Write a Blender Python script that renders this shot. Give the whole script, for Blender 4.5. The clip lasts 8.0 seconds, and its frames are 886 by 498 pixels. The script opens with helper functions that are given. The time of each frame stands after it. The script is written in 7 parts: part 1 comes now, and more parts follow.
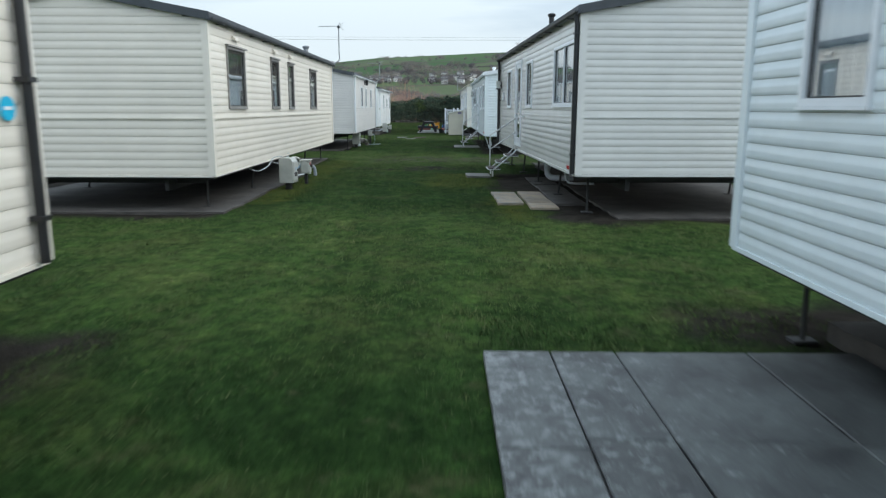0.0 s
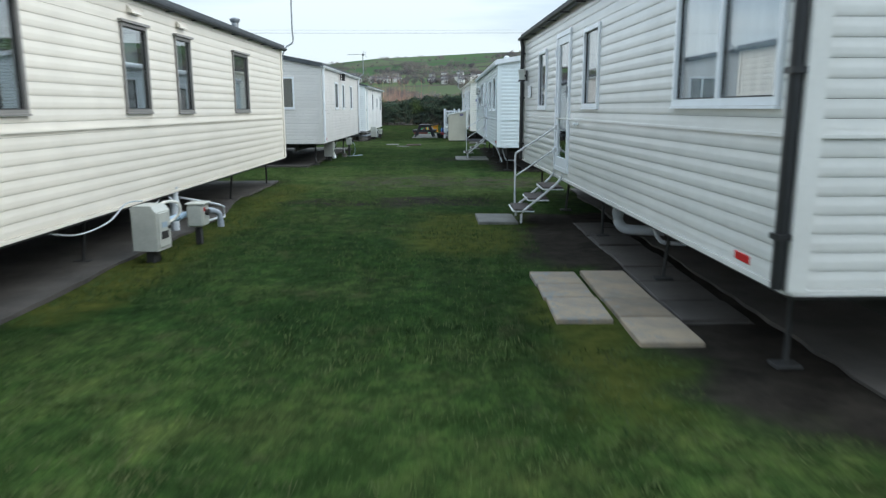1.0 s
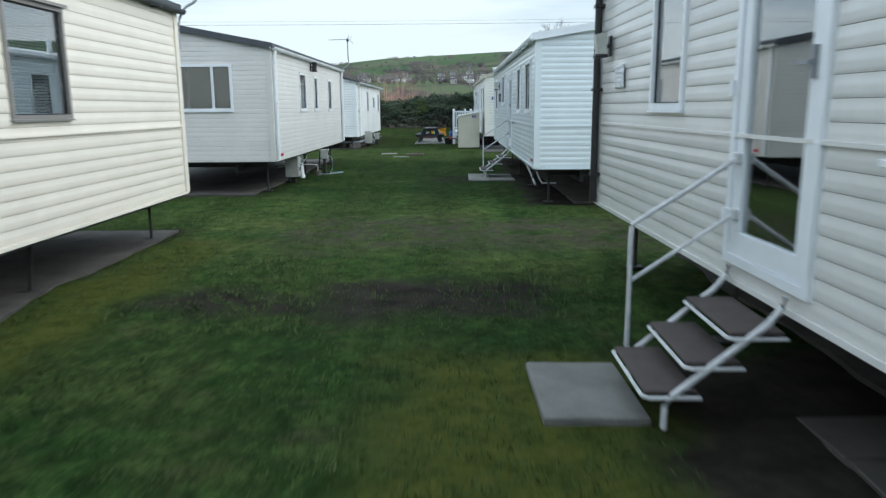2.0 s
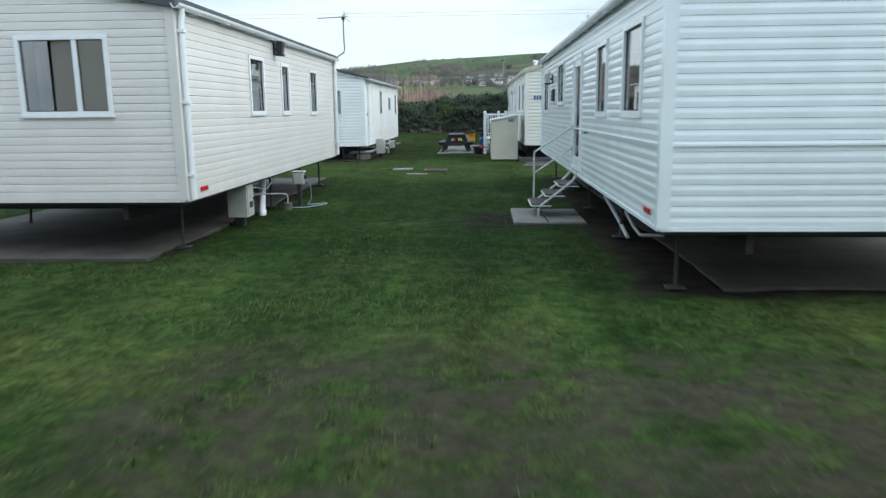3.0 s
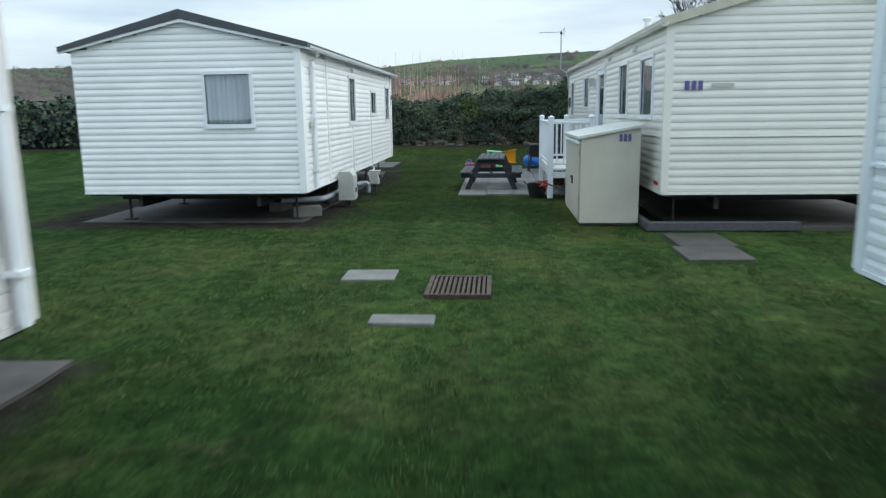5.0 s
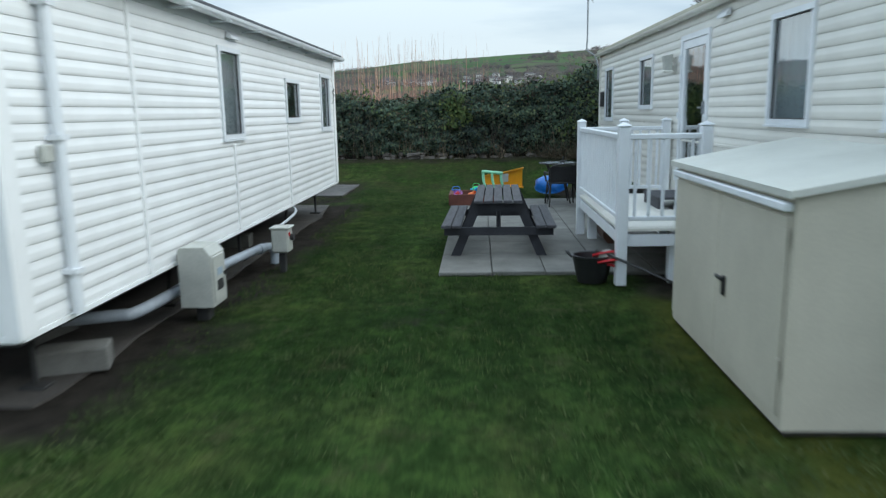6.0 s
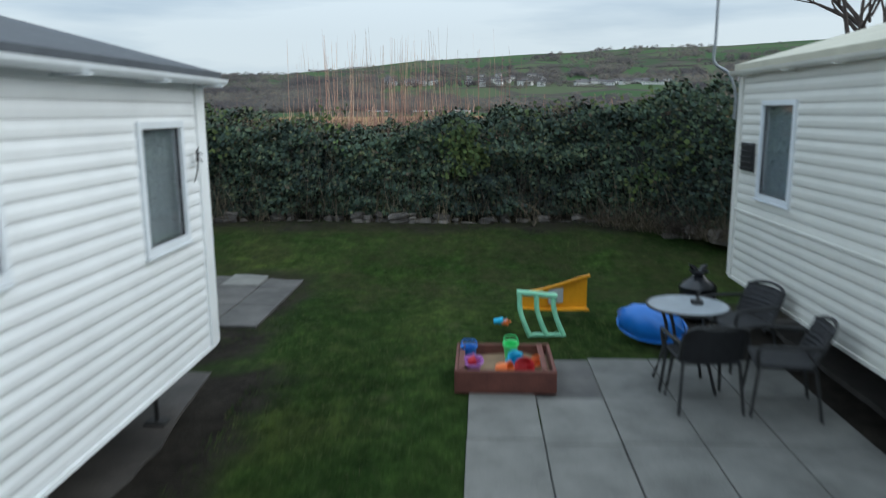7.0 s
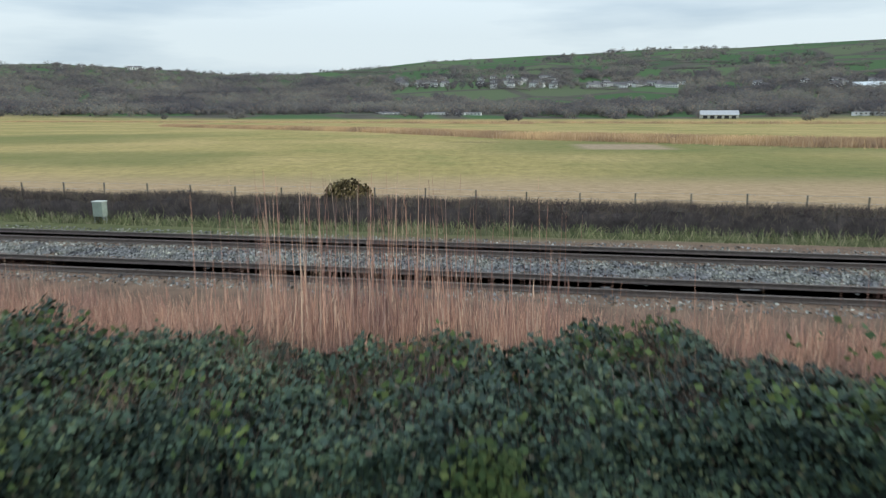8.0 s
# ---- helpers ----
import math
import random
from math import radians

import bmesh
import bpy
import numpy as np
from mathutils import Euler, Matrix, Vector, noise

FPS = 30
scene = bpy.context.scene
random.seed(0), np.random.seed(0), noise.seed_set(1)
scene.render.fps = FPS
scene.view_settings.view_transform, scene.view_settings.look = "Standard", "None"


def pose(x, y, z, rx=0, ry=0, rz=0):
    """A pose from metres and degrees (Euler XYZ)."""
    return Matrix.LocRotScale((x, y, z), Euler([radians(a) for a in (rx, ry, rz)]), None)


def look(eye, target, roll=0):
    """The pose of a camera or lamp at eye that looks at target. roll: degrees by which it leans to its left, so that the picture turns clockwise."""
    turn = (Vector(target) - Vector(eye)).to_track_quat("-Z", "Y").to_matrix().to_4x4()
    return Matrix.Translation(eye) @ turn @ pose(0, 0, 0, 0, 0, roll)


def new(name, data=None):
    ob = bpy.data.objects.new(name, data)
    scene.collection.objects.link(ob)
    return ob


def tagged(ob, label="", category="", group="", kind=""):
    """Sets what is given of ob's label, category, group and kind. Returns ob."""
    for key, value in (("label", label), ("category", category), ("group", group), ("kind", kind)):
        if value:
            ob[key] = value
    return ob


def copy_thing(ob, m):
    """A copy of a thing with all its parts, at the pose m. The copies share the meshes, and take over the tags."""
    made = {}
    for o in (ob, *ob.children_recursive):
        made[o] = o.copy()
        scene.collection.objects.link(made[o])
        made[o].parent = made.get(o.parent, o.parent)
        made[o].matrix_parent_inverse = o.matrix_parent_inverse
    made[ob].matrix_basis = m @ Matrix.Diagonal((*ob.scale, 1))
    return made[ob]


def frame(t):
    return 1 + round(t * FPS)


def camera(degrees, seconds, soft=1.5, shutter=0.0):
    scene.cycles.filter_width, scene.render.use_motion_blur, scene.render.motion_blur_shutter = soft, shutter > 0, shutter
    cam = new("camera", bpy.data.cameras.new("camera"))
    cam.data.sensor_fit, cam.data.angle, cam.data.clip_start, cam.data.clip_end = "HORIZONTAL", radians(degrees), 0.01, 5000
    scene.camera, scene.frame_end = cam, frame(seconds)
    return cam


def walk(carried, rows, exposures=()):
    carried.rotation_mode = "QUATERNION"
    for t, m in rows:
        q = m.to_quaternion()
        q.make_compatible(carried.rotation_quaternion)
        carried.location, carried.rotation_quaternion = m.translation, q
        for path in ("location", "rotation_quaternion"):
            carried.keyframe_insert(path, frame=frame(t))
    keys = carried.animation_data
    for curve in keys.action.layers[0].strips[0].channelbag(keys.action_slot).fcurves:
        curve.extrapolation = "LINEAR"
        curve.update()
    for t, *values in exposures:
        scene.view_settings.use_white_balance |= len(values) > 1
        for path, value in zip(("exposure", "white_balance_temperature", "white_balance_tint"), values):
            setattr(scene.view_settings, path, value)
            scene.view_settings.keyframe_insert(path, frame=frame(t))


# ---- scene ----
cam = camera(63.5, 8.0, soft=1.3, shutter=0.26)
PATH = [
    (0, (0.896, -2.777, 1.487), (0.893, -0.815, 1.1), 0.2),
    (0.5, (0.938, 0.321, 1.493), (0.932, 2.284, 1.108), -0.1),
    (1, (0.942, 3.47, 1.508), (0.937, 5.432, 1.122), -0.1),
    (1.5, (0.962, 6.629, 1.528), (0.946, 8.591, 1.139), -0.3),
    (3, (0.844, 15.159, 1.515), (0.735, 17.12, 1.135), -0.6),
    (3.5, (0.671, 18.096, 1.531), (0.509, 20.053, 1.151), -0.8),
    (4, (0.444, 21.132, 1.536), (0.28, 23.089, 1.159), -0.8),
    (4.5, (0.201, 24.121, 1.564), (0.038, 26.078, 1.186), -0.6),
    (5.8, (-0.272, 32.559, 1.601), (-0.387, 34.52, 1.224), -1.2),
    (6, (-0.333, 33.884, 1.607), (-0.438, 35.845, 1.23), -1.1),
    (6.5, (-0.48, 37.288, 1.65), (-0.579, 39.249, 1.271), -1.1),
    (7, (-0.662, 40.618, 2.252), (-0.767, 42.579, 1.874), -0.4),
    (7.3, (-0.707, 42.506, 2.952), (-0.826, 44.466, 2.575), -0.1),
    (7.5, (-0.843, 43.875, 3.429), (-0.959, 45.835, 3.051), -0.0),
    (7.7, (-0.936, 45.24, 3.934), (-1.056, 47.2, 3.557), 0.1),
    (8, (-0.98, 47.132, 4.673), (-1.113, 49.092, 4.295), -0.1),
]
walk(cam, [(t, look(eye, target, roll)) for t, eye, target, roll in PATH],
     [(0, 0.35, 6150, 6), (0.5, 0.5, 6150, 6), (1.5, 0.44, 6100, 5), (3, 0.54, 6150, 5), (4.5, 0.43, 6100, 5), (6, 0.31, 6050, 4), (6.5, 0.08, 5950, 4), (7, 0.1, 6050, 5), (7.5, 0.1, 6200, 5), (8, 0.22, 6200, 5)])

# ---- light ----
SUN_EL, SUN_ROT = 33.0, 92.0
world = bpy.data.worlds.new("sky")
scene.world = world
world.use_nodes = True
wn, wl = world.node_tree.nodes, world.node_tree.links
wn.clear()
w_out = wn.new("ShaderNodeOutputWorld")
w_bg = wn.new("ShaderNodeBackground")
w_sky = wn.new("ShaderNodeTexSky")
w_sky.sky_type, w_sky.sun_disc = "NISHITA", False
w_sky.sun_elevation, w_sky.sun_rotation = radians(SUN_EL), radians(SUN_ROT)
w_sky.dust_density, w_sky.air_density = 2.0, 1.2
w_co = wn.new("ShaderNodeTexCoord")
w_map = wn.new("ShaderNodeMapping")
w_map.inputs["Scale"].default_value = (1.0, 1.0, 6.5)
w_noise = wn.new("ShaderNodeTexNoise")
w_noise.inputs["Scale"].default_value, w_noise.inputs["Detail"].default_value = 1.7, 8.0
w_noise.inputs["Roughness"].default_value = 0.5
w_ramp = wn.new("ShaderNodeValToRGB")
w_ramp.color_ramp.elements[0].position, w_ramp.color_ramp.elements[0].color = 0.40, (3.0, 3.65, 4.4, 1)
w_ramp.color_ramp.elements[1].position, w_ramp.color_ramp.elements[1].color = 0.60, (5.3, 5.72, 6.05, 1)
w_mix = wn.new("ShaderNodeMixRGB")
w_mix.inputs[0].default_value = 0.88
w_bg.inputs["Strength"].default_value = 0.13
wl.new(w_co.outputs["Generated"], w_map.inputs["Vector"])
wl.new(w_map.outputs["Vector"], w_noise.inputs["Vector"])
wl.new(w_noise.outputs["Fac"], w_ramp.inputs["Fac"])
wl.new(w_sky.outputs["Color"], w_mix.inputs[1])
wl.new(w_ramp.outputs["Color"], w_mix.inputs[2])
# an overcast sky is brighter overhead than at the horizon
w_sep, w_up, w_mul = wn.new("ShaderNodeSeparateXYZ"), wn.new("ShaderNodeMapRange"), wn.new("ShaderNodeMixRGB")
w_up.inputs["From Min"].default_value, w_up.inputs["From Max"].default_value = 0.1, 0.85
w_up.inputs["To Min"].default_value, w_up.inputs["To Max"].default_value = 1.0, 2.1
w_mul.blend_type, w_mul.inputs[0].default_value = "MULTIPLY", 1.0
wl.new(w_co.outputs["Generated"], w_sep.inputs["Vector"])
wl.new(w_sep.outputs["Z"], w_up.inputs["Value"])
wl.new(w_mix.outputs["Color"], w_mul.inputs[1])
wl.new(w_up.outputs["Result"], w_mul.inputs[2])
wl.new(w_mul.outputs["Color"], w_bg.inputs["Color"])
wl.new(w_bg.outputs["Background"], w_out.inputs["Surface"])
sun = new("sun", bpy.data.lights.new("sun", "SUN"))
sun.data.energy, sun.data.angle, sun.data.color = 1.6, radians(80), (1.0, 0.95, 0.87)
sun_dir = Vector((math.sin(radians(SUN_ROT)) * math.cos(radians(SUN_EL)), math.cos(radians(SUN_ROT)) * math.cos(radians(SUN_EL)), math.sin(radians(SUN_EL))))
sun.matrix_world = look(sun_dir * 50, (0, 0, 0))


# ---- materials ----
def material(name, colour, rough=0.6, metal=0.0, var=0.12, scale=6.0, fine=60.0, bump=0.0, stretch=(1, 1, 1), colour2=None, spec=0.5, rand=0.0, emit=None):
    """A surface of one main colour with broad stains, fine grain and a little relief."""
    m = bpy.data.materials.new(name)
    m.use_nodes = True
    n, l = m.node_tree.nodes, m.node_tree.links
    b = n["Principled BSDF"]
    b.inputs["Roughness"].default_value, b.inputs["Metallic"].default_value = rough, metal
    b.inputs["Specular IOR Level"].default_value = spec
    co = n.new("ShaderNodeTexCoord")
    mp = n.new("ShaderNodeMapping")
    mp.inputs["Scale"].default_value = stretch
    l.new(co.outputs["Object"], mp.inputs["Vector"])
    big, small = n.new("ShaderNodeTexNoise"), n.new("ShaderNodeTexNoise")
    big.inputs["Scale"].default_value, small.inputs["Scale"].default_value = scale, fine
    big.inputs["Detail"].default_value, small.inputs["Detail"].default_value = 6.0, 4.0
    big.inputs["Roughness"].default_value = 0.65
    l.new(mp.outputs["Vector"], big.inputs["Vector"])
    l.new(mp.outputs["Vector"], small.inputs["Vector"])
    ramp = n.new("ShaderNodeValToRGB")
    dark = colour2 or tuple(c * (1 - 2.2 * var) for c in colour)
    ramp.color_ramp.elements[0].position, ramp.color_ramp.elements[0].color = 0.3, (*dark, 1)
    ramp.color_ramp.elements[1].position, ramp.color_ramp.elements[1].color = 0.68, (*colour, 1)
    l.new(big.outputs["Fac"], ramp.inputs["Fac"])
    grain = n.new("ShaderNodeMixRGB")
    grain.blend_type, grain.inputs[0].default_value = "OVERLAY", min(1.0, var * 1.6)
    l.new(ramp.outputs["Color"], grain.inputs[1])
    l.new(small.outputs["Fac"], grain.inputs[2])
    last = grain.outputs["Color"]
    if rand:
        info, hsv, rng = n.new("ShaderNodeObjectInfo"), n.new("ShaderNodeHueSaturation"), n.new("ShaderNodeMapRange")
        rng.inputs["To Min"].default_value, rng.inputs["To Max"].default_value = 1 - rand, 1 + rand
        l.new(info.outputs["Random"], rng.inputs["Value"])
        l.new(rng.outputs["Result"], hsv.inputs["Value"])
        l.new(last, hsv.inputs["Color"])
        last = hsv.outputs["Color"]
    l.new(last, b.inputs["Base Color"])
    if bump:
        bp = n.new("ShaderNodeBump")
        bp.inputs["Strength"].default_value, bp.inputs["Distance"].default_value = bump, 0.01
        l.new(small.outputs["Fac"], bp.inputs["Height"])
        l.new(bp.outputs["Normal"], b.inputs["Normal"])
    if emit:
        b.inputs["Emission Color"].default_value, b.inputs["Emission Strength"].default_value = (*colour, 1), emit
    return m


def glass_material(name, tint, gloss=0.5):
    """Window glass: a clear tinted pane with a mirror-like face."""
    m = bpy.data.materials.new(name)
    m.use_nodes = True
    n, l = m.node_tree.nodes, m.node_tree.links
    n.clear()
    out, mix = n.new("ShaderNodeOutputMaterial"), n.new("ShaderNodeMixShader")
    clear, shine, face = n.new("ShaderNodeBsdfTransparent"), n.new("ShaderNodeBsdfGlossy"), n.new("ShaderNodeLayerWeight")
    power, rng = n.new("ShaderNodeMath"), n.new("ShaderNodeMapRange")
    power.operation, power.inputs[1].default_value = "POWER", 2.6
    rng.inputs["To Min"].default_value, rng.inputs["To Max"].default_value = gloss, 0.9
    clear.inputs["Color"].default_value, shine.inputs["Roughness"].default_value = (*tint, 1), 0.015
    face.inputs["Blend"].default_value = 0.5
    l.new(face.outputs["Facing"], power.inputs[0])
    l.new(power.outputs["Value"], rng.inputs["Value"])
    l.new(rng.outputs["Result"], mix.inputs["Fac"])
    l.new(clear.outputs["BSDF"], mix.inputs[1])
    l.new(shine.outputs["BSDF"], mix.inputs[2])
    l.new(mix.outputs["Shader"], out.inputs["Surface"])
    return m


CREAM = material("cream_cladding", (0.80, 0.745, 0.66), 0.36, var=0.05, scale=1.6, fine=30, rand=0.025)
GREY_CREAM = material("grey_cream_cladding", (0.69, 0.685, 0.66), 0.2, var=0.05, scale=1.6, fine=30, rand=0.025)
BEIGE = material("beige_cladding", (0.66, 0.64, 0.615), 0.38, var=0.05, scale=1.6, fine=30, rand=0.025)
BLUE_WHITE = material("pale_blue_white_cladding", (0.75, 0.82, 0.845), 0.2, var=0.05, scale=1.6, fine=30, rand=0.025)
WHITE_CLAD = material("white_cladding", (0.875, 0.885, 0.885), 0.38, var=0.05, scale=1.6, fine=30, rand=0.02)
IVORY = material("ivory_cladding", (0.76, 0.748, 0.69), 0.36, var=0.05, scale=1.6, fine=30, rand=0.025)
UPVC = material("white_plastic", (0.78, 0.81, 0.84), 0.3, var=0.04, scale=5)
GREY_FRAME = material("grey_brown_frame", (0.25, 0.235, 0.22), 0.4, var=0.06, scale=5)
BLACK_PLASTIC = material("black_plastic", (0.018, 0.018, 0.02), 0.4, var=0.1, scale=8)
ROOF_DARK = material("dark_grey_roof", (0.075, 0.083, 0.095), 0.75, var=0.15, scale=4, fine=120, bump=0.4)
ROOF_IVORY = material("cream_roof", (0.5, 0.48, 0.38), 0.6, var=0.1, scale=3)
CHASSIS = material("dark_chassis", (0.03, 0.03, 0.03), 0.7, var=0.15, scale=6)
GALV = material("galvanised_steel", (0.32, 0.34, 0.36), 0.5, metal=0.6, var=0.12, scale=12)
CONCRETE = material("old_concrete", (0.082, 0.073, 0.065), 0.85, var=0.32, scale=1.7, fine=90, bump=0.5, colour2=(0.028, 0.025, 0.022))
INSIDE = material("inside_lining", (0.11, 0.10, 0.09), 0.8, var=0.06)
CURTAIN = material("grey_curtain", (0.70, 0.75, 0.79), 0.9, var=0.08, scale=3, fine=200)
BLIND = material("pale_blind", (0.40, 0.47, 0.49), 0.7, var=0.05)
GLASS = glass_material("window_glass", (0.88, 0.91, 0.92), 0.2)


# ---- mesh tools ----
class Mesh:
    """Collects vertices and faces of one part."""

    def __init__(self):
        self.v, self.f, self.smooth = [], [], False

    def add(self, verts, faces):
        k = len(self.v)
        self.v.extend(verts)
        self.f.extend([tuple(i + k for i in face) for face in faces])
        return self

    def box(self, x0, x1, y0, y1, z0, z1, c=0.0):
        x0, x1, y0, y1, z0, z1 = min(x0, x1), max(x0, x1), min(y0, y1), max(y0, y1), min(z0, z1), max(z0, z1)
        c = min(c, 0.45 * (x1 - x0), 0.45 * (y1 - y0), 0.45 * (z1 - z0))
        if c <= 0:
            return self.add([(x, y, z) for z in (z0, z1) for y in (y0, y1) for x in (x0, x1)],
                            [(0, 2, 3, 1), (4, 5, 7, 6), (0, 1, 5, 4), (2, 6, 7, 3), (0, 4, 6, 2), (1, 3, 7, 5)])
        ring = lambda d, z: [(x0 + d, y0 + c, z), (x0 + c, y0 + d, z), (x1 - c, y0 + d, z), (x1 - d, y0 + c, z),
                             (x1 - d, y1 - c, z), (x1 - c, y1 - d, z), (x0 + c, y1 - d, z), (x0 + d, y1 - c, z)]
        verts = ring(c, z0) + ring(0, z0 + c) + ring(0, z1 - c) + ring(c, z1)
        faces = [tuple(range(7, -1, -1)), tuple(range(24, 32))]
        for r in range(3):
            for i in range(8):
                j = (i + 1) % 8
                faces.append((8 * r + i, 8 * r + j, 8 * r + 8 + j, 8 * r + 8 + i))
        return self.add(verts, faces)

    def tube(self, points, r, n=8, taper=None, caps=True):
        """A round bar along a line of points."""
        pts = [Vector(p) for p in points]
        verts, faces = [], []
        up = Vector((0, 0, 1))
        for i, p in enumerate(pts):
            d = (pts[min(i + 1, len(pts) - 1)] - pts[max(i - 1, 0)]).normalized()
            a = d.cross(up if abs(d.z) < 0.95 else Vector((1, 0, 0))).normalized()
            b = d.cross(a)
            rr = taper[i] if taper else r
            verts += [tuple(p + a * (rr * math.cos(2 * math.pi * k / n)) + b * (rr * math.sin(2 * math.pi * k / n))) for k in range(n)]
        for i in range(len(pts) - 1):
            for k in range(n):
                j = (k + 1) % n
                faces.append((i * n + k, i * n + j, i * n + n + j, i * n + n + k))
        if caps:
            faces += [tuple(range(n - 1, -1, -1)), tuple(range((len(pts) - 1) * n, len(pts) * n))]
        self.smooth = True
        return self.add(verts, faces)

    def prism(self, profile, y0, y1, axis="y"):
        """A profile of (a, z) points drawn out along y (a is x) or along x (a is y)."""
        k = len(profile)
        put = (lambda a, z, t: (a, t, z)) if axis == "y" else (lambda a, z, t: (t, a, z))
        verts = [put(a, z, y0) for a, z in profile] + [put(a, z, y1) for a, z in profile]
        faces = [tuple(range(k)), tuple(range(2 * k - 1, k - 1, -1))]
        faces += [(i, k + i, k + (i + 1) % k, (i + 1) % k) for i in range(k)]
        return self.add(verts, faces)

    def move(self, m):
        self.v = [tuple(m @ Vector(p)) for p in self.v]
        return self

    def data(self, name, mat):
        me = bpy.data.meshes.new(name)
        me.from_pydata(self.v, [], self.f)
        if self.smooth:
            me.polygons.foreach_set("use_smooth", [True] * len(me.polygons))
            me.set_sharp_from_angle(angle=radians(40))
        me.materials.append(mat)
        me.validate()
        bm = bmesh.new()
        bm.from_mesh(me)
        bmesh.ops.recalc_face_normals(bm, faces=bm.faces)
        bm.to_mesh(me)
        bm.free()
        return me


def part(name, mesh, mat, parent=None, label=""):
    ob = new(name, mesh.data(name, mat))
    if parent is not None:
        ob.parent = parent
    return tagged(ob, label)


def thing(name, label, category, at=(0, 0, 0), rz=0.0, group="", kind=""):
    """An Empty at a thing's base, to which its parts are given in its own space."""
    ob = new(name)
    ob.empty_display_size = 0.2
    ob.matrix_world = pose(*at, 0, 0, rz)
    return tagged(ob, label, category, group, kind)


# ---- caravans ----
def cut(a0, a1, z0, z1, holes):
    """The rectangles that are left of (a0..a1, z0..z1) after the holes are taken out."""
    cells = []
    zs = sorted({z0, z1, *[z for h in holes for z in h[2:4] if z0 < z < z1]})
    for lo, hi in zip(zs, zs[1:]):
        edge, mid = a0, (lo + hi) / 2
        for h in sorted(h for h in holes if h[2] < mid < h[3]):
            if h[0] > edge:
                cells.append((edge, h[0], lo, hi))
            edge = max(edge, h[1])
        if edge < a1:
            cells.append((edge, a1, lo, hi))
    return cells


def board_wall(name, parent, mat, a0, a1, z0, z1, pitch, holes, place, proud=0.009, top=None, wavy=0.0):
    """A wall of lapped boards, each a part, before a backing with the same openings. place(a, out, z) gives the point; top(a) is the roof line."""
    wall = part(name, backing(a0, a1, z0, z1, holes, place, top), INSIDE, parent)
    z = z0
    zmax = z1 if top is None else max(top(a0), top(a1), top((a0 + a1) / 2))
    # from a board's foot upwards: how far it stands out
    shape = ((0.0, 0.62), (0.035, 1.0), (0.79, 1.0), (0.86, 0.88), (0.93, 0.58), (1.0, 0.36))
    if wavy:
        # rolled boards: the lower half leans out to a ridge, the upper half falls back in a cove
        proud, shape = wavy, ((0.0, 0.40), (0.03, 0.70), (0.25, 0.84), (0.44, 0.99), (0.50, 1.0), (0.56, 0.96), (0.68, 0.70), (0.82, 0.44), (0.94, 0.34), (1.0, 0.34))
    while z < zmax - 0.01:
        hi = min(z + pitch, zmax)
        for c0, c1, lo, up in cut(a0, a1, z + 0.002, hi, holes):
            if top is not None and up > min(top(a0), top(a1)):
                c0, c1 = clip_span(c0, c1, (lo + up) / 2, top)
                if c1 - c0 < 0.02:
                    continue
            steps = [(lo, np.interp((lo - z) / pitch, *zip(*shape)))] + [(z + k * pitch, d) for k, d in shape if lo < z + k * pitch < up] + [(up, np.interp((up - z) / pitch, *zip(*shape)))]
            verts = [place(c, 0.0, lo) for c in (c0, c1)]
            for q, d in steps:
                verts += [place(c, 0.003 + proud * float(d), q) for c in (c0, c1)]
            verts += [place(c, 0.0, up) for c in (c0, c1)]
            k = len(verts) // 2
            faces = [(2 * i, 2 * i + 1, 2 * i + 3, 2 * i + 2) for i in range(k - 1)] + [(2 * k - 2, 2 * k - 1, 1, 0)]
            faces += [tuple(range(0, 2 * k, 2)), tuple(range(2 * k - 1, 0, -2))]
            m = Mesh().add(verts, faces)
            m.smooth = True
            part("cladding_board", m, mat, wall)
        z += pitch
    return wall


def clip_span(c0, c1, z, top):
    """The stretch of c0..c1 that lies under the roof line at height z."""
    steps = [c0 + (c1 - c0) * k / 80 for k in range(81)]
    under = [c for c in steps if top(c) > z]
    return (min(under), max(under)) if under else (c0, c0)


def backing(a0, a1, z0, z1, holes, place, top):
    m = Mesh()
    for c0, c1, lo, up in cut(a0, a1, z0, z1, holes):
        m.add([place(c, d, q) for q in (lo, up) for d in (-0.06, 0.0) for c in (c0, c1)],
              [(0, 2, 3, 1), (4, 5, 7, 6), (0, 1, 5, 4), (2, 6, 7, 3), (0, 4, 6, 2), (1, 3, 7, 5)])
    if top is not None:
        mid = (a0 + a1) / 2
        pts = [(a0, z1), (a0, top(a0)), (mid, top(mid)), (a1, top(a1)), (a1, z1)]
        verts = [place(a, d, q) for d in (-0.06, 0.0) for a, q in pts]
        m.add(verts, [tuple(range(5)), tuple(range(9, 4, -1))] + [(i, 5 + i, 5 + (i + 1) % 5, (i + 1) % 5) for i in range(5)])
    return m


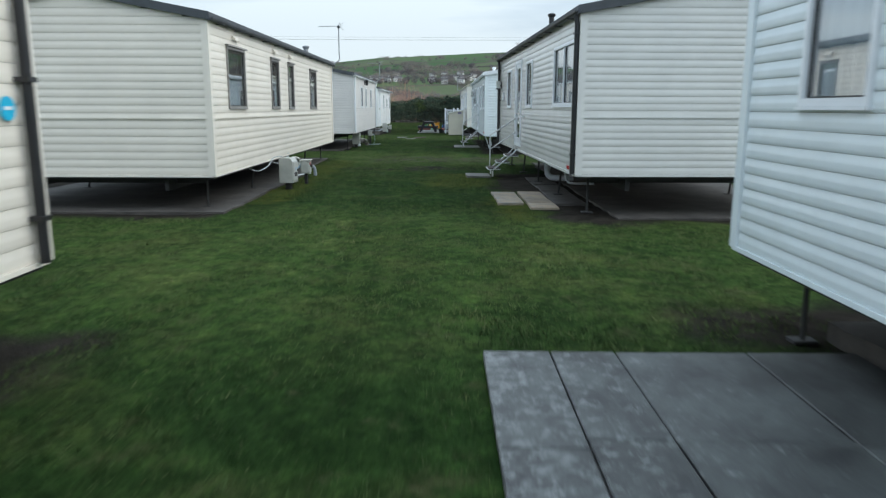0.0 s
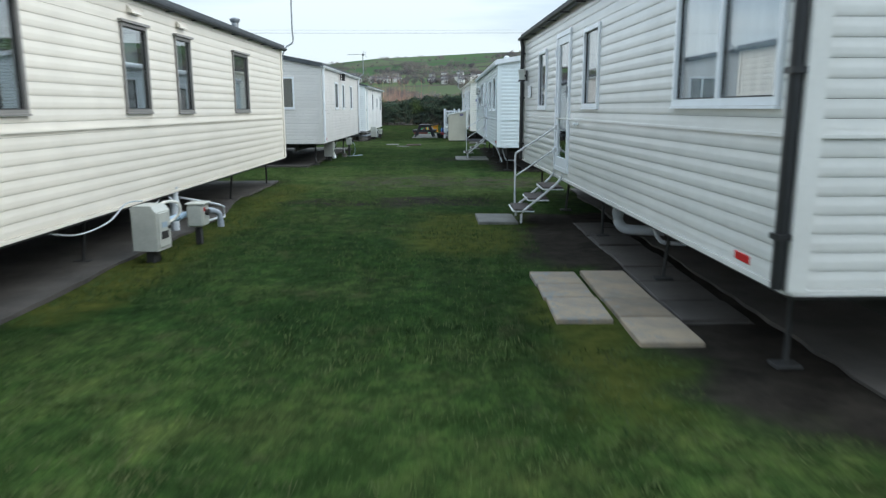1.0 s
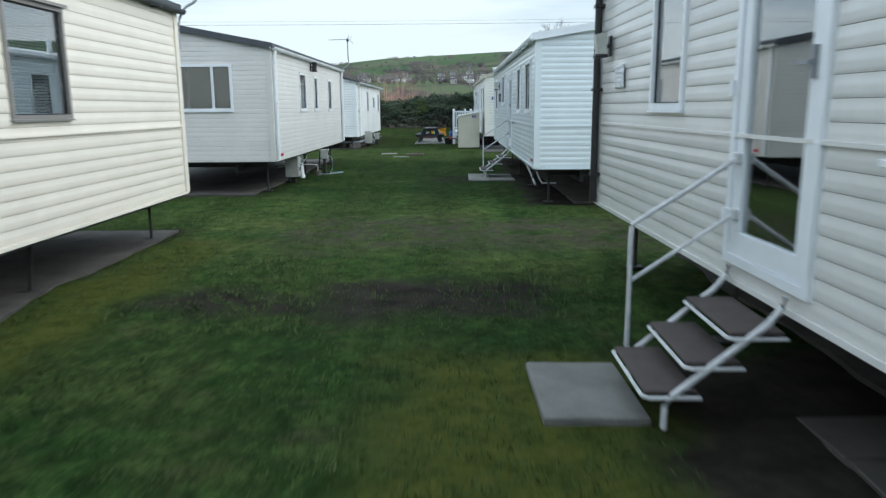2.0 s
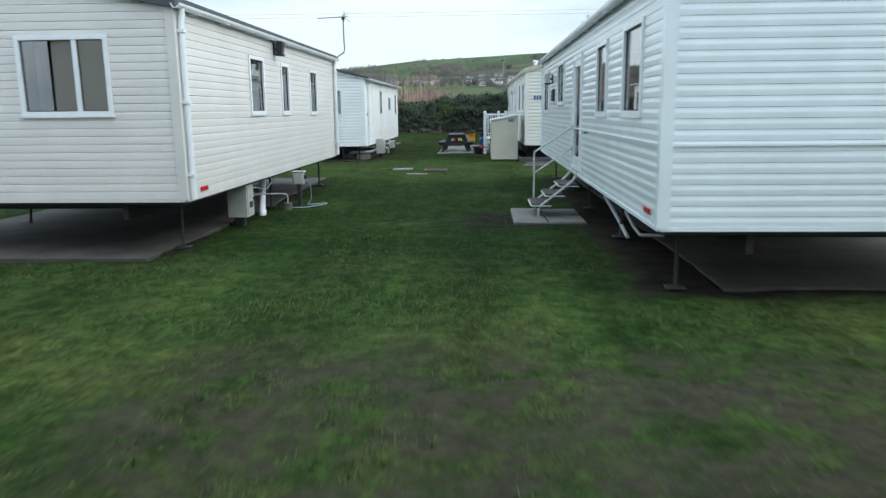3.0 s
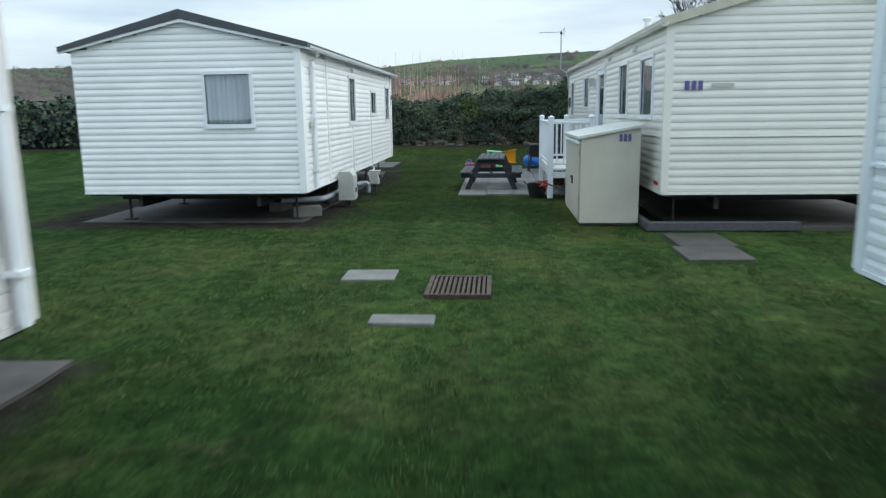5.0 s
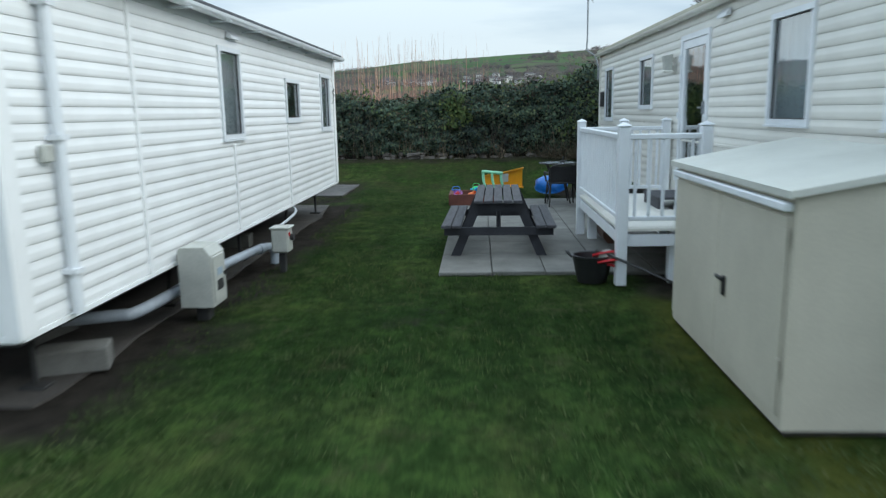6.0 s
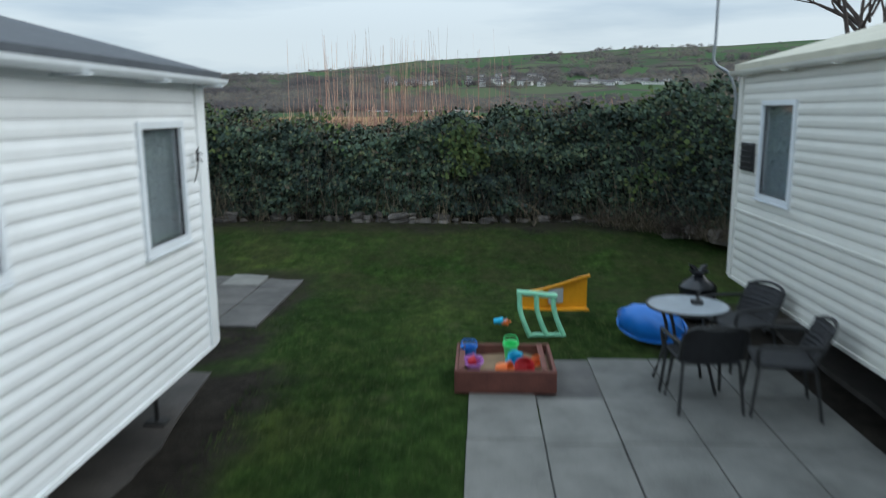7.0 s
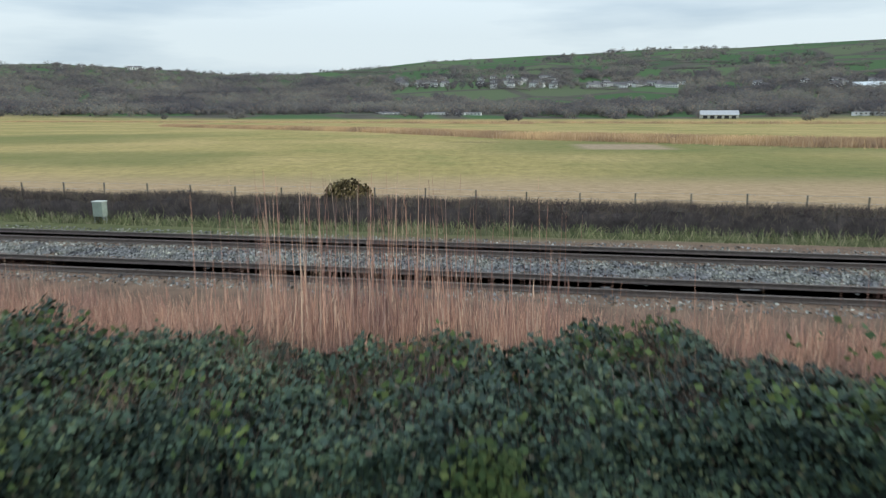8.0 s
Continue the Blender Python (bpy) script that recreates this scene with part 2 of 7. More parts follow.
def window(parent, hole, place, frame_mat, panes=1, hung="curtain", split=None, out=0.03, bar=0.045, hood=False):
    """A framed window in an opening, with its glass and what hangs behind it."""
    a0, a1, z0, z1 = hole

    def slab(m, c0, c1, lo, up, d0, d1):
        m.add([place(c, d, q) for q in (lo, up) for d in (d0, d1) for c in (c0, c1)],
              [(0, 2, 3, 1), (4, 5, 7, 6), (0, 1, 5, 4), (2, 6, 7, 3), (0, 4, 6, 2), (1, 3, 7, 5)])

    def ring(c0, c1, lo, up, w, d0, d1, foot=None):
        """A mitred frame in one piece."""
        out4 = [(c0, lo), (c1, lo), (c1, up), (c0, up)]
        in4 = [(c0 + w, lo + (foot or w)), (c1 - w, lo + (foot or w)), (c1 - w, up - w), (c0 + w, up - w)]
        m = Mesh()
        verts = [place(c, d, q) for d in (d0, d1) for c, q in out4 + in4]
        faces = []
        for i in range(4):
            j = (i + 1) % 4
            faces += [(i, j, 4 + j, 4 + i), (8 + i, 12 + i, 12 + j, 8 + j), (i, 8 + i, 8 + j, j), (4 + i, 4 + j, 12 + j, 12 + i)]
        return m.add(verts, faces)

    ob = part("window", ring(a0, a1, z0, z1, bar, -0.04, out), frame_mat, parent)
    edges = [a0 + bar, *[a0 + (a1 - a0) * s for s in (split or [k / panes for k in range(1, panes)])], a1 - bar]
    for e in edges[1:-1]:
        mull = Mesh()
        slab(mull, e - bar / 2, e + bar / 2, z0 + bar, z1 - bar, -0.04, out - 0.004)
        part("mullion", mull, frame_mat, ob)
    for k, (c0, c1) in enumerate(zip(edges, edges[1:])):
        c0, c1 = c0 + (bar / 2 if k else 0) + 0.002, c1 - (bar / 2 if k < len(edges) - 2 else 0) - 0.002
        part("gasket", ring(c0, c1, z0 + bar + 0.002, z1 - bar - 0.002, 0.007, -0.03, out - 0.024, 0.008), BLACK_PLASTIC, ob)
        g = Mesh()
        slab(g, c0 + 0.008, c1 - 0.008, z0 + bar + 0.009, z1 - bar - 0.009, -0.008, -0.002)
        pane = part("pane", g, GLASS, ob)
        pane.visible_shadow = False
    s = Mesh()
    slab(s, a0 - 0.008, a1 + 0.008, z0 - 0.018, z0 - 0.002, 0.0, out + 0.01)
    part("sill", s, frame_mat, ob)
    if hood:
        h = Mesh()
        slab(h, a0 - 0.03, a1 + 0.03, z1 + 0.004, z1 + 0.03, 0.0, out + 0.03)
        part("hood", h, frame_mat, ob)
    if hung == "curtain":
        m = Mesh()
        pts = []
        steps = 40
        for k in range(steps + 1):
            c = a0 + (a1 - a0) * k / steps
            pts.append((c, -0.06 + 0.012 * math.sin(k * 1.55) + 0.01 * math.sin(k * 0.7)))
        m.add([place(c, d, z) for c, d in pts for z in (z0 - 0.05, z1 + 0.03)], [(2 * k, 2 * k + 1, 2 * k + 3, 2 * k + 2) for k in range(steps)])
        m.smooth = True
        part("curtain", m, CURTAIN, ob)
    elif hung == "blind":
        b = Mesh()
        z = z0 + 0.01
        while z < z0 + 0.93 * (z1 - z0):
            b.add([place(c, d, q) for c in (a0 + 0.03, a1 - 0.03) for d, q in ((-0.09, z), (-0.07, z + 0.016))], [(0, 1, 3, 2)])
            z += 0.024
        part("blind", b, BLIND, ob)
    elif hung == "half":
        b = Mesh()
        slab(b, a0, a1, z0 + 0.55 * (z1 - z0), z1, -0.10, -0.095)
        part("blind", b, BLIND, ob)
    return ob


def glazed_door(parent, hole, place, out=0.03):
    a0, a1, z0, z1 = hole

    def slab(m, c0, c1, lo, up, d0, d1):
        m.add([place(c, d, q) for q in (lo, up) for d in (d0, d1) for c in (c0, c1)],
              [(0, 2, 3, 1), (4, 5, 7, 6), (0, 1, 5, 4), (2, 6, 7, 3), (0, 4, 6, 2), (1, 3, 7, 5)])

    f = Mesh()
    for c0, c1, lo, up in ((a0, a0 + 0.06, z0, z1), (a1 - 0.06, a1, z0, z1), (a0 + 0.06, a1 - 0.06, z1 - 0.06, z1), (a0 + 0.06, a1 - 0.06, z0, z0 + 0.05)):
        slab(f, c0, c1, lo, up, -0.04, out)
    door = part("door", f, UPVC, parent, "white door with one tall glass pane")
    leaf = Mesh()
    b0, b1, q0, q1 = a0 + 0.064, a1 - 0.064, z0 + 0.054, z1 - 0.064
    mid = z0 + 0.52 * (z1 - z0)
    for c0, c1, lo, up in ((b0, b0 + 0.09, q0, q1), (b1 - 0.09, b1, q0, q1), (b0 + 0.09, b1 - 0.09, q1 - 0.09, q1),
                           (b0 + 0.09, b1 - 0.09, q0, q0 + 0.12)):
        slab(leaf, c0, c1, lo, up, -0.03, out - 0.012)
    part("door_leaf", leaf, UPVC, door)
    g = Mesh()
    slab(g, b0 + 0.092, b1 - 0.092, q0 + 0.122, q1 - 0.092, -0.008, -0.002)
    part("pane", g, GLASS, door).visible_shadow = False
    h = Mesh()
    slab(h, b0 + 0.03, b0 + 0.06, mid + 0.02, mid + 0.16, out - 0.01, out + 0.012)
    slab(h, b0 + 0.03, b0 + 0.14, mid + 0.08, mid + 0.10, out + 0.012, out + 0.035)
    part("handle", h, GALV, door, "grey lever handle")
    k = Mesh()
    for q in (z0 + 0.25, mid, z1 - 0.25):
        slab(k, a1 - 0.03, a1 + 0.02, q - 0.04, q + 0.04, out, out + 0.015)
    part("hinge", k, UPVC, door)
    return door


def caravan(label, x, side, y0, y1, zb, ze, width, mat, pitch, roof_mat, trim_mat, pipe_mat, gutter_mat, windows, end_windows=(), door=None,
            rise=0.33, frame_mat=None, far_end=False, near_pipe=True, far_pipe=True, pipe_shift=0.08, edge_mat=None, belt=None, over=0.07, joints=(), rz=0.0, wavy=0.0, trim=0.07, cap=False):
    """A static caravan. x: its wall on the lawn's side; side: -1 if it reaches to -x, 1 if to +x."""
    frame_mat = frame_mat or UPVC
    van = thing("static_caravan", label, "caravan", (x, y0, 0), rz, group="static caravans in rows")
    length = y1 - y0
    place = lambda a, out, z: (-side * out, a, z)
    holes = [w[0] for w in windows] + ([door] if door else [])
    holes = [(h[0] - y0, h[1] - y0, h[2], h[3]) for h in holes]
    board_wall("side_wall", van, mat, 0.0, length, zb, ze, pitch, holes, place, wavy=wavy)
    for (h, *how) in windows:
        window(van, (h[0] - y0, h[1] - y0, h[2], h[3]), place, frame_mat, *how)
    if door:
        glazed_door(van, (door[0] - y0, door[1] - y0, door[2], door[3]), place)
    # end walls, under the gable
    roof_z = lambda a: ze + rise * (1 - abs(a - width / 2) / (width / 2))
    end = lambda a, out, z: (side * a, -out, z)
    eh = [w[0] for w in end_windows]
    board_wall("end_wall", van, mat, 0.0, width, zb, ze, pitch, eh, end, top=roof_z, wavy=wavy)
    for (h, *how) in end_windows:
        window(van, h, end, frame_mat, *how)
    back_end = lambda a, out, z: (side * a, length + out, z)
    if far_end:
        board_wall("end_wall", van, mat, 0.0, width, zb, ze, pitch, [], back_end, top=roof_z, wavy=wavy)
    else:
        part("end_wall", backing(0.0, width, zb, ze, [], back_end, roof_z), mat, van)
    m = Mesh().box(side * width, side * (width - 0.05), 0.0, length, zb, ze)
    part("back_wall", m, mat, van)
    part("floor", Mesh().box(side * 0.02, side * (width - 0.06), 0.02, length - 0.02, zb - 0.06, zb + 0.02), CHASSIS, van)
    part("inner_wall", Mesh().box(side * 1.5, side * 1.54, 0.1, length - 0.1, zb + 0.02, ze), INSIDE, van)
    # roof
    o, t = over, 0.12 if cap else 0.06
    te = 0.045 if cap else t
    lip = 0.0 if cap else t + 0.012
    prof = [(-o, ze + 0.0 - o * 0.15), (width / 2, ze + rise), (width + o, ze - o * 0.15), (width + o, ze + te), (width / 2, ze + rise + t), (-o, ze + te)]
    part("roof", Mesh().prism([(side * a, z) for a, z in prof], -0.09 if cap else -0.05, length + (0.09 if cap else 0.05)), roof_mat, van)
    for yy in (-0.075, length + 0.045):
        prof = [(-o, ze - 0.05), (width / 2, ze + rise - 0.05), (width + o, ze - 0.05), (width + o, ze - 0.01 + lip), (width / 2, ze + rise - 0.01 + lip), (-o, ze - 0.01 + lip)]
        part("barge_board", Mesh().prism([(side * a, z) for a, z in prof], yy, yy + 0.03), edge_mat or roof_mat, van)
    # gutter with a hollow top
    g = Mesh()
    r = 0.05
    ring = [(-over - 0.005 - r * math.cos(k * math.pi / 6), ze - 0.005 - r * math.sin(k * math.pi / 6)) for k in range(7)]
    inner = [(-over - 0.005 - 0.8 * r * math.cos(k * math.pi / 6), ze - 0.005 - 0.8 * r * math.sin(k * math.pi / 6)) for k in range(6, -1, -1)]
    g.prism([(side * a, z) for a, z in ring + inner], -0.09, length + 0.09)
    gutter = part("gutter", g, gutter_mat, van)
    k = 0.4
    while k < length:
        part("bracket", Mesh().box(side * (-over - 0.06), side * -0.01, k, k + 0.03, ze - 0.065, ze - 0.05), gutter_mat, gutter)
        k += 0.9
    # corner trims
    for yy in (0.0, length):
        e = -1 if yy == 0 else 1
        t1 = Mesh().box(-side * 0.028, side * 0.07, yy, yy + e * 0.03, zb - 0.01, ze - 0.002).box(-side * 0.028, -side * 0.001, yy - e * trim, yy - e * 0.001, zb - 0.01, ze - 0.002)
        part("corner_trim", t1, trim_mat, van)
    part("bottom_trim", Mesh().box(-side * 0.022, 0.0, 0.0, length, zb - 0.03, zb), trim_mat, van)
    part("bottom_trim", Mesh().box(0.0, side * width, -0.022, 0.0, zb - 0.03, zb), trim_mat, van)
    if belt:
        part("belt_trim", Mesh().box(-side * 0.024, 0.0, 0.0, length, belt, belt + 0.02), trim_mat, van)
        part("belt_trim", Mesh().box(0.0, side * width, -0.024, 0.0, belt, belt + 0.02), trim_mat, van)
    for yj, top_z in joints:
        part("joint_strip", Mesh().box(-side * 0.024, 0.0, yj - y0 - 0.025, yj - y0 + 0.025, zb, top_z, 0.004), trim_mat, van)
    # downpipes
    for yes, yy in ((near_pipe, pipe_shift), (far_pipe, length - 0.12)):
        if yes:
            p = Mesh().tube([(-side * (over + 0.005), yy, ze - 0.045), (-side * (over + 0.005), yy, ze - 0.08), (-side * 0.06, yy, ze - 0.17), (-side * 0.06, yy, zb + 0.0)], 0.034, 10)
            pipe = part("downpipe", p, pipe_mat, van)
            for q in (0.12, 0.5, 0.86):
                z = zb + (ze - zb) * q
                part("clip", Mesh().box(-side * 0.1, 0.0, yy - 0.045, yy + 0.045, z, z + 0.03), pipe_mat, pipe)
    # chassis and its stands
    for a in (0.75, width - 0.75):
        part("chassis_beam", Mesh().box(side * (a - 0.03), side * (a + 0.03), 0.15, length - 0.15, zb - 0.24, zb - 0.06), CHASSIS, van)
    for k in range(5):
        yy = 0.5 + (length - 1.0) * k / 4
        part("cross_beam", Mesh().box(side * 0.3, side * (width - 0.3), yy - 0.03, yy + 0.03, zb - 0.16, zb - 0.06), CHASSIS, van)
        for a in (0.28, width - 0.4):
            s = Mesh().tube([(side * a, yy, 0.02), (side * a + 0.05 * (k % 2), yy, zb - 0.06)], 0.018, 8)
            s.box(side * a - 0.08, side * a + 0.08, yy - 0.06, yy + 0.06, 0.0, 0.025, 0.005)
            part("stand", s, CHASSIS, van, "dark steel prop on a foot plate")
    return van


C, B, N = "curtain", "blind", "none"
caravan("cream static caravan with grey-framed windows and dark roof", -2.385, -1, 7.45, 18.45, 0.53, 2.70, 3.7, CREAM, 0.1085, ROOF_DARK, CREAM, CREAM, ROOF_DARK,
        [((8.28, 9.26, 1.47, 2.38), 1, B, None, 0.03, 0.032, True), ((11.06, 11.71, 1.47, 2.38), 1, "half", None, 0.03, 0.032, True),
         ((12.56, 13.10, 1.46, 2.38), 1, "half", None, 0.03, 0.032, True), ((15.0, 15.86, 1.46, 2.37), 1, B, None, 0.03, 0.032, True)],
        frame_mat=GREY_FRAME, near_pipe=False, far_pipe=False, belt=1.32, rise=0.36, wavy=0.0058)
caravan("grey-cream static caravan with black downpipes and white windows", 2.695, 1, 7.0, 16.8, 0.6, 2.74, 3.7, GREY_CREAM, 0.095, ROOF_DARK, GREY_CREAM, BLACK_PLASTIC, BLACK_PLASTIC,
        [((7.25, 8.85, 1.52, 2.41), 2, C), ((11.15, 11.88, 1.51, 2.38), 1, N), ((14.36, 15.06, 1.5, 2.36), 1, N)],
        door=(12.62, 13.54, 0.68, 2.48), far_end=True, belt=1.36, rise=0.36, pipe_shift=0.02, rz=1.78, wavy=0.0055)
caravan("beige static caravan with white trims and white windows", -2.28, -1, 22.54, 30.48, 0.62, 2.60, 3.6, BEIGE, 0.083, ROOF_DARK, BEIGE, UPVC, UPVC,
        [((24.84, 25.5, 1.49, 2.27), 1, B), ((26.38, 26.84, 1.49, 2.26), 1, B), ((28.24, 28.8, 1.48, 2.26), 1, B)],
        end_windows=[((0.69, 1.67, 1.5, 2.31), 2, N, [0.36])], rise=0.36, pipe_shift=0.06, edge_mat=ROOF_DARK)
caravan("pale blue-white ribbed static caravan with white windows and door", 2.21, 1, 20.7, 31.75, 0.61, 2.55, 3.6, BLUE_WHITE, 0.0825, WHITE_CLAD, BLUE_WHITE, BLUE_WHITE, UPVC,
        [((21.45, 22.3, 1.45, 2.27), 1, N), ((23.2, 23.9, 1.44, 2.25), 1, N), ((27.32, 28.35, 1.6, 2.3), 1, N), ((30.1, 31.1, 1.46, 2.29), 1, B)],
        door=(25.2, 26.08, 0.66, 2.26), near_pipe=False, far_pipe=False, rise=0.3, edge_mat=UPVC, wavy=0.0085, belt=1.23)
caravan("white static caravan with dark tiled roof and white gutter", -2.76, -1, 37.38, 45.95, 0.48, 2.50, 3.3, WHITE_CLAD, 0.092, ROOF_DARK, WHITE_CLAD, UPVC, UPVC,
        [((40.6, 41.22, 1.38, 2.25), 1, C), ((42.89, 43.6, 1.52, 2.05), 1, "half"), ((44.9, 45.57, 1.36, 2.2), 1, C)],
        end_windows=[((0.68, 1.42, 1.4, 2.18), 1, C)], rise=0.4, far_end=True, pipe_shift=0.47, far_pipe=False, over=0.15, joints=((40.9, 1.33), (42.93, 1.48), (38.9, 2.45)), wavy=0.0085, trim=0.12, edge_mat=UPVC, cap=True)
caravan("ivory static caravan with white windows and cream roof edge", 2.14, 1, 36.8, 48.35, 0.5, 2.64, 3.5, IVORY, 0.1, ROOF_IVORY, IVORY, IVORY, IVORY,
        [((37.5, 38.4, 1.45, 2.32), 1, C), ((39.4, 40.18, 1.45, 2.34), 1, C), ((44.15, 44.95, 1.6, 2.33), 1, C), ((47.0, 47.75, 1.4, 2.33), 1, C)],
        door=(41.75, 42.8, 0.52, 2.42), near_pipe=False, far_pipe=False, rise=0.5, edge_mat=ROOF_IVORY, rz=0.5, wavy=0.0085, belt=1.21)
caravan("cream static caravan with a black downpipe at its corner", -1.6, -1, -9.5, 1.62, 0.55, 2.70, 3.7, CREAM, 0.118, ROOF_DARK, CREAM, BLACK_PLASTIC, BLACK_PLASTIC,
        [((-3.0, -2.2, 1.47, 2.38), 1, B)], far_end=True, near_pipe=False, rise=0.36, wavy=0.0058)
caravan("pale blue-white static caravan with wide white window", 2.94, 1, -9.0, 2.17, 0.55, 2.70, 3.7, BLUE_WHITE, 0.102, ROOF_DARK, BLUE_WHITE, UPVC, UPVC,
        [((0.7, 1.4, 1.5, 2.4), 1, C), ((-4.5, -3.0, 1.5, 2.4), 1, C)], far_end=True, near_pipe=False, far_pipe=False, rise=0.36, wavy=0.0085)


# ---- ground and distance ----
def smooth(a, b, v):
    t = np.clip((v - a) / (b - a), 0.0, 1.0)
    return t * t * (3 - 2 * t)


RIDGE_AT = (-60, -34.8, -31.8, -26.1, -20.3, -15.3, -13.6, -9.3, -5.3, -1.0, 5.5, 11.3, 17.6, 22.0, 27.0, 60)
RIDGE_UP = (3.0, 3.19, 3.35, 3.19, 2.81, 2.82, 3.1, 3.4, 3.85, 4.05, 4.3, 4.6, 4.57, 4.67, 4.7, 5.0)
RAIL_SLOPE = -0.115


def rail_y(x, y):
    """How far a place lies across the railway, from the near track's middle."""
    return (y - 65.2 - RAIL_SLOPE * x) * 0.9935


def ground_z(x, y):
    z = 0.42 * smooth(49.6, 52.4, y)
    across = rail_y(x, y)
    z = z - 0.5 * smooth(-9.5, -4.5, across) + 0.35 * smooth(-3.4, -1.9, across) - 0.35 * smooth(7.2, 8.6, across)
    z = z + 0.1 * smooth(8, 13, across)
    far = np.hypot(x, y - 47)
    bearing = np.degrees(np.arctan2(x, np.maximum(y - 47, 1)))
    top = np.tan(np.radians(np.interp(bearing, RIDGE_AT, RIDGE_UP))) * 2300
    z = z + top * smooth(650, 2450, far) ** 0.8 - 2.0 * smooth(90, 400, far) + 1.0 * smooth(600, 800, far)
    return z


def sheet(xs, ys):
    gx, gy = np.meshgrid(xs, ys)
    z = ground_z(gx, gy)
    near = (np.abs(gx) < 14) & (gy < 62)
    wob = np.zeros_like(z)
    for i in range(gx.shape[0]):
        for j in range(gx.shape[1]):
            if near[i, j]:
                wob[i, j] = 0.022 * noise.noise((gx[i, j] * 0.8, gy[i, j] * 0.8, 0)) + 0.010 * noise.noise((gx[i, j] * 4, gy[i, j] * 4, 3))
            elif gy[i, j] > 700:
                wob[i, j] = 5 * noise.noise((gx[i, j] * 0.004, gy[i, j] * 0.004, 7))
    z = z + wob - 0.012
    w = len(xs)
    verts = np.stack([gx.ravel(), gy.ravel(), z.ravel()], 1).tolist()
    faces = [(r * w + c, r * w + c + 1, (r + 1) * w + c + 1, (r + 1) * w + c) for r in range(len(ys) - 1) for c in range(w - 1)]
    return verts, faces


def spread(*runs):
    out = []
    for a, b, n in runs:
        out += list(np.linspace(a, b, n, endpoint=False))
    return np.array(out + [runs[-1][1]])


def ground_material():
    m = bpy.data.materials.new("grass_and_fields")
    m.use_nodes = True
    n, l = m.node_tree.nodes, m.node_tree.links
    b = n["Principled BSDF"]
    b.inputs["Roughness"].default_value, b.inputs["Specular IOR Level"].default_value = 0.95, 0.03
    geo = n.new("ShaderNodeNewGeometry")
    sep = n.new("ShaderNodeSeparateXYZ")
    l.new(geo.outputs["Position"], sep.inputs["Vector"])

    def tex(scale, detail=5.0, rough=0.6, stretch=None):
        t = n.new("ShaderNodeTexNoise")
        t.inputs["Scale"].default_value, t.inputs["Detail"].default_value, t.inputs["Roughness"].default_value = scale, detail, rough
        if stretch:
            mp = n.new("ShaderNodeMapping")
            mp.inputs["Scale"].default_value = stretch
            l.new(geo.outputs["Position"], mp.inputs["Vector"])
            l.new(mp.outputs["Vector"], t.inputs["Vector"])
        else:
            l.new(geo.outputs["Position"], t.inputs["Vector"])
        return t.outputs["Fac"]

    def ramp(fac, *stops):
        r = n.new("ShaderNodeValToRGB")
        while len(r.color_ramp.elements) < len(stops):
            r.color_ramp.elements.new(0.5)
        for e, (p, c) in zip(r.color_ramp.elements, stops):
            e.position, e.color = p, (*c, 1)
        l.new(fac, r.inputs["Fac"])
        return r.outputs["Color"]

    def mix(fac, a, c, kind="MIX"):
        x = n.new("ShaderNodeMixRGB")
        x.blend_type = kind
        for k, s in ((0, fac), (1, a), (2, c)):
            if isinstance(s, (int, float)):
                x.inputs[k].default_value = s
            else:
                l.new(s, x.inputs[k])
        return x.outputs["Color"]

    def step(v, lo, hi):
        r = n.new("ShaderNodeMapRange")
        r.interpolation_type = "SMOOTHSTEP"
        r.inputs["From Min"].default_value, r.inputs["From Max"].default_value = lo, hi
        l.new(v, r.inputs["Value"])
        return r.outputs["Result"]

    def patch(x0, x1, y0, y1, soft=0.25):
        """A bare patch with a ragged edge."""
        add = n.new("ShaderNodeVectorMath")
        l.new(ragged, add.inputs[0])
        l.new(geo.outputs["Position"], add.inputs[1])
        add.operation = "ADD"
        cut = n.new("ShaderNodeSeparateXYZ")
        l.new(add.outputs["Vector"], cut.inputs["Vector"])
        sides = [step(cut.outputs["X"], x0 - soft, x0 + soft), step(cut.outputs["X"], x1 + soft, x1 - soft),
                 step(cut.outputs["Y"], y0 - soft, y0 + soft), step(cut.outputs["Y"], y1 + soft, y1 - soft)]
        out = sides[0]
        for other in sides[1:]:
            mul = n.new("ShaderNodeMath")
            mul.operation = "MULTIPLY"
            l.new(out, mul.inputs[0])
            l.new(other, mul.inputs[1])
            out = mul.outputs["Value"]
        return out

    wig_tex = n.new("ShaderNodeTexNoise")
    wig_tex.inputs["Scale"].default_value, wig_tex.inputs["Detail"].default_value = 1.3, 6.0
    l.new(geo.outputs["Position"], wig_tex.inputs["Vector"])
    shift = n.new("ShaderNodeVectorMath")
    shift.operation = "MULTIPLY_ADD"
    shift.inputs[1].default_value, shift.inputs[2].default_value = (1.1, 1.1, 0), (-0.55, -0.55, 0)
    l.new(wig_tex.outputs["Color"], shift.inputs[0])
    ragged = shift.outputs["Vector"]

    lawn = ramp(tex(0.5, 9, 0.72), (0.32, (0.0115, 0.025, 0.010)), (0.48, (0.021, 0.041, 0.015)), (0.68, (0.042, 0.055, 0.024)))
    # gaps between caravan rows: drier, and lightened for the open sky they get
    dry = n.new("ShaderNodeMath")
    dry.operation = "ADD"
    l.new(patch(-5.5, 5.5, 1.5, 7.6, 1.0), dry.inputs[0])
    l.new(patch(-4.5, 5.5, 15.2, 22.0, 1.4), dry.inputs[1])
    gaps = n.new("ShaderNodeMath")
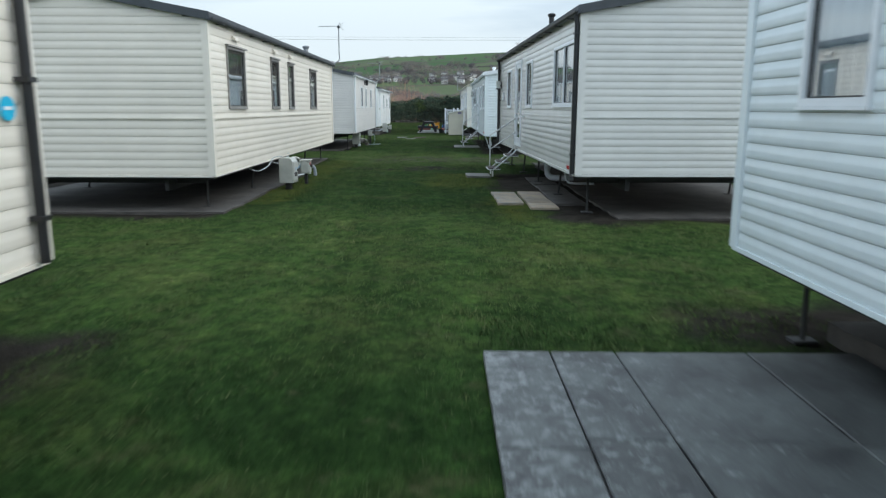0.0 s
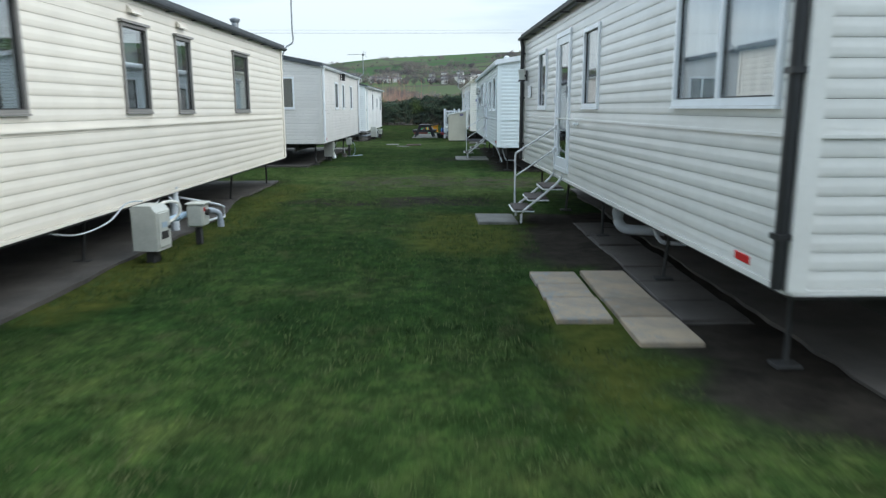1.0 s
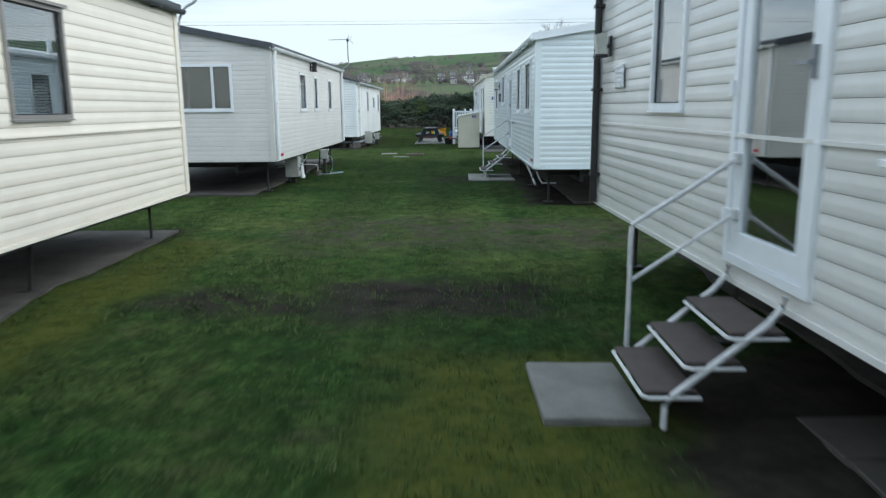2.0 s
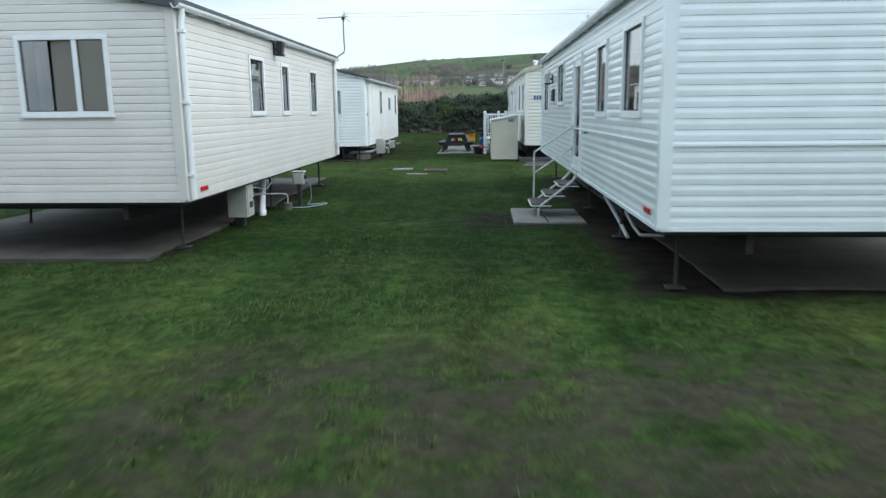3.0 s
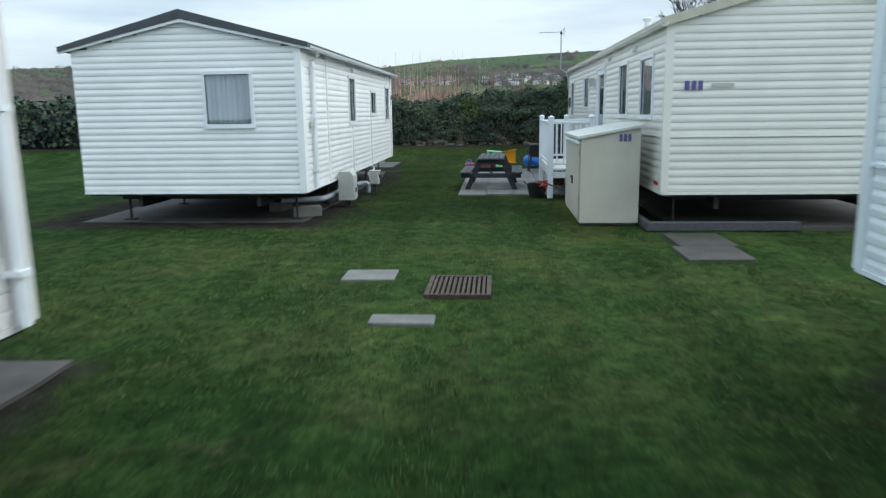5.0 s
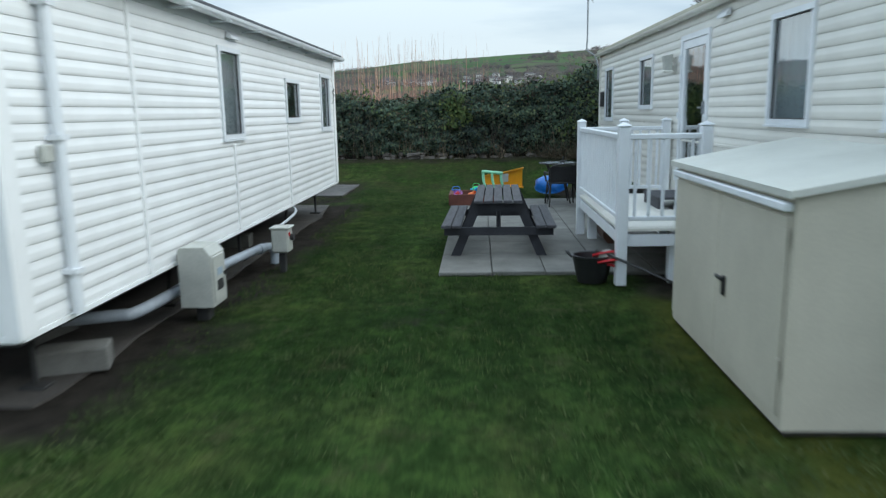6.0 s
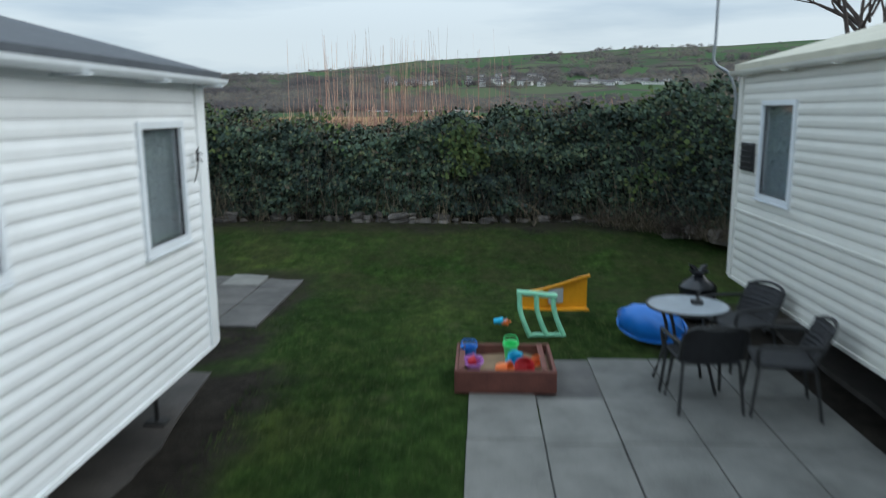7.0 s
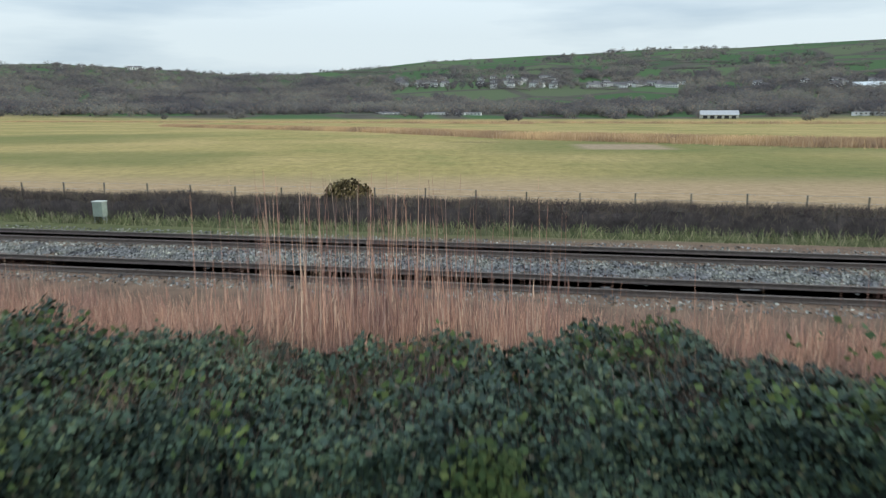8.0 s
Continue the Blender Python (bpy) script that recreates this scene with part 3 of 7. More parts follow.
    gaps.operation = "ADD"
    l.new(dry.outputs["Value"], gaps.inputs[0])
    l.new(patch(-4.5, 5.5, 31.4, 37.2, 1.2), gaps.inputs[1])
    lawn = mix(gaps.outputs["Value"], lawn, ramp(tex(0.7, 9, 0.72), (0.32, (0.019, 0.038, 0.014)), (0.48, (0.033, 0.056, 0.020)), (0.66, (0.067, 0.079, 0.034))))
    # lawn past y 38: shade painted in as a darker olive tone
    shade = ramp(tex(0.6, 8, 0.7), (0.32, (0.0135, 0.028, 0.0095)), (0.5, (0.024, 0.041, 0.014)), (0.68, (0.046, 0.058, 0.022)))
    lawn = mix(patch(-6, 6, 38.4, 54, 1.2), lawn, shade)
    fine = ramp(tex(22, 7, 0.8, (1.5, 0.55, 1)), (0.28, (0.22, 0.25, 0.2)), (0.72, (0.82, 0.84, 0.66)))
    lawn = mix(0.8, lawn, fine, "OVERLAY")
    lawn = mix(0.6, lawn, ramp(tex(6.0, 8, 0.72, (1.0, 0.75, 1)), (0.38, (0.17, 0.19, 0.17)), (0.50, (0.46, 0.48, 0.44)), (0.62, (0.88, 0.86, 0.70))), "OVERLAY")
    lawn = mix(0.6, lawn, ramp(tex(1.5, 3, 0.5, (1, 0.05, 1)), (0.35, (0.3, 0.32, 0.3)), (0.65, (0.68, 0.7, 0.62))), "OVERLAY")
    pale = ramp(tex(1.7, 10, 0.78), (0.55, (0, 0, 0)), (0.70, (0.75, 0.75, 0.75)))
    lawn = mix(pale, lawn, ramp(tex(14, 6), (0.3, (0.043, 0.054, 0.020)), (0.7, (0.108, 0.104, 0.054))))
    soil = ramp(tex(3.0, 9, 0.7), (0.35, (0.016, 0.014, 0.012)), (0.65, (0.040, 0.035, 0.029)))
    moss = ramp(tex(6.0, 8, 0.75), (0.35, (0.036, 0.050, 0.011)), (0.65, (0.086, 0.094, 0.022)))
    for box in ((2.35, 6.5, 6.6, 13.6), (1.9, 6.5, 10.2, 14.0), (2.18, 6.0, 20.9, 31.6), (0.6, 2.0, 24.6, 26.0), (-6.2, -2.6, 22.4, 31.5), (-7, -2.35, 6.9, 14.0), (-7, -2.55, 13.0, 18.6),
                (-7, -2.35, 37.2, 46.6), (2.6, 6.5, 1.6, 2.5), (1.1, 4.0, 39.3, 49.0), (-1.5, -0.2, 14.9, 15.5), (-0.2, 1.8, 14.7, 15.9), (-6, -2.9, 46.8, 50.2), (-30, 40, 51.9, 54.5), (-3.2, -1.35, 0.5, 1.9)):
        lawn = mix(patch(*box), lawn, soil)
    for box in ((-2.4, -1.7, 8.5, 18.0), (1.7, 2.2, 6.8, 9.5), (1.0, 1.5, 36.2, 40.0), (0.6, 1.9, 11.0, 14.0)):
        lawn = mix(patch(*box), lawn, moss)
    bare = n.new("ShaderNodeMath")
    bare.operation = "MULTIPLY"
    l.new(ramp(tex(2.2, 10, 0.8), (0.42, (0, 0, 0)), (0.56, (1, 1, 1))), bare.inputs[0])
    l.new(patch(-1.2, 3.4, 17.3, 19.6, 0.5), bare.inputs[1])
    lawn = mix(bare.outputs["Value"], lawn, ramp(tex(7, 8, 0.7), (0.3, (0.032, 0.029, 0.023)), (0.7, (0.072, 0.068, 0.045))))
    near_hedge = n.new("ShaderNodeMath")
    near_hedge.operation = "MULTIPLY"
    l.new(ramp(tex(1.4, 9, 0.75), (0.40, (0, 0, 0)), (0.62, (0.8, 0.8, 0.8))), near_hedge.inputs[0])
    l.new(patch(-9, 4, 48.8, 52.6, 0.5), near_hedge.inputs[1])
    lawn = mix(near_hedge.outputs["Value"], lawn, ramp(tex(9, 8, 0.7), (0.3, (0.018, 0.022, 0.010)), (0.7, (0.047, 0.049, 0.022))))
    worn = ramp(tex(0.8, 10, 0.75), (0.61, (0, 0, 0)), (0.72, (0.85, 0.85, 0.85)))
    lawn = mix(worn, lawn, soil)
    field = ramp(tex(0.03, 8, 0.65, (1, 0.8, 1)), (0.36, (0.205, 0.188, 0.078)), (0.47, (0.258, 0.211, 0.092)), (0.62, (0.325, 0.252, 0.122)))
    field = mix(0.75, field, ramp(tex(1.3, 9, 0.85, (0.7, 0.35, 1)), (0.34, (0.28, 0.29, 0.27)), (0.66, (0.76, 0.74, 0.68))), "OVERLAY")
    field = mix(ramp(tex(0.2, 6, 0.7, (0.3, 0.7, 1)), (0.56, (0, 0, 0)), (0.70, (0.3, 0.3, 0.3))), field, ramp(tex(0.2, 4), (0.3, (0.07, 0.10, 0.035)), (0.7, (0.13, 0.15, 0.05))))
    damp = ramp(tex(0.5, 6, 0.7, (0.4, 1, 1)), (0.3, (0.060, 0.088, 0.034)), (0.7, (0.115, 0.135, 0.052)))
    for box, soft in (((-2, 95, 128, 168), 9), ((-60, -27, 106, 130), 7), ((10, 80, 88, 122), 12), ((-110, -60, 150, 210), 15)):
        held = n.new("ShaderNodeMath")
        held.operation, held.inputs[1].default_value = "MULTIPLY", 0.55
        l.new(patch(*box, soft), held.inputs[0])
        field = mix(held.outputs["Value"], field, damp)
    field = mix(patch(-90, 90, 76, 97, 7), field, ramp(tex(1.2, 7, 0.75), (0.3, (0.23, 0.165, 0.095)), (0.7, (0.40, 0.29, 0.185))))
    field = mix(patch(10.5, 22, 137.5, 152, 1.5), field, ramp(tex(0.8, 8, 0.7), (0.3, (0.20, 0.15, 0.10)), (0.7, (0.34, 0.26, 0.18))))
    cells = n.new("ShaderNodeTexVoronoi")
    cells.inputs["Scale"].default_value = 0.0068
    cmap = n.new("ShaderNodeMapping")
    cmap.inputs["Scale"].default_value = (1.0, 0.75, 0.0)
    l.new(geo.outputs["Position"], cmap.inputs["Vector"])
    l.new(cmap.outputs["Vector"], cells.inputs["Vector"])
    pick = n.new("ShaderNodeSeparateColor")
    l.new(cells.outputs["Color"], pick.inputs["Color"])
    hill = ramp(pick.outputs["Red"], (0.0, (0.050, 0.088, 0.040)), (0.35, (0.062, 0.104, 0.046)), (0.6, (0.078, 0.112, 0.056)), (0.8, (0.088, 0.100, 0.060)), (1.0, (0.055, 0.078, 0.045)))
    edge = n.new("ShaderNodeTexVoronoi")
    edge.feature = "DISTANCE_TO_EDGE"
    edge.inputs["Scale"].default_value = 0.0068
    l.new(cmap.outputs["Vector"], edge.inputs["Vector"])
    hill = mix(ramp(edge.outputs["Distance"], (0.03, (1, 1, 1)), (0.07, (0, 0, 0))), hill, ramp(tex(0.05, 6, 0.8), (0.3, (0.05, 0.05, 0.042)), (0.7, (0.10, 0.09, 0.075))))
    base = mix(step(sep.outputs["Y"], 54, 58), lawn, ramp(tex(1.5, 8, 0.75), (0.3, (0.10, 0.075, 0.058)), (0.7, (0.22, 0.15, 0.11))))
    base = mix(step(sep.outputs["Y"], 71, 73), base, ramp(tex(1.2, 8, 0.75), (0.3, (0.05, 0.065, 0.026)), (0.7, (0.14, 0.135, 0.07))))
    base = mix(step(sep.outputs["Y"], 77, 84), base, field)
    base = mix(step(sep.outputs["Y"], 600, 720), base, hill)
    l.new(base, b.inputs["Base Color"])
    bp = n.new("ShaderNodeBump")
    bp.inputs["Strength"].default_value, bp.inputs["Distance"].default_value = 0.8, 0.03
    l.new(tex(60, 5, 0.7), bp.inputs["Height"])
    l.new(bp.outputs["Normal"], b.inputs["Normal"])
    return m


GRASS = ground_material()
gm = Mesh()
gv, gf = sheet(spread((-3500, -600, 30), (-600, -60, 36), (-60, -8, 26), (-8, 8, 64), (8, 60, 26), (60, 600, 36), (600, 3500, 30)),
               spread((-400, -12, 8), (-12, 56, 240), (56, 82, 60), (82, 700, 60), (700, 2400, 60), (2400, 4200, 8)))
gm.add(gv, gf)
gm.smooth = True
ground = tagged(new("ground", gm.data("ground", GRASS)), "mown lawn between caravans running on into fields and hills", "ground", kind="structure")


# ---- things on and beside the caravans ----
# grey-blue pipe plastic with the shade beside a caravan already in its colour
SHADE_GREY_PIPE = material("shade_grey_plastic_pipe", (0.36, 0.40, 0.45), 0.4, var=0.12, scale=7)
WHITE_PIPE = material("white_pipe", (0.62, 0.66, 0.70), 0.35, var=0.08, scale=7)
METER_BOX = material("grey_white_box", (0.50, 0.51, 0.47), 0.45, var=0.1, scale=4)
SANDSTONE = material("sandstone_slab", (0.295, 0.230, 0.155), 0.85, var=0.2, scale=3.2, fine=80, bump=0.4, colour2=(0.150, 0.138, 0.120), rand=0.22)
PALE_SLAB = material("pale_concrete_slab", (0.182, 0.180, 0.164), 0.85, var=0.2, scale=2.6, fine=90, bump=0.3, rand=0.1)
WET_SLAB = material("dark_worn_slab", (0.074, 0.082, 0.080), 0.5, var=0.26, scale=2.6, fine=70, bump=0.3, stretch=(1.6, 1.0, 1), colour2=(0.019, 0.019, 0.021), rand=0.2)


def worn_off(m, x_full, x_none):
    """Pale scuffed spots where a dark coat has come off, thickest along one side."""
    n, l = m.node_tree.nodes, m.node_tree.links
    b = n["Principled BSDF"]
    under = b.inputs["Base Color"].links[0].from_socket
    geo, sep, tex = n.new("ShaderNodeNewGeometry"), n.new("ShaderNodeSeparateXYZ"), n.new("ShaderNodeTexNoise")
    l.new(geo.outputs["Position"], sep.inputs["Vector"])
    l.new(geo.outputs["Position"], tex.inputs["Vector"])
    tex.inputs["Scale"].default_value, tex.inputs["Detail"].default_value, tex.inputs["Roughness"].default_value = 13.0, 8.0, 0.75
    side, add, ramp, mix = n.new("ShaderNodeMapRange"), n.new("ShaderNodeMath"), n.new("ShaderNodeValToRGB"), n.new("ShaderNodeMixRGB")
    side.inputs["From Min"].default_value, side.inputs["From Max"].default_value = x_full, x_none
    side.inputs["To Min"].default_value, side.inputs["To Max"].default_value = 0.05, -0.1
    l.new(sep.outputs["X"], side.inputs["Value"])
    l.new(tex.outputs["Fac"], add.inputs[0])
    l.new(side.outputs["Result"], add.inputs[1])
    ramp.color_ramp.elements[0].position, ramp.color_ramp.elements[1].position = 0.53, 0.64
    l.new(add.outputs["Value"], ramp.inputs["Fac"])
    l.new(ramp.outputs["Color"], mix.inputs[0])
    l.new(under, mix.inputs[1])
    mix.inputs[2].default_value = (0.18, 0.192, 0.192, 1)
    l.new(mix.outputs["Color"], b.inputs["Base Color"])


worn_off(WET_SLAB, 1.2, 3.0)
worn_off(SANDSTONE, 1.7, 2.9)
DARK_SLAB = material("dark_concrete_slab", (0.105, 0.099, 0.092), 0.7, var=0.26, scale=3, fine=80, bump=0.4, rand=0.15)
MUDDY_SLAB = material("muddy_concrete_slab", (0.068, 0.061, 0.055), 0.7, var=0.3, scale=2.2, fine=70, bump=0.5, colour2=(0.028, 0.024, 0.021), rand=0.2)
TREAD = material("brown_tread", (0.07, 0.055, 0.05), 0.8, var=0.15, scale=10, fine=150, bump=0.4)
WHITE_STEEL = material("white_painted_steel", (0.62, 0.63, 0.64), 0.4, var=0.12, scale=14)
BLUE_PIPE = material("pale_blue_pipe", (0.34, 0.47, 0.60), 0.4, var=0.08, scale=8)
BLUE_HOSE = material("blue_hose", (0.34, 0.42, 0.50), 0.4, var=0.06)
RED = material("red_reflector", (0.50, 0.02, 0.025), 0.25, var=0.06)
OLD_WOOD = material("weathered_wood", (0.085, 0.085, 0.095), 0.85, var=0.22, scale=3, fine=60, bump=0.5, stretch=(9, 1, 9))
DARK_WOOD = material("dark_stained_wood", (0.035, 0.036, 0.045), 0.8, var=0.2, scale=4, fine=60, bump=0.4)
SHED = material("cream_metal", (0.55, 0.52, 0.43), 0.42, var=0.08, scale=1.5)
SHED_TOP = material("pale_lid", (0.56, 0.57, 0.52), 0.5, var=0.06, scale=2)
INK = material("purple_blue_paint", (0.10, 0.085, 0.24), 0.5, var=0.05)
RATTAN = material("black_rattan", (0.018, 0.018, 0.021), 0.55, var=0.2, scale=20, fine=160, bump=0.8)
YELLOW = material("yellow_plastic", (0.80, 0.36, 0.015), 0.35, var=0.07, scale=6)
MINT = material("mint_green_plastic", (0.28, 0.66, 0.42), 0.35, var=0.06, scale=6)
BLUE = material("blue_plastic", (0.02, 0.16, 0.55), 0.3, var=0.06, scale=6)
SAND = material("damp_sand", (0.25, 0.17, 0.10), 0.95, var=0.15, scale=8, fine=150, bump=0.6)
BROWN_WOOD = material("red_brown_wood", (0.15, 0.05, 0.035), 0.75, var=0.2, scale=5, fine=60, bump=0.3)
TOY_RED = material("red_plastic", (0.55, 0.02, 0.03), 0.35, var=0.05)
TOY_ORANGE = material("orange_plastic", (0.85, 0.18, 0.03), 0.35, var=0.05)
TOY_CYAN = material("cyan_plastic", (0.03, 0.45, 0.70), 0.35, var=0.05)
TOY_GREEN = material("green_plastic", (0.10, 0.70, 0.20), 0.35, var=0.05)
TOY_PURPLE = material("purple_plastic", (0.35, 0.12, 0.40), 0.35, var=0.05)
RUSTY = material("rusty_iron", (0.10, 0.07, 0.055), 0.8, metal=0.3, var=0.25, scale=9, fine=80, bump=0.5)
STONE = material("rough_wall_stone", (0.155, 0.138, 0.122), 0.9, var=0.3, scale=5, fine=50, bump=0.6, rand=0.4)
BLACK_BAG = material("black_bag_plastic", (0.012, 0.013, 0.016), 0.28, var=0.1, scale=8)
TABLE_GLASS = material("pale_glass_top", (0.42, 0.45, 0.48), 0.08, var=0.1, scale=5)
EARTHENWARE = material("brown_bottle", (0.13, 0.06, 0.035), 0.4, var=0.12, scale=6)


def bent(points, n=7):
    """A smooth line through some corner points."""
    pts = [Vector(p) for p in points]
    out = []
    for i in range(len(pts) - 1):
        a, b, c, d = pts[max(i - 1, 0)], pts[i], pts[i + 1], pts[min(i + 2, len(pts) - 1)]
        for k in range(n):
            t = k / n
            out.append(0.5 * ((2 * b) + (c - a) * t + (2 * a - 5 * b + 4 * c - d) * t * t + (3 * b - a - 3 * c + d) * t ** 3))
    return [tuple(p) for p in out] + [tuple(pts[-1])]




def slabs(label, at, sizes, mat, thick=0.05, lift=0.025, tilt=0.8, group="loose paving slabs"):
    """Paving slabs lying on the ground, each a thing."""
    for k, (x0, x1, y0, y1) in enumerate(sizes):
        m = Mesh().box(-(x1 - x0) / 2 + 0.006, (x1 - x0) / 2 - 0.006, -(y1 - y0) / 2 + 0.006, (y1 - y0) / 2 - 0.006, -thick, 0.0, 0.008)
        ob = new("paving_slab", m.data("paving_slab", mat))
        x, y = (x0 + x1) / 2 + at[0], (y0 + y1) / 2 + at[1]
        r = random.Random(k * 7 + int(x * 100))
        ob.matrix_world = pose(x, y, at[2] + lift, r.uniform(-tilt, tilt), r.uniform(-tilt, tilt), r.uniform(-1.2, 1.2) * tilt)
        tagged(ob, label, "paving slab", group)


def paved(name, label, cols, rows, z, mat, skip=lambda x, y: False, gap=0.004, uneven=0.004):
    """A paved area of the setting whose slabs are its parts."""
    base = part(name, Mesh().box(cols[0] + 0.01, cols[-1] - 0.01, rows[0] + 0.01, rows[-1] - 0.01, z - 0.08, z - 0.022), DARK_SLAB)
    tagged(base, label, "paving", kind="structure")
    r = random.Random(len(cols) * 31 + len(rows))
    for x0, x1 in zip(cols, cols[1:]):
        shift = r.uniform(-0.05, 0.05)
        ys = [rows[0], *[y + shift for y in rows[1:-1]], rows[-1]]
        for y0, y1 in zip(ys, ys[1:]):
            if skip((x0 + x1) / 2, (y0 + y1) / 2):
                continue
            top = z + r.uniform(-uneven, uneven)
            cut_in = [gap * r.uniform(0.7, 1.6) for _ in range(4)]
            slab = Mesh().box(x0 + cut_in[0], x1 - cut_in[1], y0 + cut_in[2], y1 - cut_in[3], z - 0.04, top, 0.006)
            if uneven > 0.005:
                mx, my = (x0 + x1) / 2, (y0 + y1) / 2
                slab.move(pose(mx, my, z, r.uniform(-1, 1), r.uniform(-1, 1), r.uniform(-1.5, 1.5)) @ pose(-mx, -my, -z))
            part("slab", slab, mat, base)
    return base


# concrete bases under the caravans
def base_pad(x0, x1, y0, y1, z=0.02, seed=0, notch=()):
    """A poured slab with a broken edge; notch: (y, how far the lawn's side draws back from there on)."""
    r = random.Random(seed)
    step = 0.22
    side = lambda y: float(np.interp(y, [q for q, _ in notch], [d for _, d in notch])) if notch else 0.0
    rough = lambda q, k: 0.05 * noise.noise((q * 0.9, seed * 3.7 + k, 0)) + 0.03 * noise.noise((q * 3.1, seed * 1.7 + k, 5)) + r.uniform(-0.012, 0.012)
    m = Mesh()
    pts = []
    for k in range(int((x1 - x0) / step)):
        pts.append((x0 + k * step, y0 + rough(k * step, 0)))
    for k in range(int((y1 - y0) / step)):
        pts.append((x1 - side(y0 + k * step) + rough(k * step, 1), y0 + k * step))
    for k in range(int((x1 - side(y1) - x0) / step)):
        pts.append((x1 - side(y1) - k * step, y1 + rough(k * step, 2)))
    for k in range(int((y1 - y0) / step)):
        pts.append((x0 + rough(k * step, 3), y1 - k * step))
    n = len(pts)
    m.add([(x, y, -0.1) for x, y in pts] + [(x, y, z) for x, y in pts], [tuple(range(n, 2 * n))] + [(i, (i + 1) % n, n + (i + 1) % n, n + i) for i in range(n)])
    return tagged(part("concrete_base", m, CONCRETE), "stained concrete base slab under a caravan", "concrete base", kind="structure")


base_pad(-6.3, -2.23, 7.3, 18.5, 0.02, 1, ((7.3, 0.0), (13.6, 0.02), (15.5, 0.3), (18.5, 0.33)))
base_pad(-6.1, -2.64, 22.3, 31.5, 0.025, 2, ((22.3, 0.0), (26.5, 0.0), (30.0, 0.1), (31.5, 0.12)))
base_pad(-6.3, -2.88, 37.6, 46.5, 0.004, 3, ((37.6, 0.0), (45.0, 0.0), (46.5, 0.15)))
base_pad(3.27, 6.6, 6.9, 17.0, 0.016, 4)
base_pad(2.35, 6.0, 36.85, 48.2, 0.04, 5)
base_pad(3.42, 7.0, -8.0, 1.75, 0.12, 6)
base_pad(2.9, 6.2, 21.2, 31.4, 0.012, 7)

paved("patio", "worn dark grey paving slabs beside a caravan", (1.13, 1.54, 1.935, 2.735, 3.4), (-6.0, -4.8, -3.6, -2.4, -1.2, 0.15, 1.38), 0.035, WET_SLAB)
paved("patio", "pale grey paving slabs round the picnic table", (-0.76, -0.22, 0.31, 0.86, 1.4, 2.0), (40.87, 41.74, 42.61, 43.48, 44.35, 45.22, 46.03, 46.93), 0.025, PALE_SLAB,
      skip=lambda x, y: x < 0.1 and y > 46.03)
paved("path", "dark damp paving slabs along the caravan's wall", (2.64, 3.17), (8.4, 9.0, 9.65, 10.2, 10.83, 11.33, 11.95, 12.5, 12.95), 0.012, MUDDY_SLAB, gap=0.018, uneven=0.008)
paved("patio", "dark old paving slabs behind a caravan", (-5.3, -4.7, -4.1, -3.55, -3.05), (47.85, 48.7, 49.55, 50.35), 0.02, DARK_SLAB)
slabs("stained sandstone paving slab lying loose on the grass", (0, 0, 0), [(1.74, 2.16, 8.41, 9.01), (1.73, 2.15, 9.01, 9.48), (1.72, 2.15, 9.48, 9.93), (2.2, 2.63, 7.88, 8.47), (2.2, 2.62, 8.47, 8.99), (2.19, 2.61, 8.99, 9.96)], SANDSTONE)
slabs("pale concrete slab set in the grass before caravan steps", (0, 0, 0), [(1.38, 1.92, 12.85, 13.68)], PALE_SLAB)
slabs("pale concrete slab under caravan steps", (0, 0, 0), [(1.27, 1.74, 24.75, 26.15), (1.74, 2.25, 24.74, 25.4), (1.74, 2.25, 25.4, 26.1)], PALE_SLAB, tilt=0.4)
slabs("pale stone cover slab let into the lawn", (0, 0, 0), [(-1.52, -0.99, 33.88, 34.3), (-1.0, -0.48, 32.44, 32.7)], PALE_SLAB, lift=0.015)
slabs("dark slab before a caravan's timber edge", (0, 0, 0), [(2.0, 2.72, 34.85, 35.6), (2.1, 2.78, 35.62, 36.5)], MUDDY_SLAB, lift=0.015)
slabs("pale new slab among dark paving", (0, 0, 0.02), [(-4.1, -3.58, 49.62, 50.33)], PALE_SLAB, lift=0.012)

grate = thing("drain_grate", "rusty iron drain grate let into the lawn", "drain grate", (-0.35, 33.62, 0.01))
part("grate_frame", Mesh().box(-0.29, 0.29, -0.37, -0.33, -0.03, 0.02).box(-0.29, 0.29, 0.33, 0.37, -0.03, 0.02).box(-0.29, -0.25, -0.33, 0.33, -0.03, 0.02).box(0.25, 0.29, -0.33, 0.33, -0.03, 0.02), RUSTY, grate)
for k in range(11):
    part("grate_bar", Mesh().box(-0.24 + k * 0.045, -0.215 + k * 0.045, -0.33, 0.33, -0.02, 0.015), RUSTY, grate)
edging = part("timber_edging", Mesh().box(1.95, 3.9, 36.72, 36.8, 0.0, 0.12, 0.01), OLD_WOOD)
tagged(edging, "weathered timber edging along a caravan's base", "edging")
edging = part("timber_edging", Mesh().box(1.95, 2.03, 36.82, 40.2, 0.0, 0.11, 0.01), OLD_WOOD)
tagged(edging, "weathered timber edging along a caravan's base", "edging")


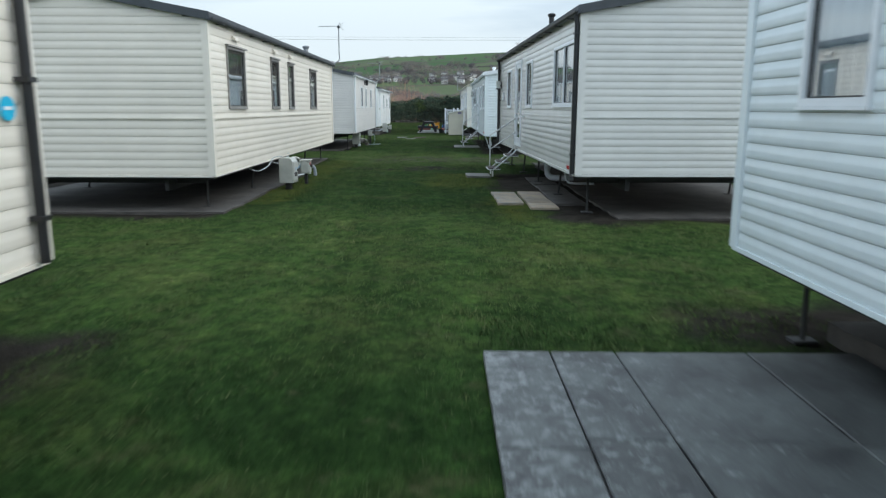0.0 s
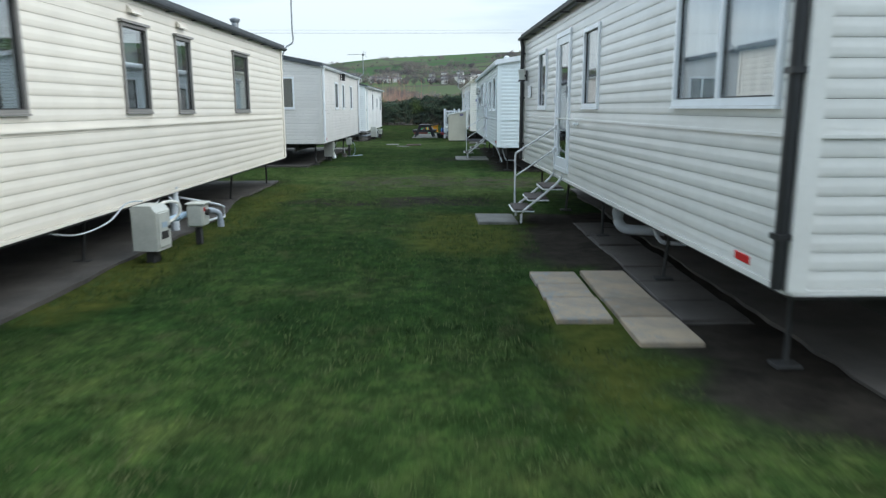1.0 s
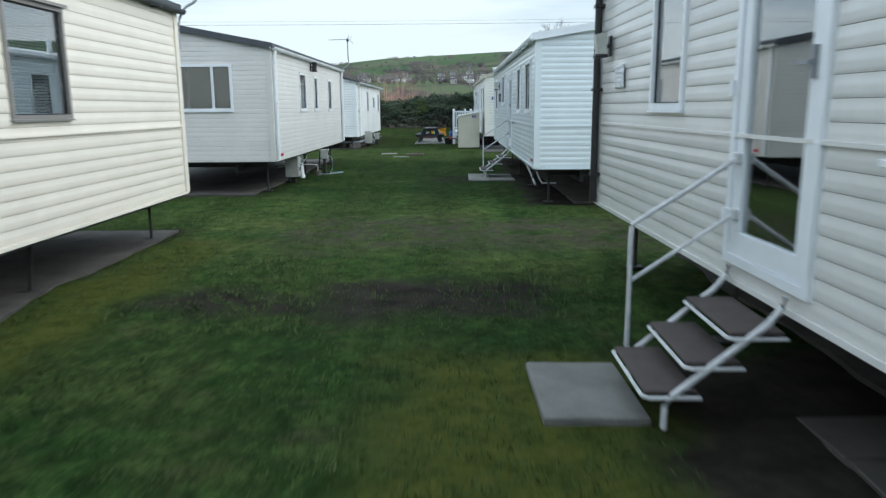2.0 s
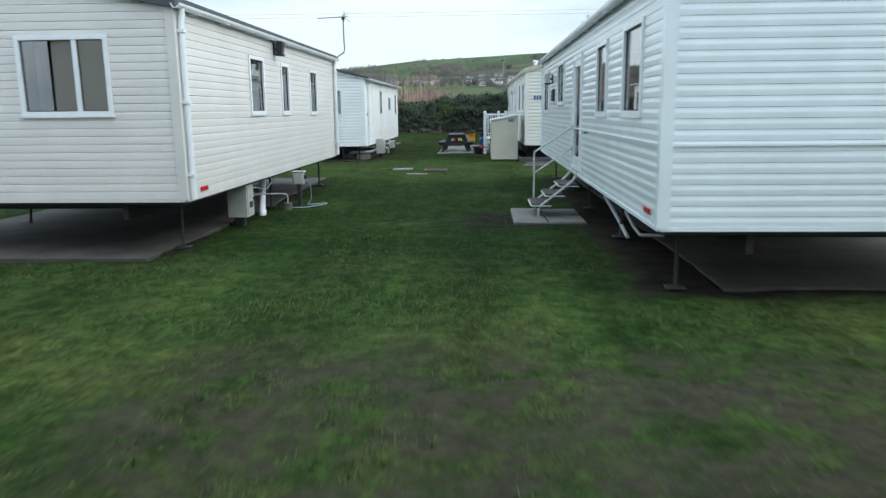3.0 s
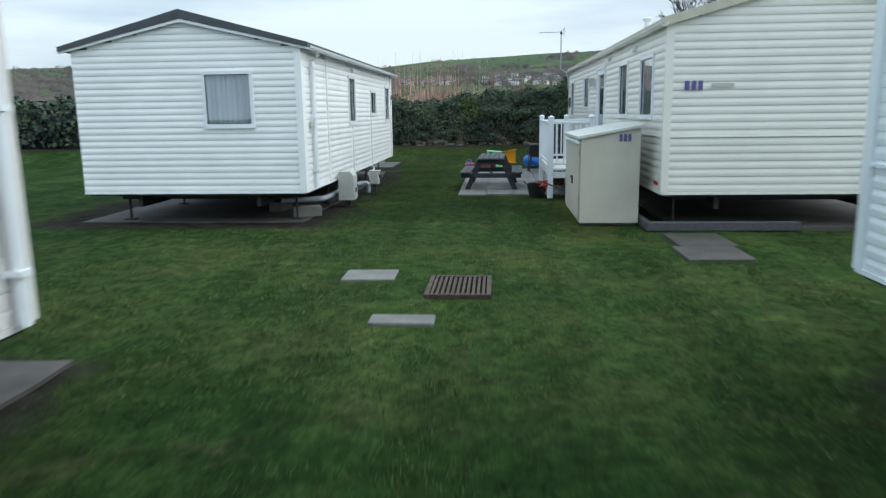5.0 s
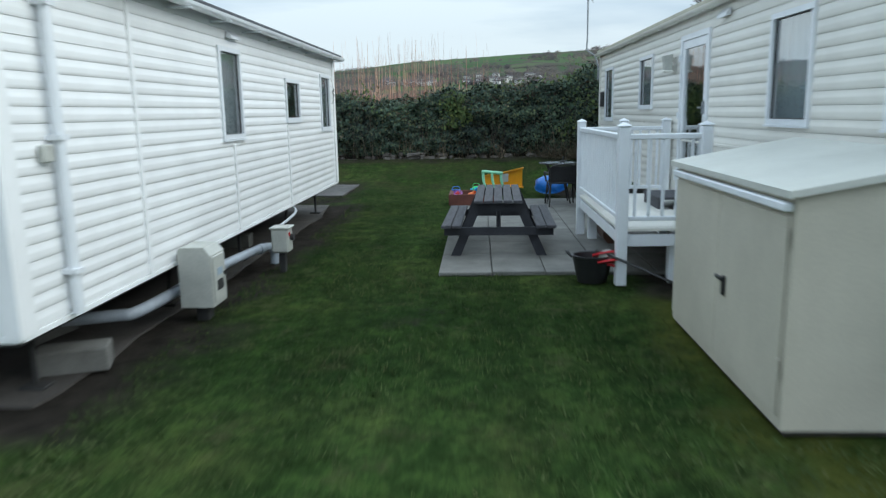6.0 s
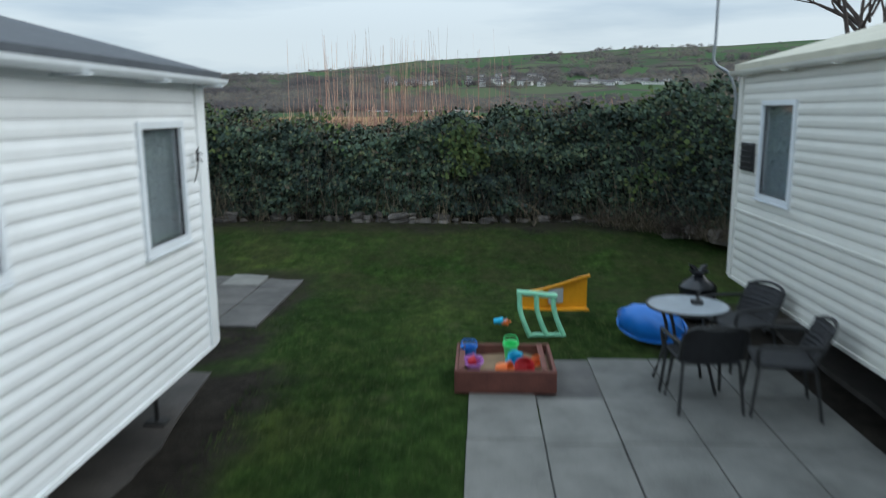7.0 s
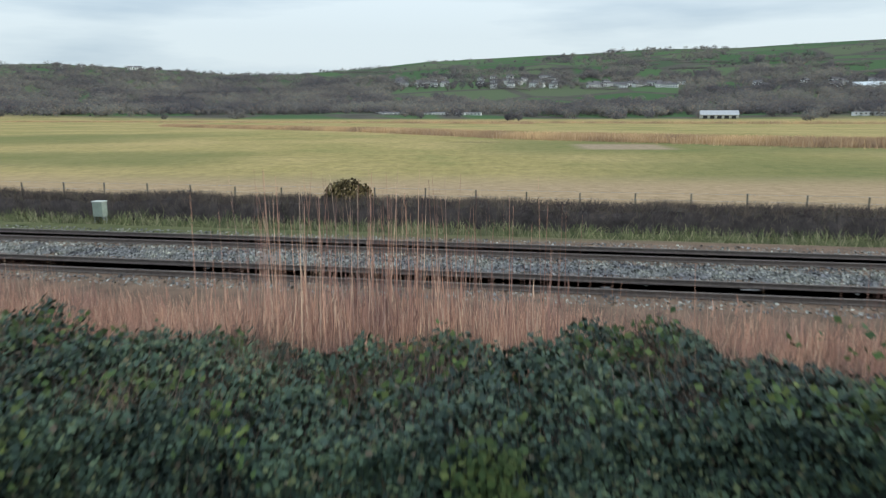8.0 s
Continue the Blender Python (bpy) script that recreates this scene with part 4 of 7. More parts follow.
def caravan_steps(label, wall, ya, yb, floor):
    """Three treads between white bars, with a handrail on the far side."""
    ob = thing("caravan_steps", label, "steps", (wall, (ya + yb) / 2, 0), group="steps up to caravan doors")
    w = (yb - ya) / 2
    for e in (-w, w):
        line = [(-0.55, e, 0.03), (-0.55, e, 0.14), (-0.52, e, 0.19), (-0.10, e, floor - 0.14), (-0.04, e, floor - 0.06), (-0.03, e, floor - 0.01)]
        part("stringer", Mesh().tube(line, 0.016, 8), WHITE_STEEL, ob)
    for k in range(3):
        x, z = -0.56 + k * 0.19, 0.19 + k * (floor - 0.25) / 3.0
        tread = part("tread", Mesh().box(x - 0.08, x + 0.17, -w + 0.02, w - 0.02, z, z + 0.022, 0.006), TREAD, ob)
        part("tread_frame", Mesh().tube([(x + 0.18, -w, z - 0.008), (x - 0.06, -w, z - 0.008), (x - 0.09, -w + 0.03, z - 0.008), (x - 0.09, w - 0.03, z - 0.008), (x - 0.06, w, z - 0.008), (x + 0.18, w, z - 0.008)], 0.01, 6), WHITE_STEEL, tread)
    part("handrail", Mesh().tube(bent([(-0.57, w, 0.16), (-0.57, w, 0.6), (-0.57, w, 0.86), (-0.53, w, 0.92), (-0.25, w, 1.1), (-0.03, w, 1.25)], 4), 0.014, 8), WHITE_STEEL, ob)
    part("lower_rail", Mesh().tube([(-0.57, w, 0.58), (-0.03, w, 0.95)], 0.011, 8), WHITE_STEEL, ob)
    for q in (1.25, 0.95):
        part("wall_bracket", Mesh().box(-0.04, 0.0, w - 0.03, w + 0.03, q - 0.03, q + 0.03, 0.005), WHITE_STEEL, ob)
    return ob


caravan_steps("white steel steps with brown treads and a handrail", 2.49, 12.74, 13.42, 0.68)
caravan_steps("white steel steps with dark treads standing on a slab", 2.19, 25.22, 25.95, 0.66)


def meter_box(label, x, y, z, rz=0.0, w=0.3, d=0.26, h=0.48):
    """A plastic meter cabinet with a sloped front, on a short post."""
    ob = thing("meter_box", label, "meter box", (x, y, 0), rz, group="meter boxes beside caravans")
    prof = [(-d / 2, z), (d / 2, z), (d / 2, z + h * 0.86), (d / 2 - 0.05, z + h), (-d / 2 + 0.02, z + h), (-d / 2, z + h * 0.95)]
    body = part("body", Mesh().prism(prof, -w / 2, w / 2), METER_BOX, ob)
    door = Mesh().box(d / 2, d / 2 + 0.014, -w / 2 + 0.025, w / 2 - 0.025, z + 0.03, z + h * 0.84, 0.006)
    leaf = part("door", door, METER_BOX, body)
    part("label_plate", Mesh().box(d / 2 + 0.014, d / 2 + 0.018, -0.05, 0.05, z + h * 0.5, z + h * 0.62), BLUE_HOSE, body)
    part("grille", Mesh().box(d / 2 + 0.014, d / 2 + 0.018, -0.07, 0.06, z + h * 0.25, z + h * 0.42), CHASSIS, body, "dark slot with printed plate")
    part("latch", Mesh().box(d / 2 + 0.014, d / 2 + 0.03, w / 2 - 0.07, w / 2 - 0.045, z + h * 0.45, z + h * 0.52, 0.003), BLACK_PLASTIC, body)
    part("post", Mesh().box(-0.05, 0.05, -0.06, 0.06, -0.02, z + 0.02, 0.01), CHASSIS, ob)
    return ob


meter_box("pale grey plastic meter cabinet on a short post", -2.0, 10.55, 0.12, -8, 0.27, 0.26, 0.45)
meter_box("pale grey plastic meter cabinet beside a concrete base", -2.46, 24.76, 0.12)
meter_box("cream plastic meter cabinet leaning beside a concrete base", -2.57, 39.4, 0.12)


def hook_up(label, x, y, z, w, h, lean=0.0):
    """A small socket box on a stake."""
    ob = thing("hook_up_box", label, "socket box", (x, y, 0), group="hook-up boxes on stakes")
    body = part("body", Mesh().box(-0.09, 0.09, -w / 2, w / 2, z, z + h, 0.018), METER_BOX, ob)
    part("cap", Mesh().box(-0.1, 0.11, -w / 2 - 0.01, w / 2 + 0.01, z + h, z + h + 0.02, 0.006), METER_BOX, body)
    part("socket", Mesh().tube([(0.09, 0, z + h * 0.62), (0.13, 0, z + h * 0.62)], 0.035, 10), CHASSIS, body)
    part("sticker", Mesh().box(0.09, 0.094, -w * 0.35, -w * 0.1, z + h * 0.7, z + h * 0.85), RED, body)
    part("stake", Mesh().box(-0.03, 0.03, -0.04, 0.04, -0.02, z + 0.01, 0.006), CHASSIS, ob)
    return ob


hook_up("white plastic hook-up box with a red sticker on a stake", -1.86, 11.52, 0.2, 0.24, 0.25)
hook_up("small white socket box on a dark stake", -2.12, 26.62, 0.36, 0.11, 0.2)
hook_up("grey hook-up box on a leaning stake", -2.4, 41.14, 0.2, 0.19, 0.25)


def pipe(name, label, category, points, r, mat, collars=(), n=12, smooth_line=True):
    line = bent(points, 6) if smooth_line else points
    ob = thing(name, label, category, points[0])
    o = Vector(points[0])
    part("tube", Mesh().tube([tuple(Vector(p) - o) for p in line], r, n), mat, ob)
    for a, b in collars:
        part("collar", Mesh().tube([tuple(Vector(a) - o), tuple(Vector(b) - o)], r * 1.18, n), mat, ob)
    return ob


pipe("soil_pipe", "white plastic soil pipe dropping from a caravan", "pipe", [(-2.42, 12.3, 0.56), (-2.42, 12.3, 0.3), (-2.42, 12.28, 0.1), (-2.42, 12.28, -0.02)], 0.055, WHITE_PIPE,
     [((-2.42, 12.3, 0.40), (-2.42, 12.3, 0.34))])
pipe("water_pipe", "pale blue plastic pipe between meter box and hook-up box", "pipe", [(-2.1, 10.8, 0.3), (-2.06, 11.1, 0.32), (-2.0, 11.45, 0.33), (-1.98, 11.7, 0.33)], 0.035, BLUE_PIPE,
     [((-2.02, 11.3, 0.325), (-2.01, 11.38, 0.327))])
pipe("soil_pipe", "grey plastic elbow behind the hook-up box", "pipe", [(-2.1, 11.95, 0.3), (-1.9, 12.0, 0.31), (-1.8, 12.05, 0.27), (-1.78, 12.07, 0.16), (-1.78, 12.07, 0.1)], 0.034, SHADE_GREY_PIPE,
     [((-1.78, 12.07, 0.16), (-1.78, 12.07, 0.1))])
pipe("gas_pipe", "thin white pipe bent down to the ground", "pipe", [(-2.6, 12.9, 0.36), (-2.15, 13.2, 0.22), (-2.1, 13.25, 0.18), (-2.1, 13.26, 0.04), (-2.14, 13.1, 0.05), (-2.2, 12.3, 0.08)], 0.016, WHITE_PIPE, n=8, smooth_line=False)
pipe("hose", "cream hose looped from meter box to the caravan", "hose", [(-2.05, 10.75, 0.5), (-1.98, 10.9, 0.55), (-1.9, 11.05, 0.52), (-1.92, 11.1, 0.4), (-2.0, 11.0, 0.32), (-2.12, 10.8, 0.3)], 0.016, IVORY, n=8)
pipe("soil_pipe", "grey plastic soil pipe with an elbow under a caravan", "pipe", [(3.0, 11.9, 0.58), (3.0, 11.9, 0.25), (3.02, 11.85, 0.15), (3.12, 11.8, 0.1), (3.5, 11.7, 0.1)], 0.06, WHITE_PIPE,
     [((3.0, 11.9, 0.32), (3.0, 11.9, 0.26))])
pipe("waste_pipe", "thin pale waste pipe under a caravan", "pipe", [(3.3, 11.5, 0.3), (3.3, 11.45, 0.2), (3.32, 11.3, 0.08), (3.4, 11.2, 0.05), (3.8, 11.1, 0.05)], 0.024, WHITE_PIPE, n=8)
pipe("soil_pipe", "white plastic soil pipe with elbows leading to the ground", "pipe", [(-2.6, 26.2, 0.62), (-2.6, 26.2, 0.36), (-2.58, 26.13, 0.27), (-2.52, 25.9, 0.14), (-2.47, 25.72, 0.06), (-2.45, 25.66, -0.03)], 0.05, UPVC,
     [((-2.6, 26.2, 0.46), (-2.6, 26.2, 0.37)), ((-2.47, 25.73, 0.06), (-2.455, 25.68, 0.0))])
pipe("waste_pipe", "thin grey waste pipe reaching a small drain pot", "pipe", [(-3.0, 25.7, 0.24), (-2.6, 26.0, 0.27), (-2.3, 26.2, 0.26), (-2.22, 26.24, 0.22), (-2.22, 26.24, 0.08)], 0.011, METER_BOX, n=8)
drain = part("drain_pot", Mesh().tube([(-2.22, 26.24, 0.0), (-2.22, 26.24, 0.11)], 0.075, 12), STONE)
tagged(drain, "small brown clay drain pot at the lawn's edge", "drain pot")
pipe("hose", "pale blue hose hanging under a caravan and over the grass", "hose", [(-2.5, 25.1, 0.45), (-2.48, 25.6, 0.33), (-2.47, 26.0, 0.36), (-2.5, 26.7, 0.52)], 0.009, BLUE_HOSE, n=6)
pipe("hose", "blue hose lying in a loop on the grass", "hose", [(-2.02, 26.62, 0.44), (-1.95, 26.66, 0.36), (-1.95, 26.7, 0.12), (-2.0, 26.7, 0.03), (-1.78, 26.85, 0.03), (-1.72, 26.7, 0.03), (-2.0, 26.3, 0.03), (-2.3, 26.25, 0.05)], 0.007, BLUE_HOSE, n=6)
pipe("cable", "thin white cable sagging from a caravan to a meter box", "cable", [(-2.5, 24.98, 0.45), (-2.42, 25.2, 0.46), (-2.4, 25.6, 0.4), (-2.6, 25.9, 0.3)], 0.008, WHITE_PIPE, n=6)
pipe("cable", "thin white cable sagging under a caravan", "cable", [(-2.45, 9.5, 0.46), (-2.4, 9.9, 0.38), (-2.35, 10.4, 0.42), (-2.3, 10.7, 0.56), (-2.15, 10.75, 0.58)], 0.008, WHITE_PIPE, n=6)
pipe("cable", "thin white cable looped between box and caravan", "cable", [(-2.42, 11.0, 0.47), (-2.38, 11.4, 0.40), (-2.42, 11.8, 0.44), (-2.45, 12.1, 0.5), (-2.1, 11.75, 0.3)], 0.008, WHITE_PIPE, n=6)
pipe("waste_pipe", "two-metre grey pipe leaning under a caravan", "pipe", [(2.45, 24.6, 0.4), (2.5, 23.9, 0.2), (2.52, 23.4, 0.06)], 0.022, WHITE_PIPE, n=8, smooth_line=False)
pipe("waste_pipe", "thin grey pipe leaning under a caravan", "pipe", [(2.6, 24.6, 0.42), (2.62, 23.6, 0.16), (2.64, 23.3, 0.1), (2.9, 23.25, 0.1)], 0.018, WHITE_PIPE, n=8, smooth_line=False)
pipe("soil_pipe", "long soil pipe in shade-toned grey along the concrete base", "pipe", [(-3.5, 38.6, 0.2), (-3.0, 38.75, 0.2), (-2.85, 38.95, 0.2), (-2.78, 40.2, 0.22), (-2.68, 41.35, 0.2), (-2.6, 41.5, 0.15), (-2.6, 41.5, 0.0)], 0.046, SHADE_GREY_PIPE,
     [((-2.79, 40.0, 0.217), (-2.785, 40.1, 0.219)), ((-2.69, 41.25, 0.2), (-2.68, 41.33, 0.2))])
pipe("waste_pipe", "thin white waste pipe from a caravan to a box", "pipe", [(-2.78, 43.0, 0.45), (-2.72, 42.95, 0.36), (-2.6, 41.6, 0.36), (-2.55, 41.4, 0.38), (-2.5, 41.2, 0.3)], 0.017, WHITE_PIPE, n=8)
pipe("hose", "thin dark hose lying over the grass to the deck", "hose", [(0.75, 40.55, 0.3), (1.0, 40.2, 0.24), (1.4, 39.8, 0.12), (2.0, 39.4, 0.06)], 0.012, CHASSIS, n=6)


def concrete_block(x, y, rz):
    ob = part("concrete_block", Mesh().box(-0.22, 0.22, -0.11, 0.11, -0.02, 0.14, 0.01).move(pose(x, y, 0.02, 0, 0, rz)), PALE_SLAB)
    return tagged(ob, "pale concrete block under a caravan's corner", "concrete block", "blocks under caravans")


for bx, by, br in ((-2.98, 38.2, 20), (-3.6, 38.9, 80), (-3.4, 42.5, 5)):
    concrete_block(bx, by, br)


# fittings on the walls
def wall_fitting(name, label, category, x, side, y, z, build):
    """side: 1 for a wall that faces -x, -1 for one that faces +x."""
    ob = thing(name, label, category, (x - side * 0.018, y, z))
    build(ob, -side)
    return ob


def lamp_parts(ob, s, mat=BLACK_PLASTIC, shade=METER_BOX):
    part("back_plate", Mesh().box(0, s * 0.02, -0.05, 0.05, -0.09, 0.09, 0.004), mat, ob)
    part("arm", Mesh().box(s * 0.02, s * 0.09, -0.02, 0.02, -0.02, 0.02, 0.003), mat, ob)
    part("shade", Mesh().prism([(s * 0.05, -0.07), (s * 0.13, -0.07), (s * 0.15, 0.1), (s * 0.05, 0.12)], -0.06, 0.06), shade, ob)
    part("cap", Mesh().box(s * 0.04, s * 0.15, -0.07, 0.07, -0.1, -0.07, 0.006), mat, ob)


def vent_parts(ob, s, w=0.15, h=0.11, mat=UPVC):
    part("frame", Mesh().box(0, s * 0.015, -w, w, -h, h, 0.004), mat, ob)
    for k in range(5):
        z = -h + h * 2 * (k + 0.5) / 5
        part("louvre", Mesh().box(s * 0.015, s * 0.03, -w + 0.015, w - 0.015, z - 0.008, z + 0.006), mat, ob)


wall_fitting("wall_lamp", "dark wall lamp under the eaves", "lamp", -2.28, -1, 26.08, 2.44, lambda o, s: lamp_parts(o, s, BLACK_PLASTIC, BLACK_PLASTIC))
wall_fitting("wall_lamp", "wall lamp with a pale shade and black base", "lamp", 2.21, 1, 29.3, 2.08, lambda o, s: lamp_parts(o, s))
wall_fitting("wall_lamp", "black-framed wall lamp near the caravan's end", "lamp", 2.4, 1, 16.3, 2.06, lambda o, s: lamp_parts(o, s, BLACK_PLASTIC, METER_BOX))
wall_fitting("wall_lamp", "cream lantern lamp beside a caravan door", "lamp", 2.085, 1, 43.05, 2.12, lambda o, s: lamp_parts(o, s, IVORY, METER_BOX))
wall_fitting("wall_vent", "dark square vent plate on a caravan wall", "vent", 2.21, 1, 29.15, 1.78, lambda o, s: vent_parts(o, s, 0.24, 0.11, CHASSIS))
wall_fitting("wall_vent", "black vent plate on a caravan wall", "vent", 2.04, 1, 48.02, 1.78, lambda o, s: vent_parts(o, s, 0.17, 0.14, BLACK_PLASTIC))
wall_fitting("wall_vent", "small pale vent near the caravan's end", "vent", 2.415, 1, 15.95, 1.78, lambda o, s: vent_parts(o, s, 0.14, 0.1))
wall_fitting("wall_vent", "small white vent under the eaves", "vent", -2.28, -1, 26.6, 2.43, lambda o, s: vent_parts(o, s, 0.04, 0.06))
for vx, vs, vy, vz in ((-2.385, -1, 8.75, 2.53), (-2.385, -1, 11.4, 2.53), (-2.385, -1, 12.8, 2.53), (-2.76, -1, 41.0, 2.37), (2.1, 1, 41.3, 2.5), (2.12, 1, 38.9, 2.48)):
    wall_fitting("roof_vent_hood", "small vent hood under the eaves of a caravan", "vent hood", vx, vs, vy, vz,
                 lambda o, s: part("hood", Mesh().prism([(0, -0.03), (s * 0.05, -0.04), (s * 0.05, -0.01), (0, 0.04)], -0.14, 0.14), CREAM if o.location.x < -2.3 and o.location.x > -2.6 else UPVC, o))
for vx, vs, vy, vz in ((2.695, 1, 7.55, 0.655), (-2.28, -1, 23.0, 0.69), (2.21, 1, 21.05, 0.70), (2.14, 1, 37.1, 0.60)):
    wall_fitting("reflector", "red reflector on a caravan's lower edge", "reflector", vx, vs, vy, vz,
                 lambda o, s: part("lens", Mesh().box(0, s * 0.012, -0.1, 0.1, -0.025, 0.025, 0.004), RED, o))
wall_fitting("wall_socket", "small white box on the caravan's corner", "socket", -2.76, -1, 37.75, 1.42, lambda o, s: part("body", Mesh().box(0, s * 0.04, -0.05, 0.05, -0.05, 0.05, 0.008), METER_BOX, o))
wall_fitting("door_catch", "small white door catch on a caravan wall", "door catch", 2.535, 1, 12.1, 1.32, lambda o, s: part("catch", Mesh().box(0, s * 0.05, -0.05, 0.05, -0.015, 0.015, 0.004), UPVC, o))
wall_fitting("door_catch", "small grey door catch on a caravan wall", "door catch", 2.21, 1, 24.6, 1.22, lambda o, s: part("catch", Mesh().box(0, s * 0.05, -0.07, 0.07, -0.015, 0.015, 0.004), GALV, o))


sprig = thing("dry_sprig", "dark dry sprig tied to a white caravan's corner", "sprig", (-2.72, 45.74, 1.94))
for k in range(14):
    a = random.Random(k + 40)
    part("twig", Mesh().tube([(0, 0, 0.02), (a.uniform(0.0, 0.04), a.uniform(-0.07, 0.07), a.uniform(-0.05, 0.09))], 0.004, 5), CHASSIS, sprig)
part("stem", Mesh().tube([(0.01, 0.0, 0.0), (0.02, -0.05, -0.09), (0.015, -0.1, -0.17)], 0.005, 5), CHASSIS, sprig)


def number_bars(x, y, z, w, h, facing_y=True):
    """A plot sign that cannot be given: plain bars of its size."""
    ob = thing("number_sign", "plain purple-blue number bars on a cream wall", "sign", (x, y, z), group="number signs")
    for k in range(3):
        a = -w / 2 + k * w / 2.9
        part("bar", Mesh().box(a, a + w * 0.24, -0.004, 0.0, -h / 2, h / 2), INK, ob)
    return ob


number_bars(2.48, 36.778, 1.86, 0.24, 0.12)
number_bars(1.73, 37.244, 1.2, 0.17, 0.1)
bars = thing("name_sign", "faint grey name bar on a cream caravan's end", "sign", (2.83, 36.778, 1.86))
part("bar", Mesh().box(-0.14, 0.14, -0.004, 0.0, -0.02, 0.025), METER_BOX, bars)


def aerial(label, x, y, z0, z1, turn, bend=True):
    """A television aerial on a pole that is clamped to the caravan's corner."""
    ob = thing("aerial", label, "aerial", (x, y, 0), group="television aerials on caravans")
    s = 1 if x > 0 else -1
    part("mast", Mesh().tube(bent([(s * 0.06, -0.02, z0 - 0.45), (s * 0.06, -0.02, z0 - 0.2), (-s * 0.0, 0.05, z0 + 0.02), (-s * 0.14, 0.1, z0 + 0.14), (-s * 0.14, 0.1, z0 + 0.4), (-s * 0.14, 0.1, z1)], 5), 0.016, 8), GALV, ob)
    m = pose(-s * 0.14, 0.1, z1 - 0.04, 0, 0, turn)
    part("boom", Mesh().tube([(-0.12, 0, 0), (0.62, 0, 0.0)], 0.008, 6).move(m), GALV, ob)
    for k in range(9):
        a = 0.02 + k * 0.07
        part("element", Mesh().tube([(a, -0.11 + k * 0.004, 0), (a, 0.11 - k * 0.004, 0)], 0.0035, 5).move(m), GALV, ob)
    part("reflector", Mesh().tube([(-0.1, -0.13, 0.1), (-0.04, 0, 0.02), (-0.1, 0.13, 0.1)], 0.006, 5).tube([(-0.1, -0.13, -0.1), (-0.04, 0, -0.02), (-0.1, 0.13, -0.1)], 0.006, 5).move(m), GALV, ob)
    part("junction", Mesh().box(-0.03, 0.03, -0.02, 0.02, -0.06, -0.01).move(m), CHASSIS, ob)
    return ob


aerial("grey television aerial on a bent mast at the caravan's corner", -2.3, 18.52, 2.7, 3.82, 165)
aerial("grey television aerial on a bent mast above a beige caravan", -2.2, 30.55, 2.62, 3.5, 160)
aerial("grey television aerial on a tall mast at the caravan's end", 1.93, 48.43, 2.6, 3.78, 172)


def flue(label, x, y, z0, z1, r, mat):
    ob = thing("flue_pipe", label, "flue", (x, y, 0), group="flue pipes on caravan roofs")
    part("pipe", Mesh().tube([(0, 0, z0), (0, 0, z1 - 0.06)], r, 12), mat, ob)
    part("cowl", Mesh().tube([(0, 0, z1 - 0.08), (0, 0, z1 - 0.05), (0, 0, z1 - 0.02), (0, 0, z1)], r, 12, taper=[r * 1.1, r * 1.5, r * 1.5, r * 0.8]), mat, ob)
    part("collar", Mesh().tube([(0, 0, z0), (0, 0, z0 + 0.08)], r * 1.5, 12), mat, ob)


flue("grey flue pipe with a cowl on a dark roof", -2.72, 16.5, 2.7, 3.06, 0.06, GALV)
flue("black flue pipe with a cowl on a dark roof", 3.15, 13.0, 2.75, 3.45, 0.055, BLACK_PLASTIC)
flue("white flue pipe on a pale roof", 2.75, 25.0, 2.55, 3.0, 0.05, UPVC)
flue("white flue pipe on a cream roof", 2.7, 41.0, 2.65, 3.2, 0.06, UPVC)


# ---- the patio's things ----
def picnic_table(label, x, y, z, rz, mat, top_z=0.63, half=0.86):
    ob = thing("picnic_table", label, "picnic table", (x, y, z), rz, group="wooden picnic tables")
    for k in range(5):
        a = -0.265 + k * 0.107
        part("top_plank", Mesh().box(a, a + 0.095, -half, half, top_z - 0.035, top_z, 0.006), mat, ob)
    for e in (-1, 1):
        for k in range(2):
            a = e * (0.46 + k * 0.112)
            part("bench_plank", Mesh().box(a - 0.052, a + 0.052, -half, half, 0.325, 0.36, 0.006), mat, ob)
        y0 = e * (half - 0.16)
        for s in (-1, 1):
            leg = [(s * 0.17, top_z - 0.035), (s * 0.27, top_z - 0.035), (s * 0.53, 0.0), (s * 0.42, 0.0)]
            part("leg", Mesh().prism(leg, y0 - 0.02, y0 + 0.02), DARK_WOOD if mat is OLD_WOOD else mat, ob)
        part("bench_bearer", Mesh().box(-0.6, 0.6, y0 - e * 0.025 - 0.02, y0 - e * 0.025 + 0.02 + 0.002, 0.235, 0.325, 0.004).move(pose(0, e * 0.045 * 1.6, 0)), DARK_WOOD if mat is OLD_WOOD else mat, ob)
        part("top_bearer", Mesh().prism([(-0.23, top_z - 0.13), (0.23, top_z - 0.13), (0.265, top_z - 0.036), (-0.265, top_z - 0.036)], y0 + e * 0.025, y0 + e * 0.07), DARK_WOOD if mat is OLD_WOOD else mat, ob)
    for e in (-1, 1):
        part("brace", Mesh().tube([(0, e * 0.08, top_z - 0.04), (0, e * (half - 0.2), 0.27)], 0.025, 6), DARK_WOOD if mat is OLD_WOOD else mat, ob)
    return ob


picnic_table("dark weathered wooden picnic table standing on paving", -0.115, 42.42, 0.025, -1.5, OLD_WOOD)
PALE_WOOD = material("pale_grey_wood", (0.30, 0.32, 0.34), 0.8, var=0.15, scale=3, fine=60, bump=0.4, stretch=(9, 1, 9))
picnic_table("pale grey weathered picnic table on old paving", -4.96, 48.84, 0.02, 91, PALE_WOOD, 0.66)


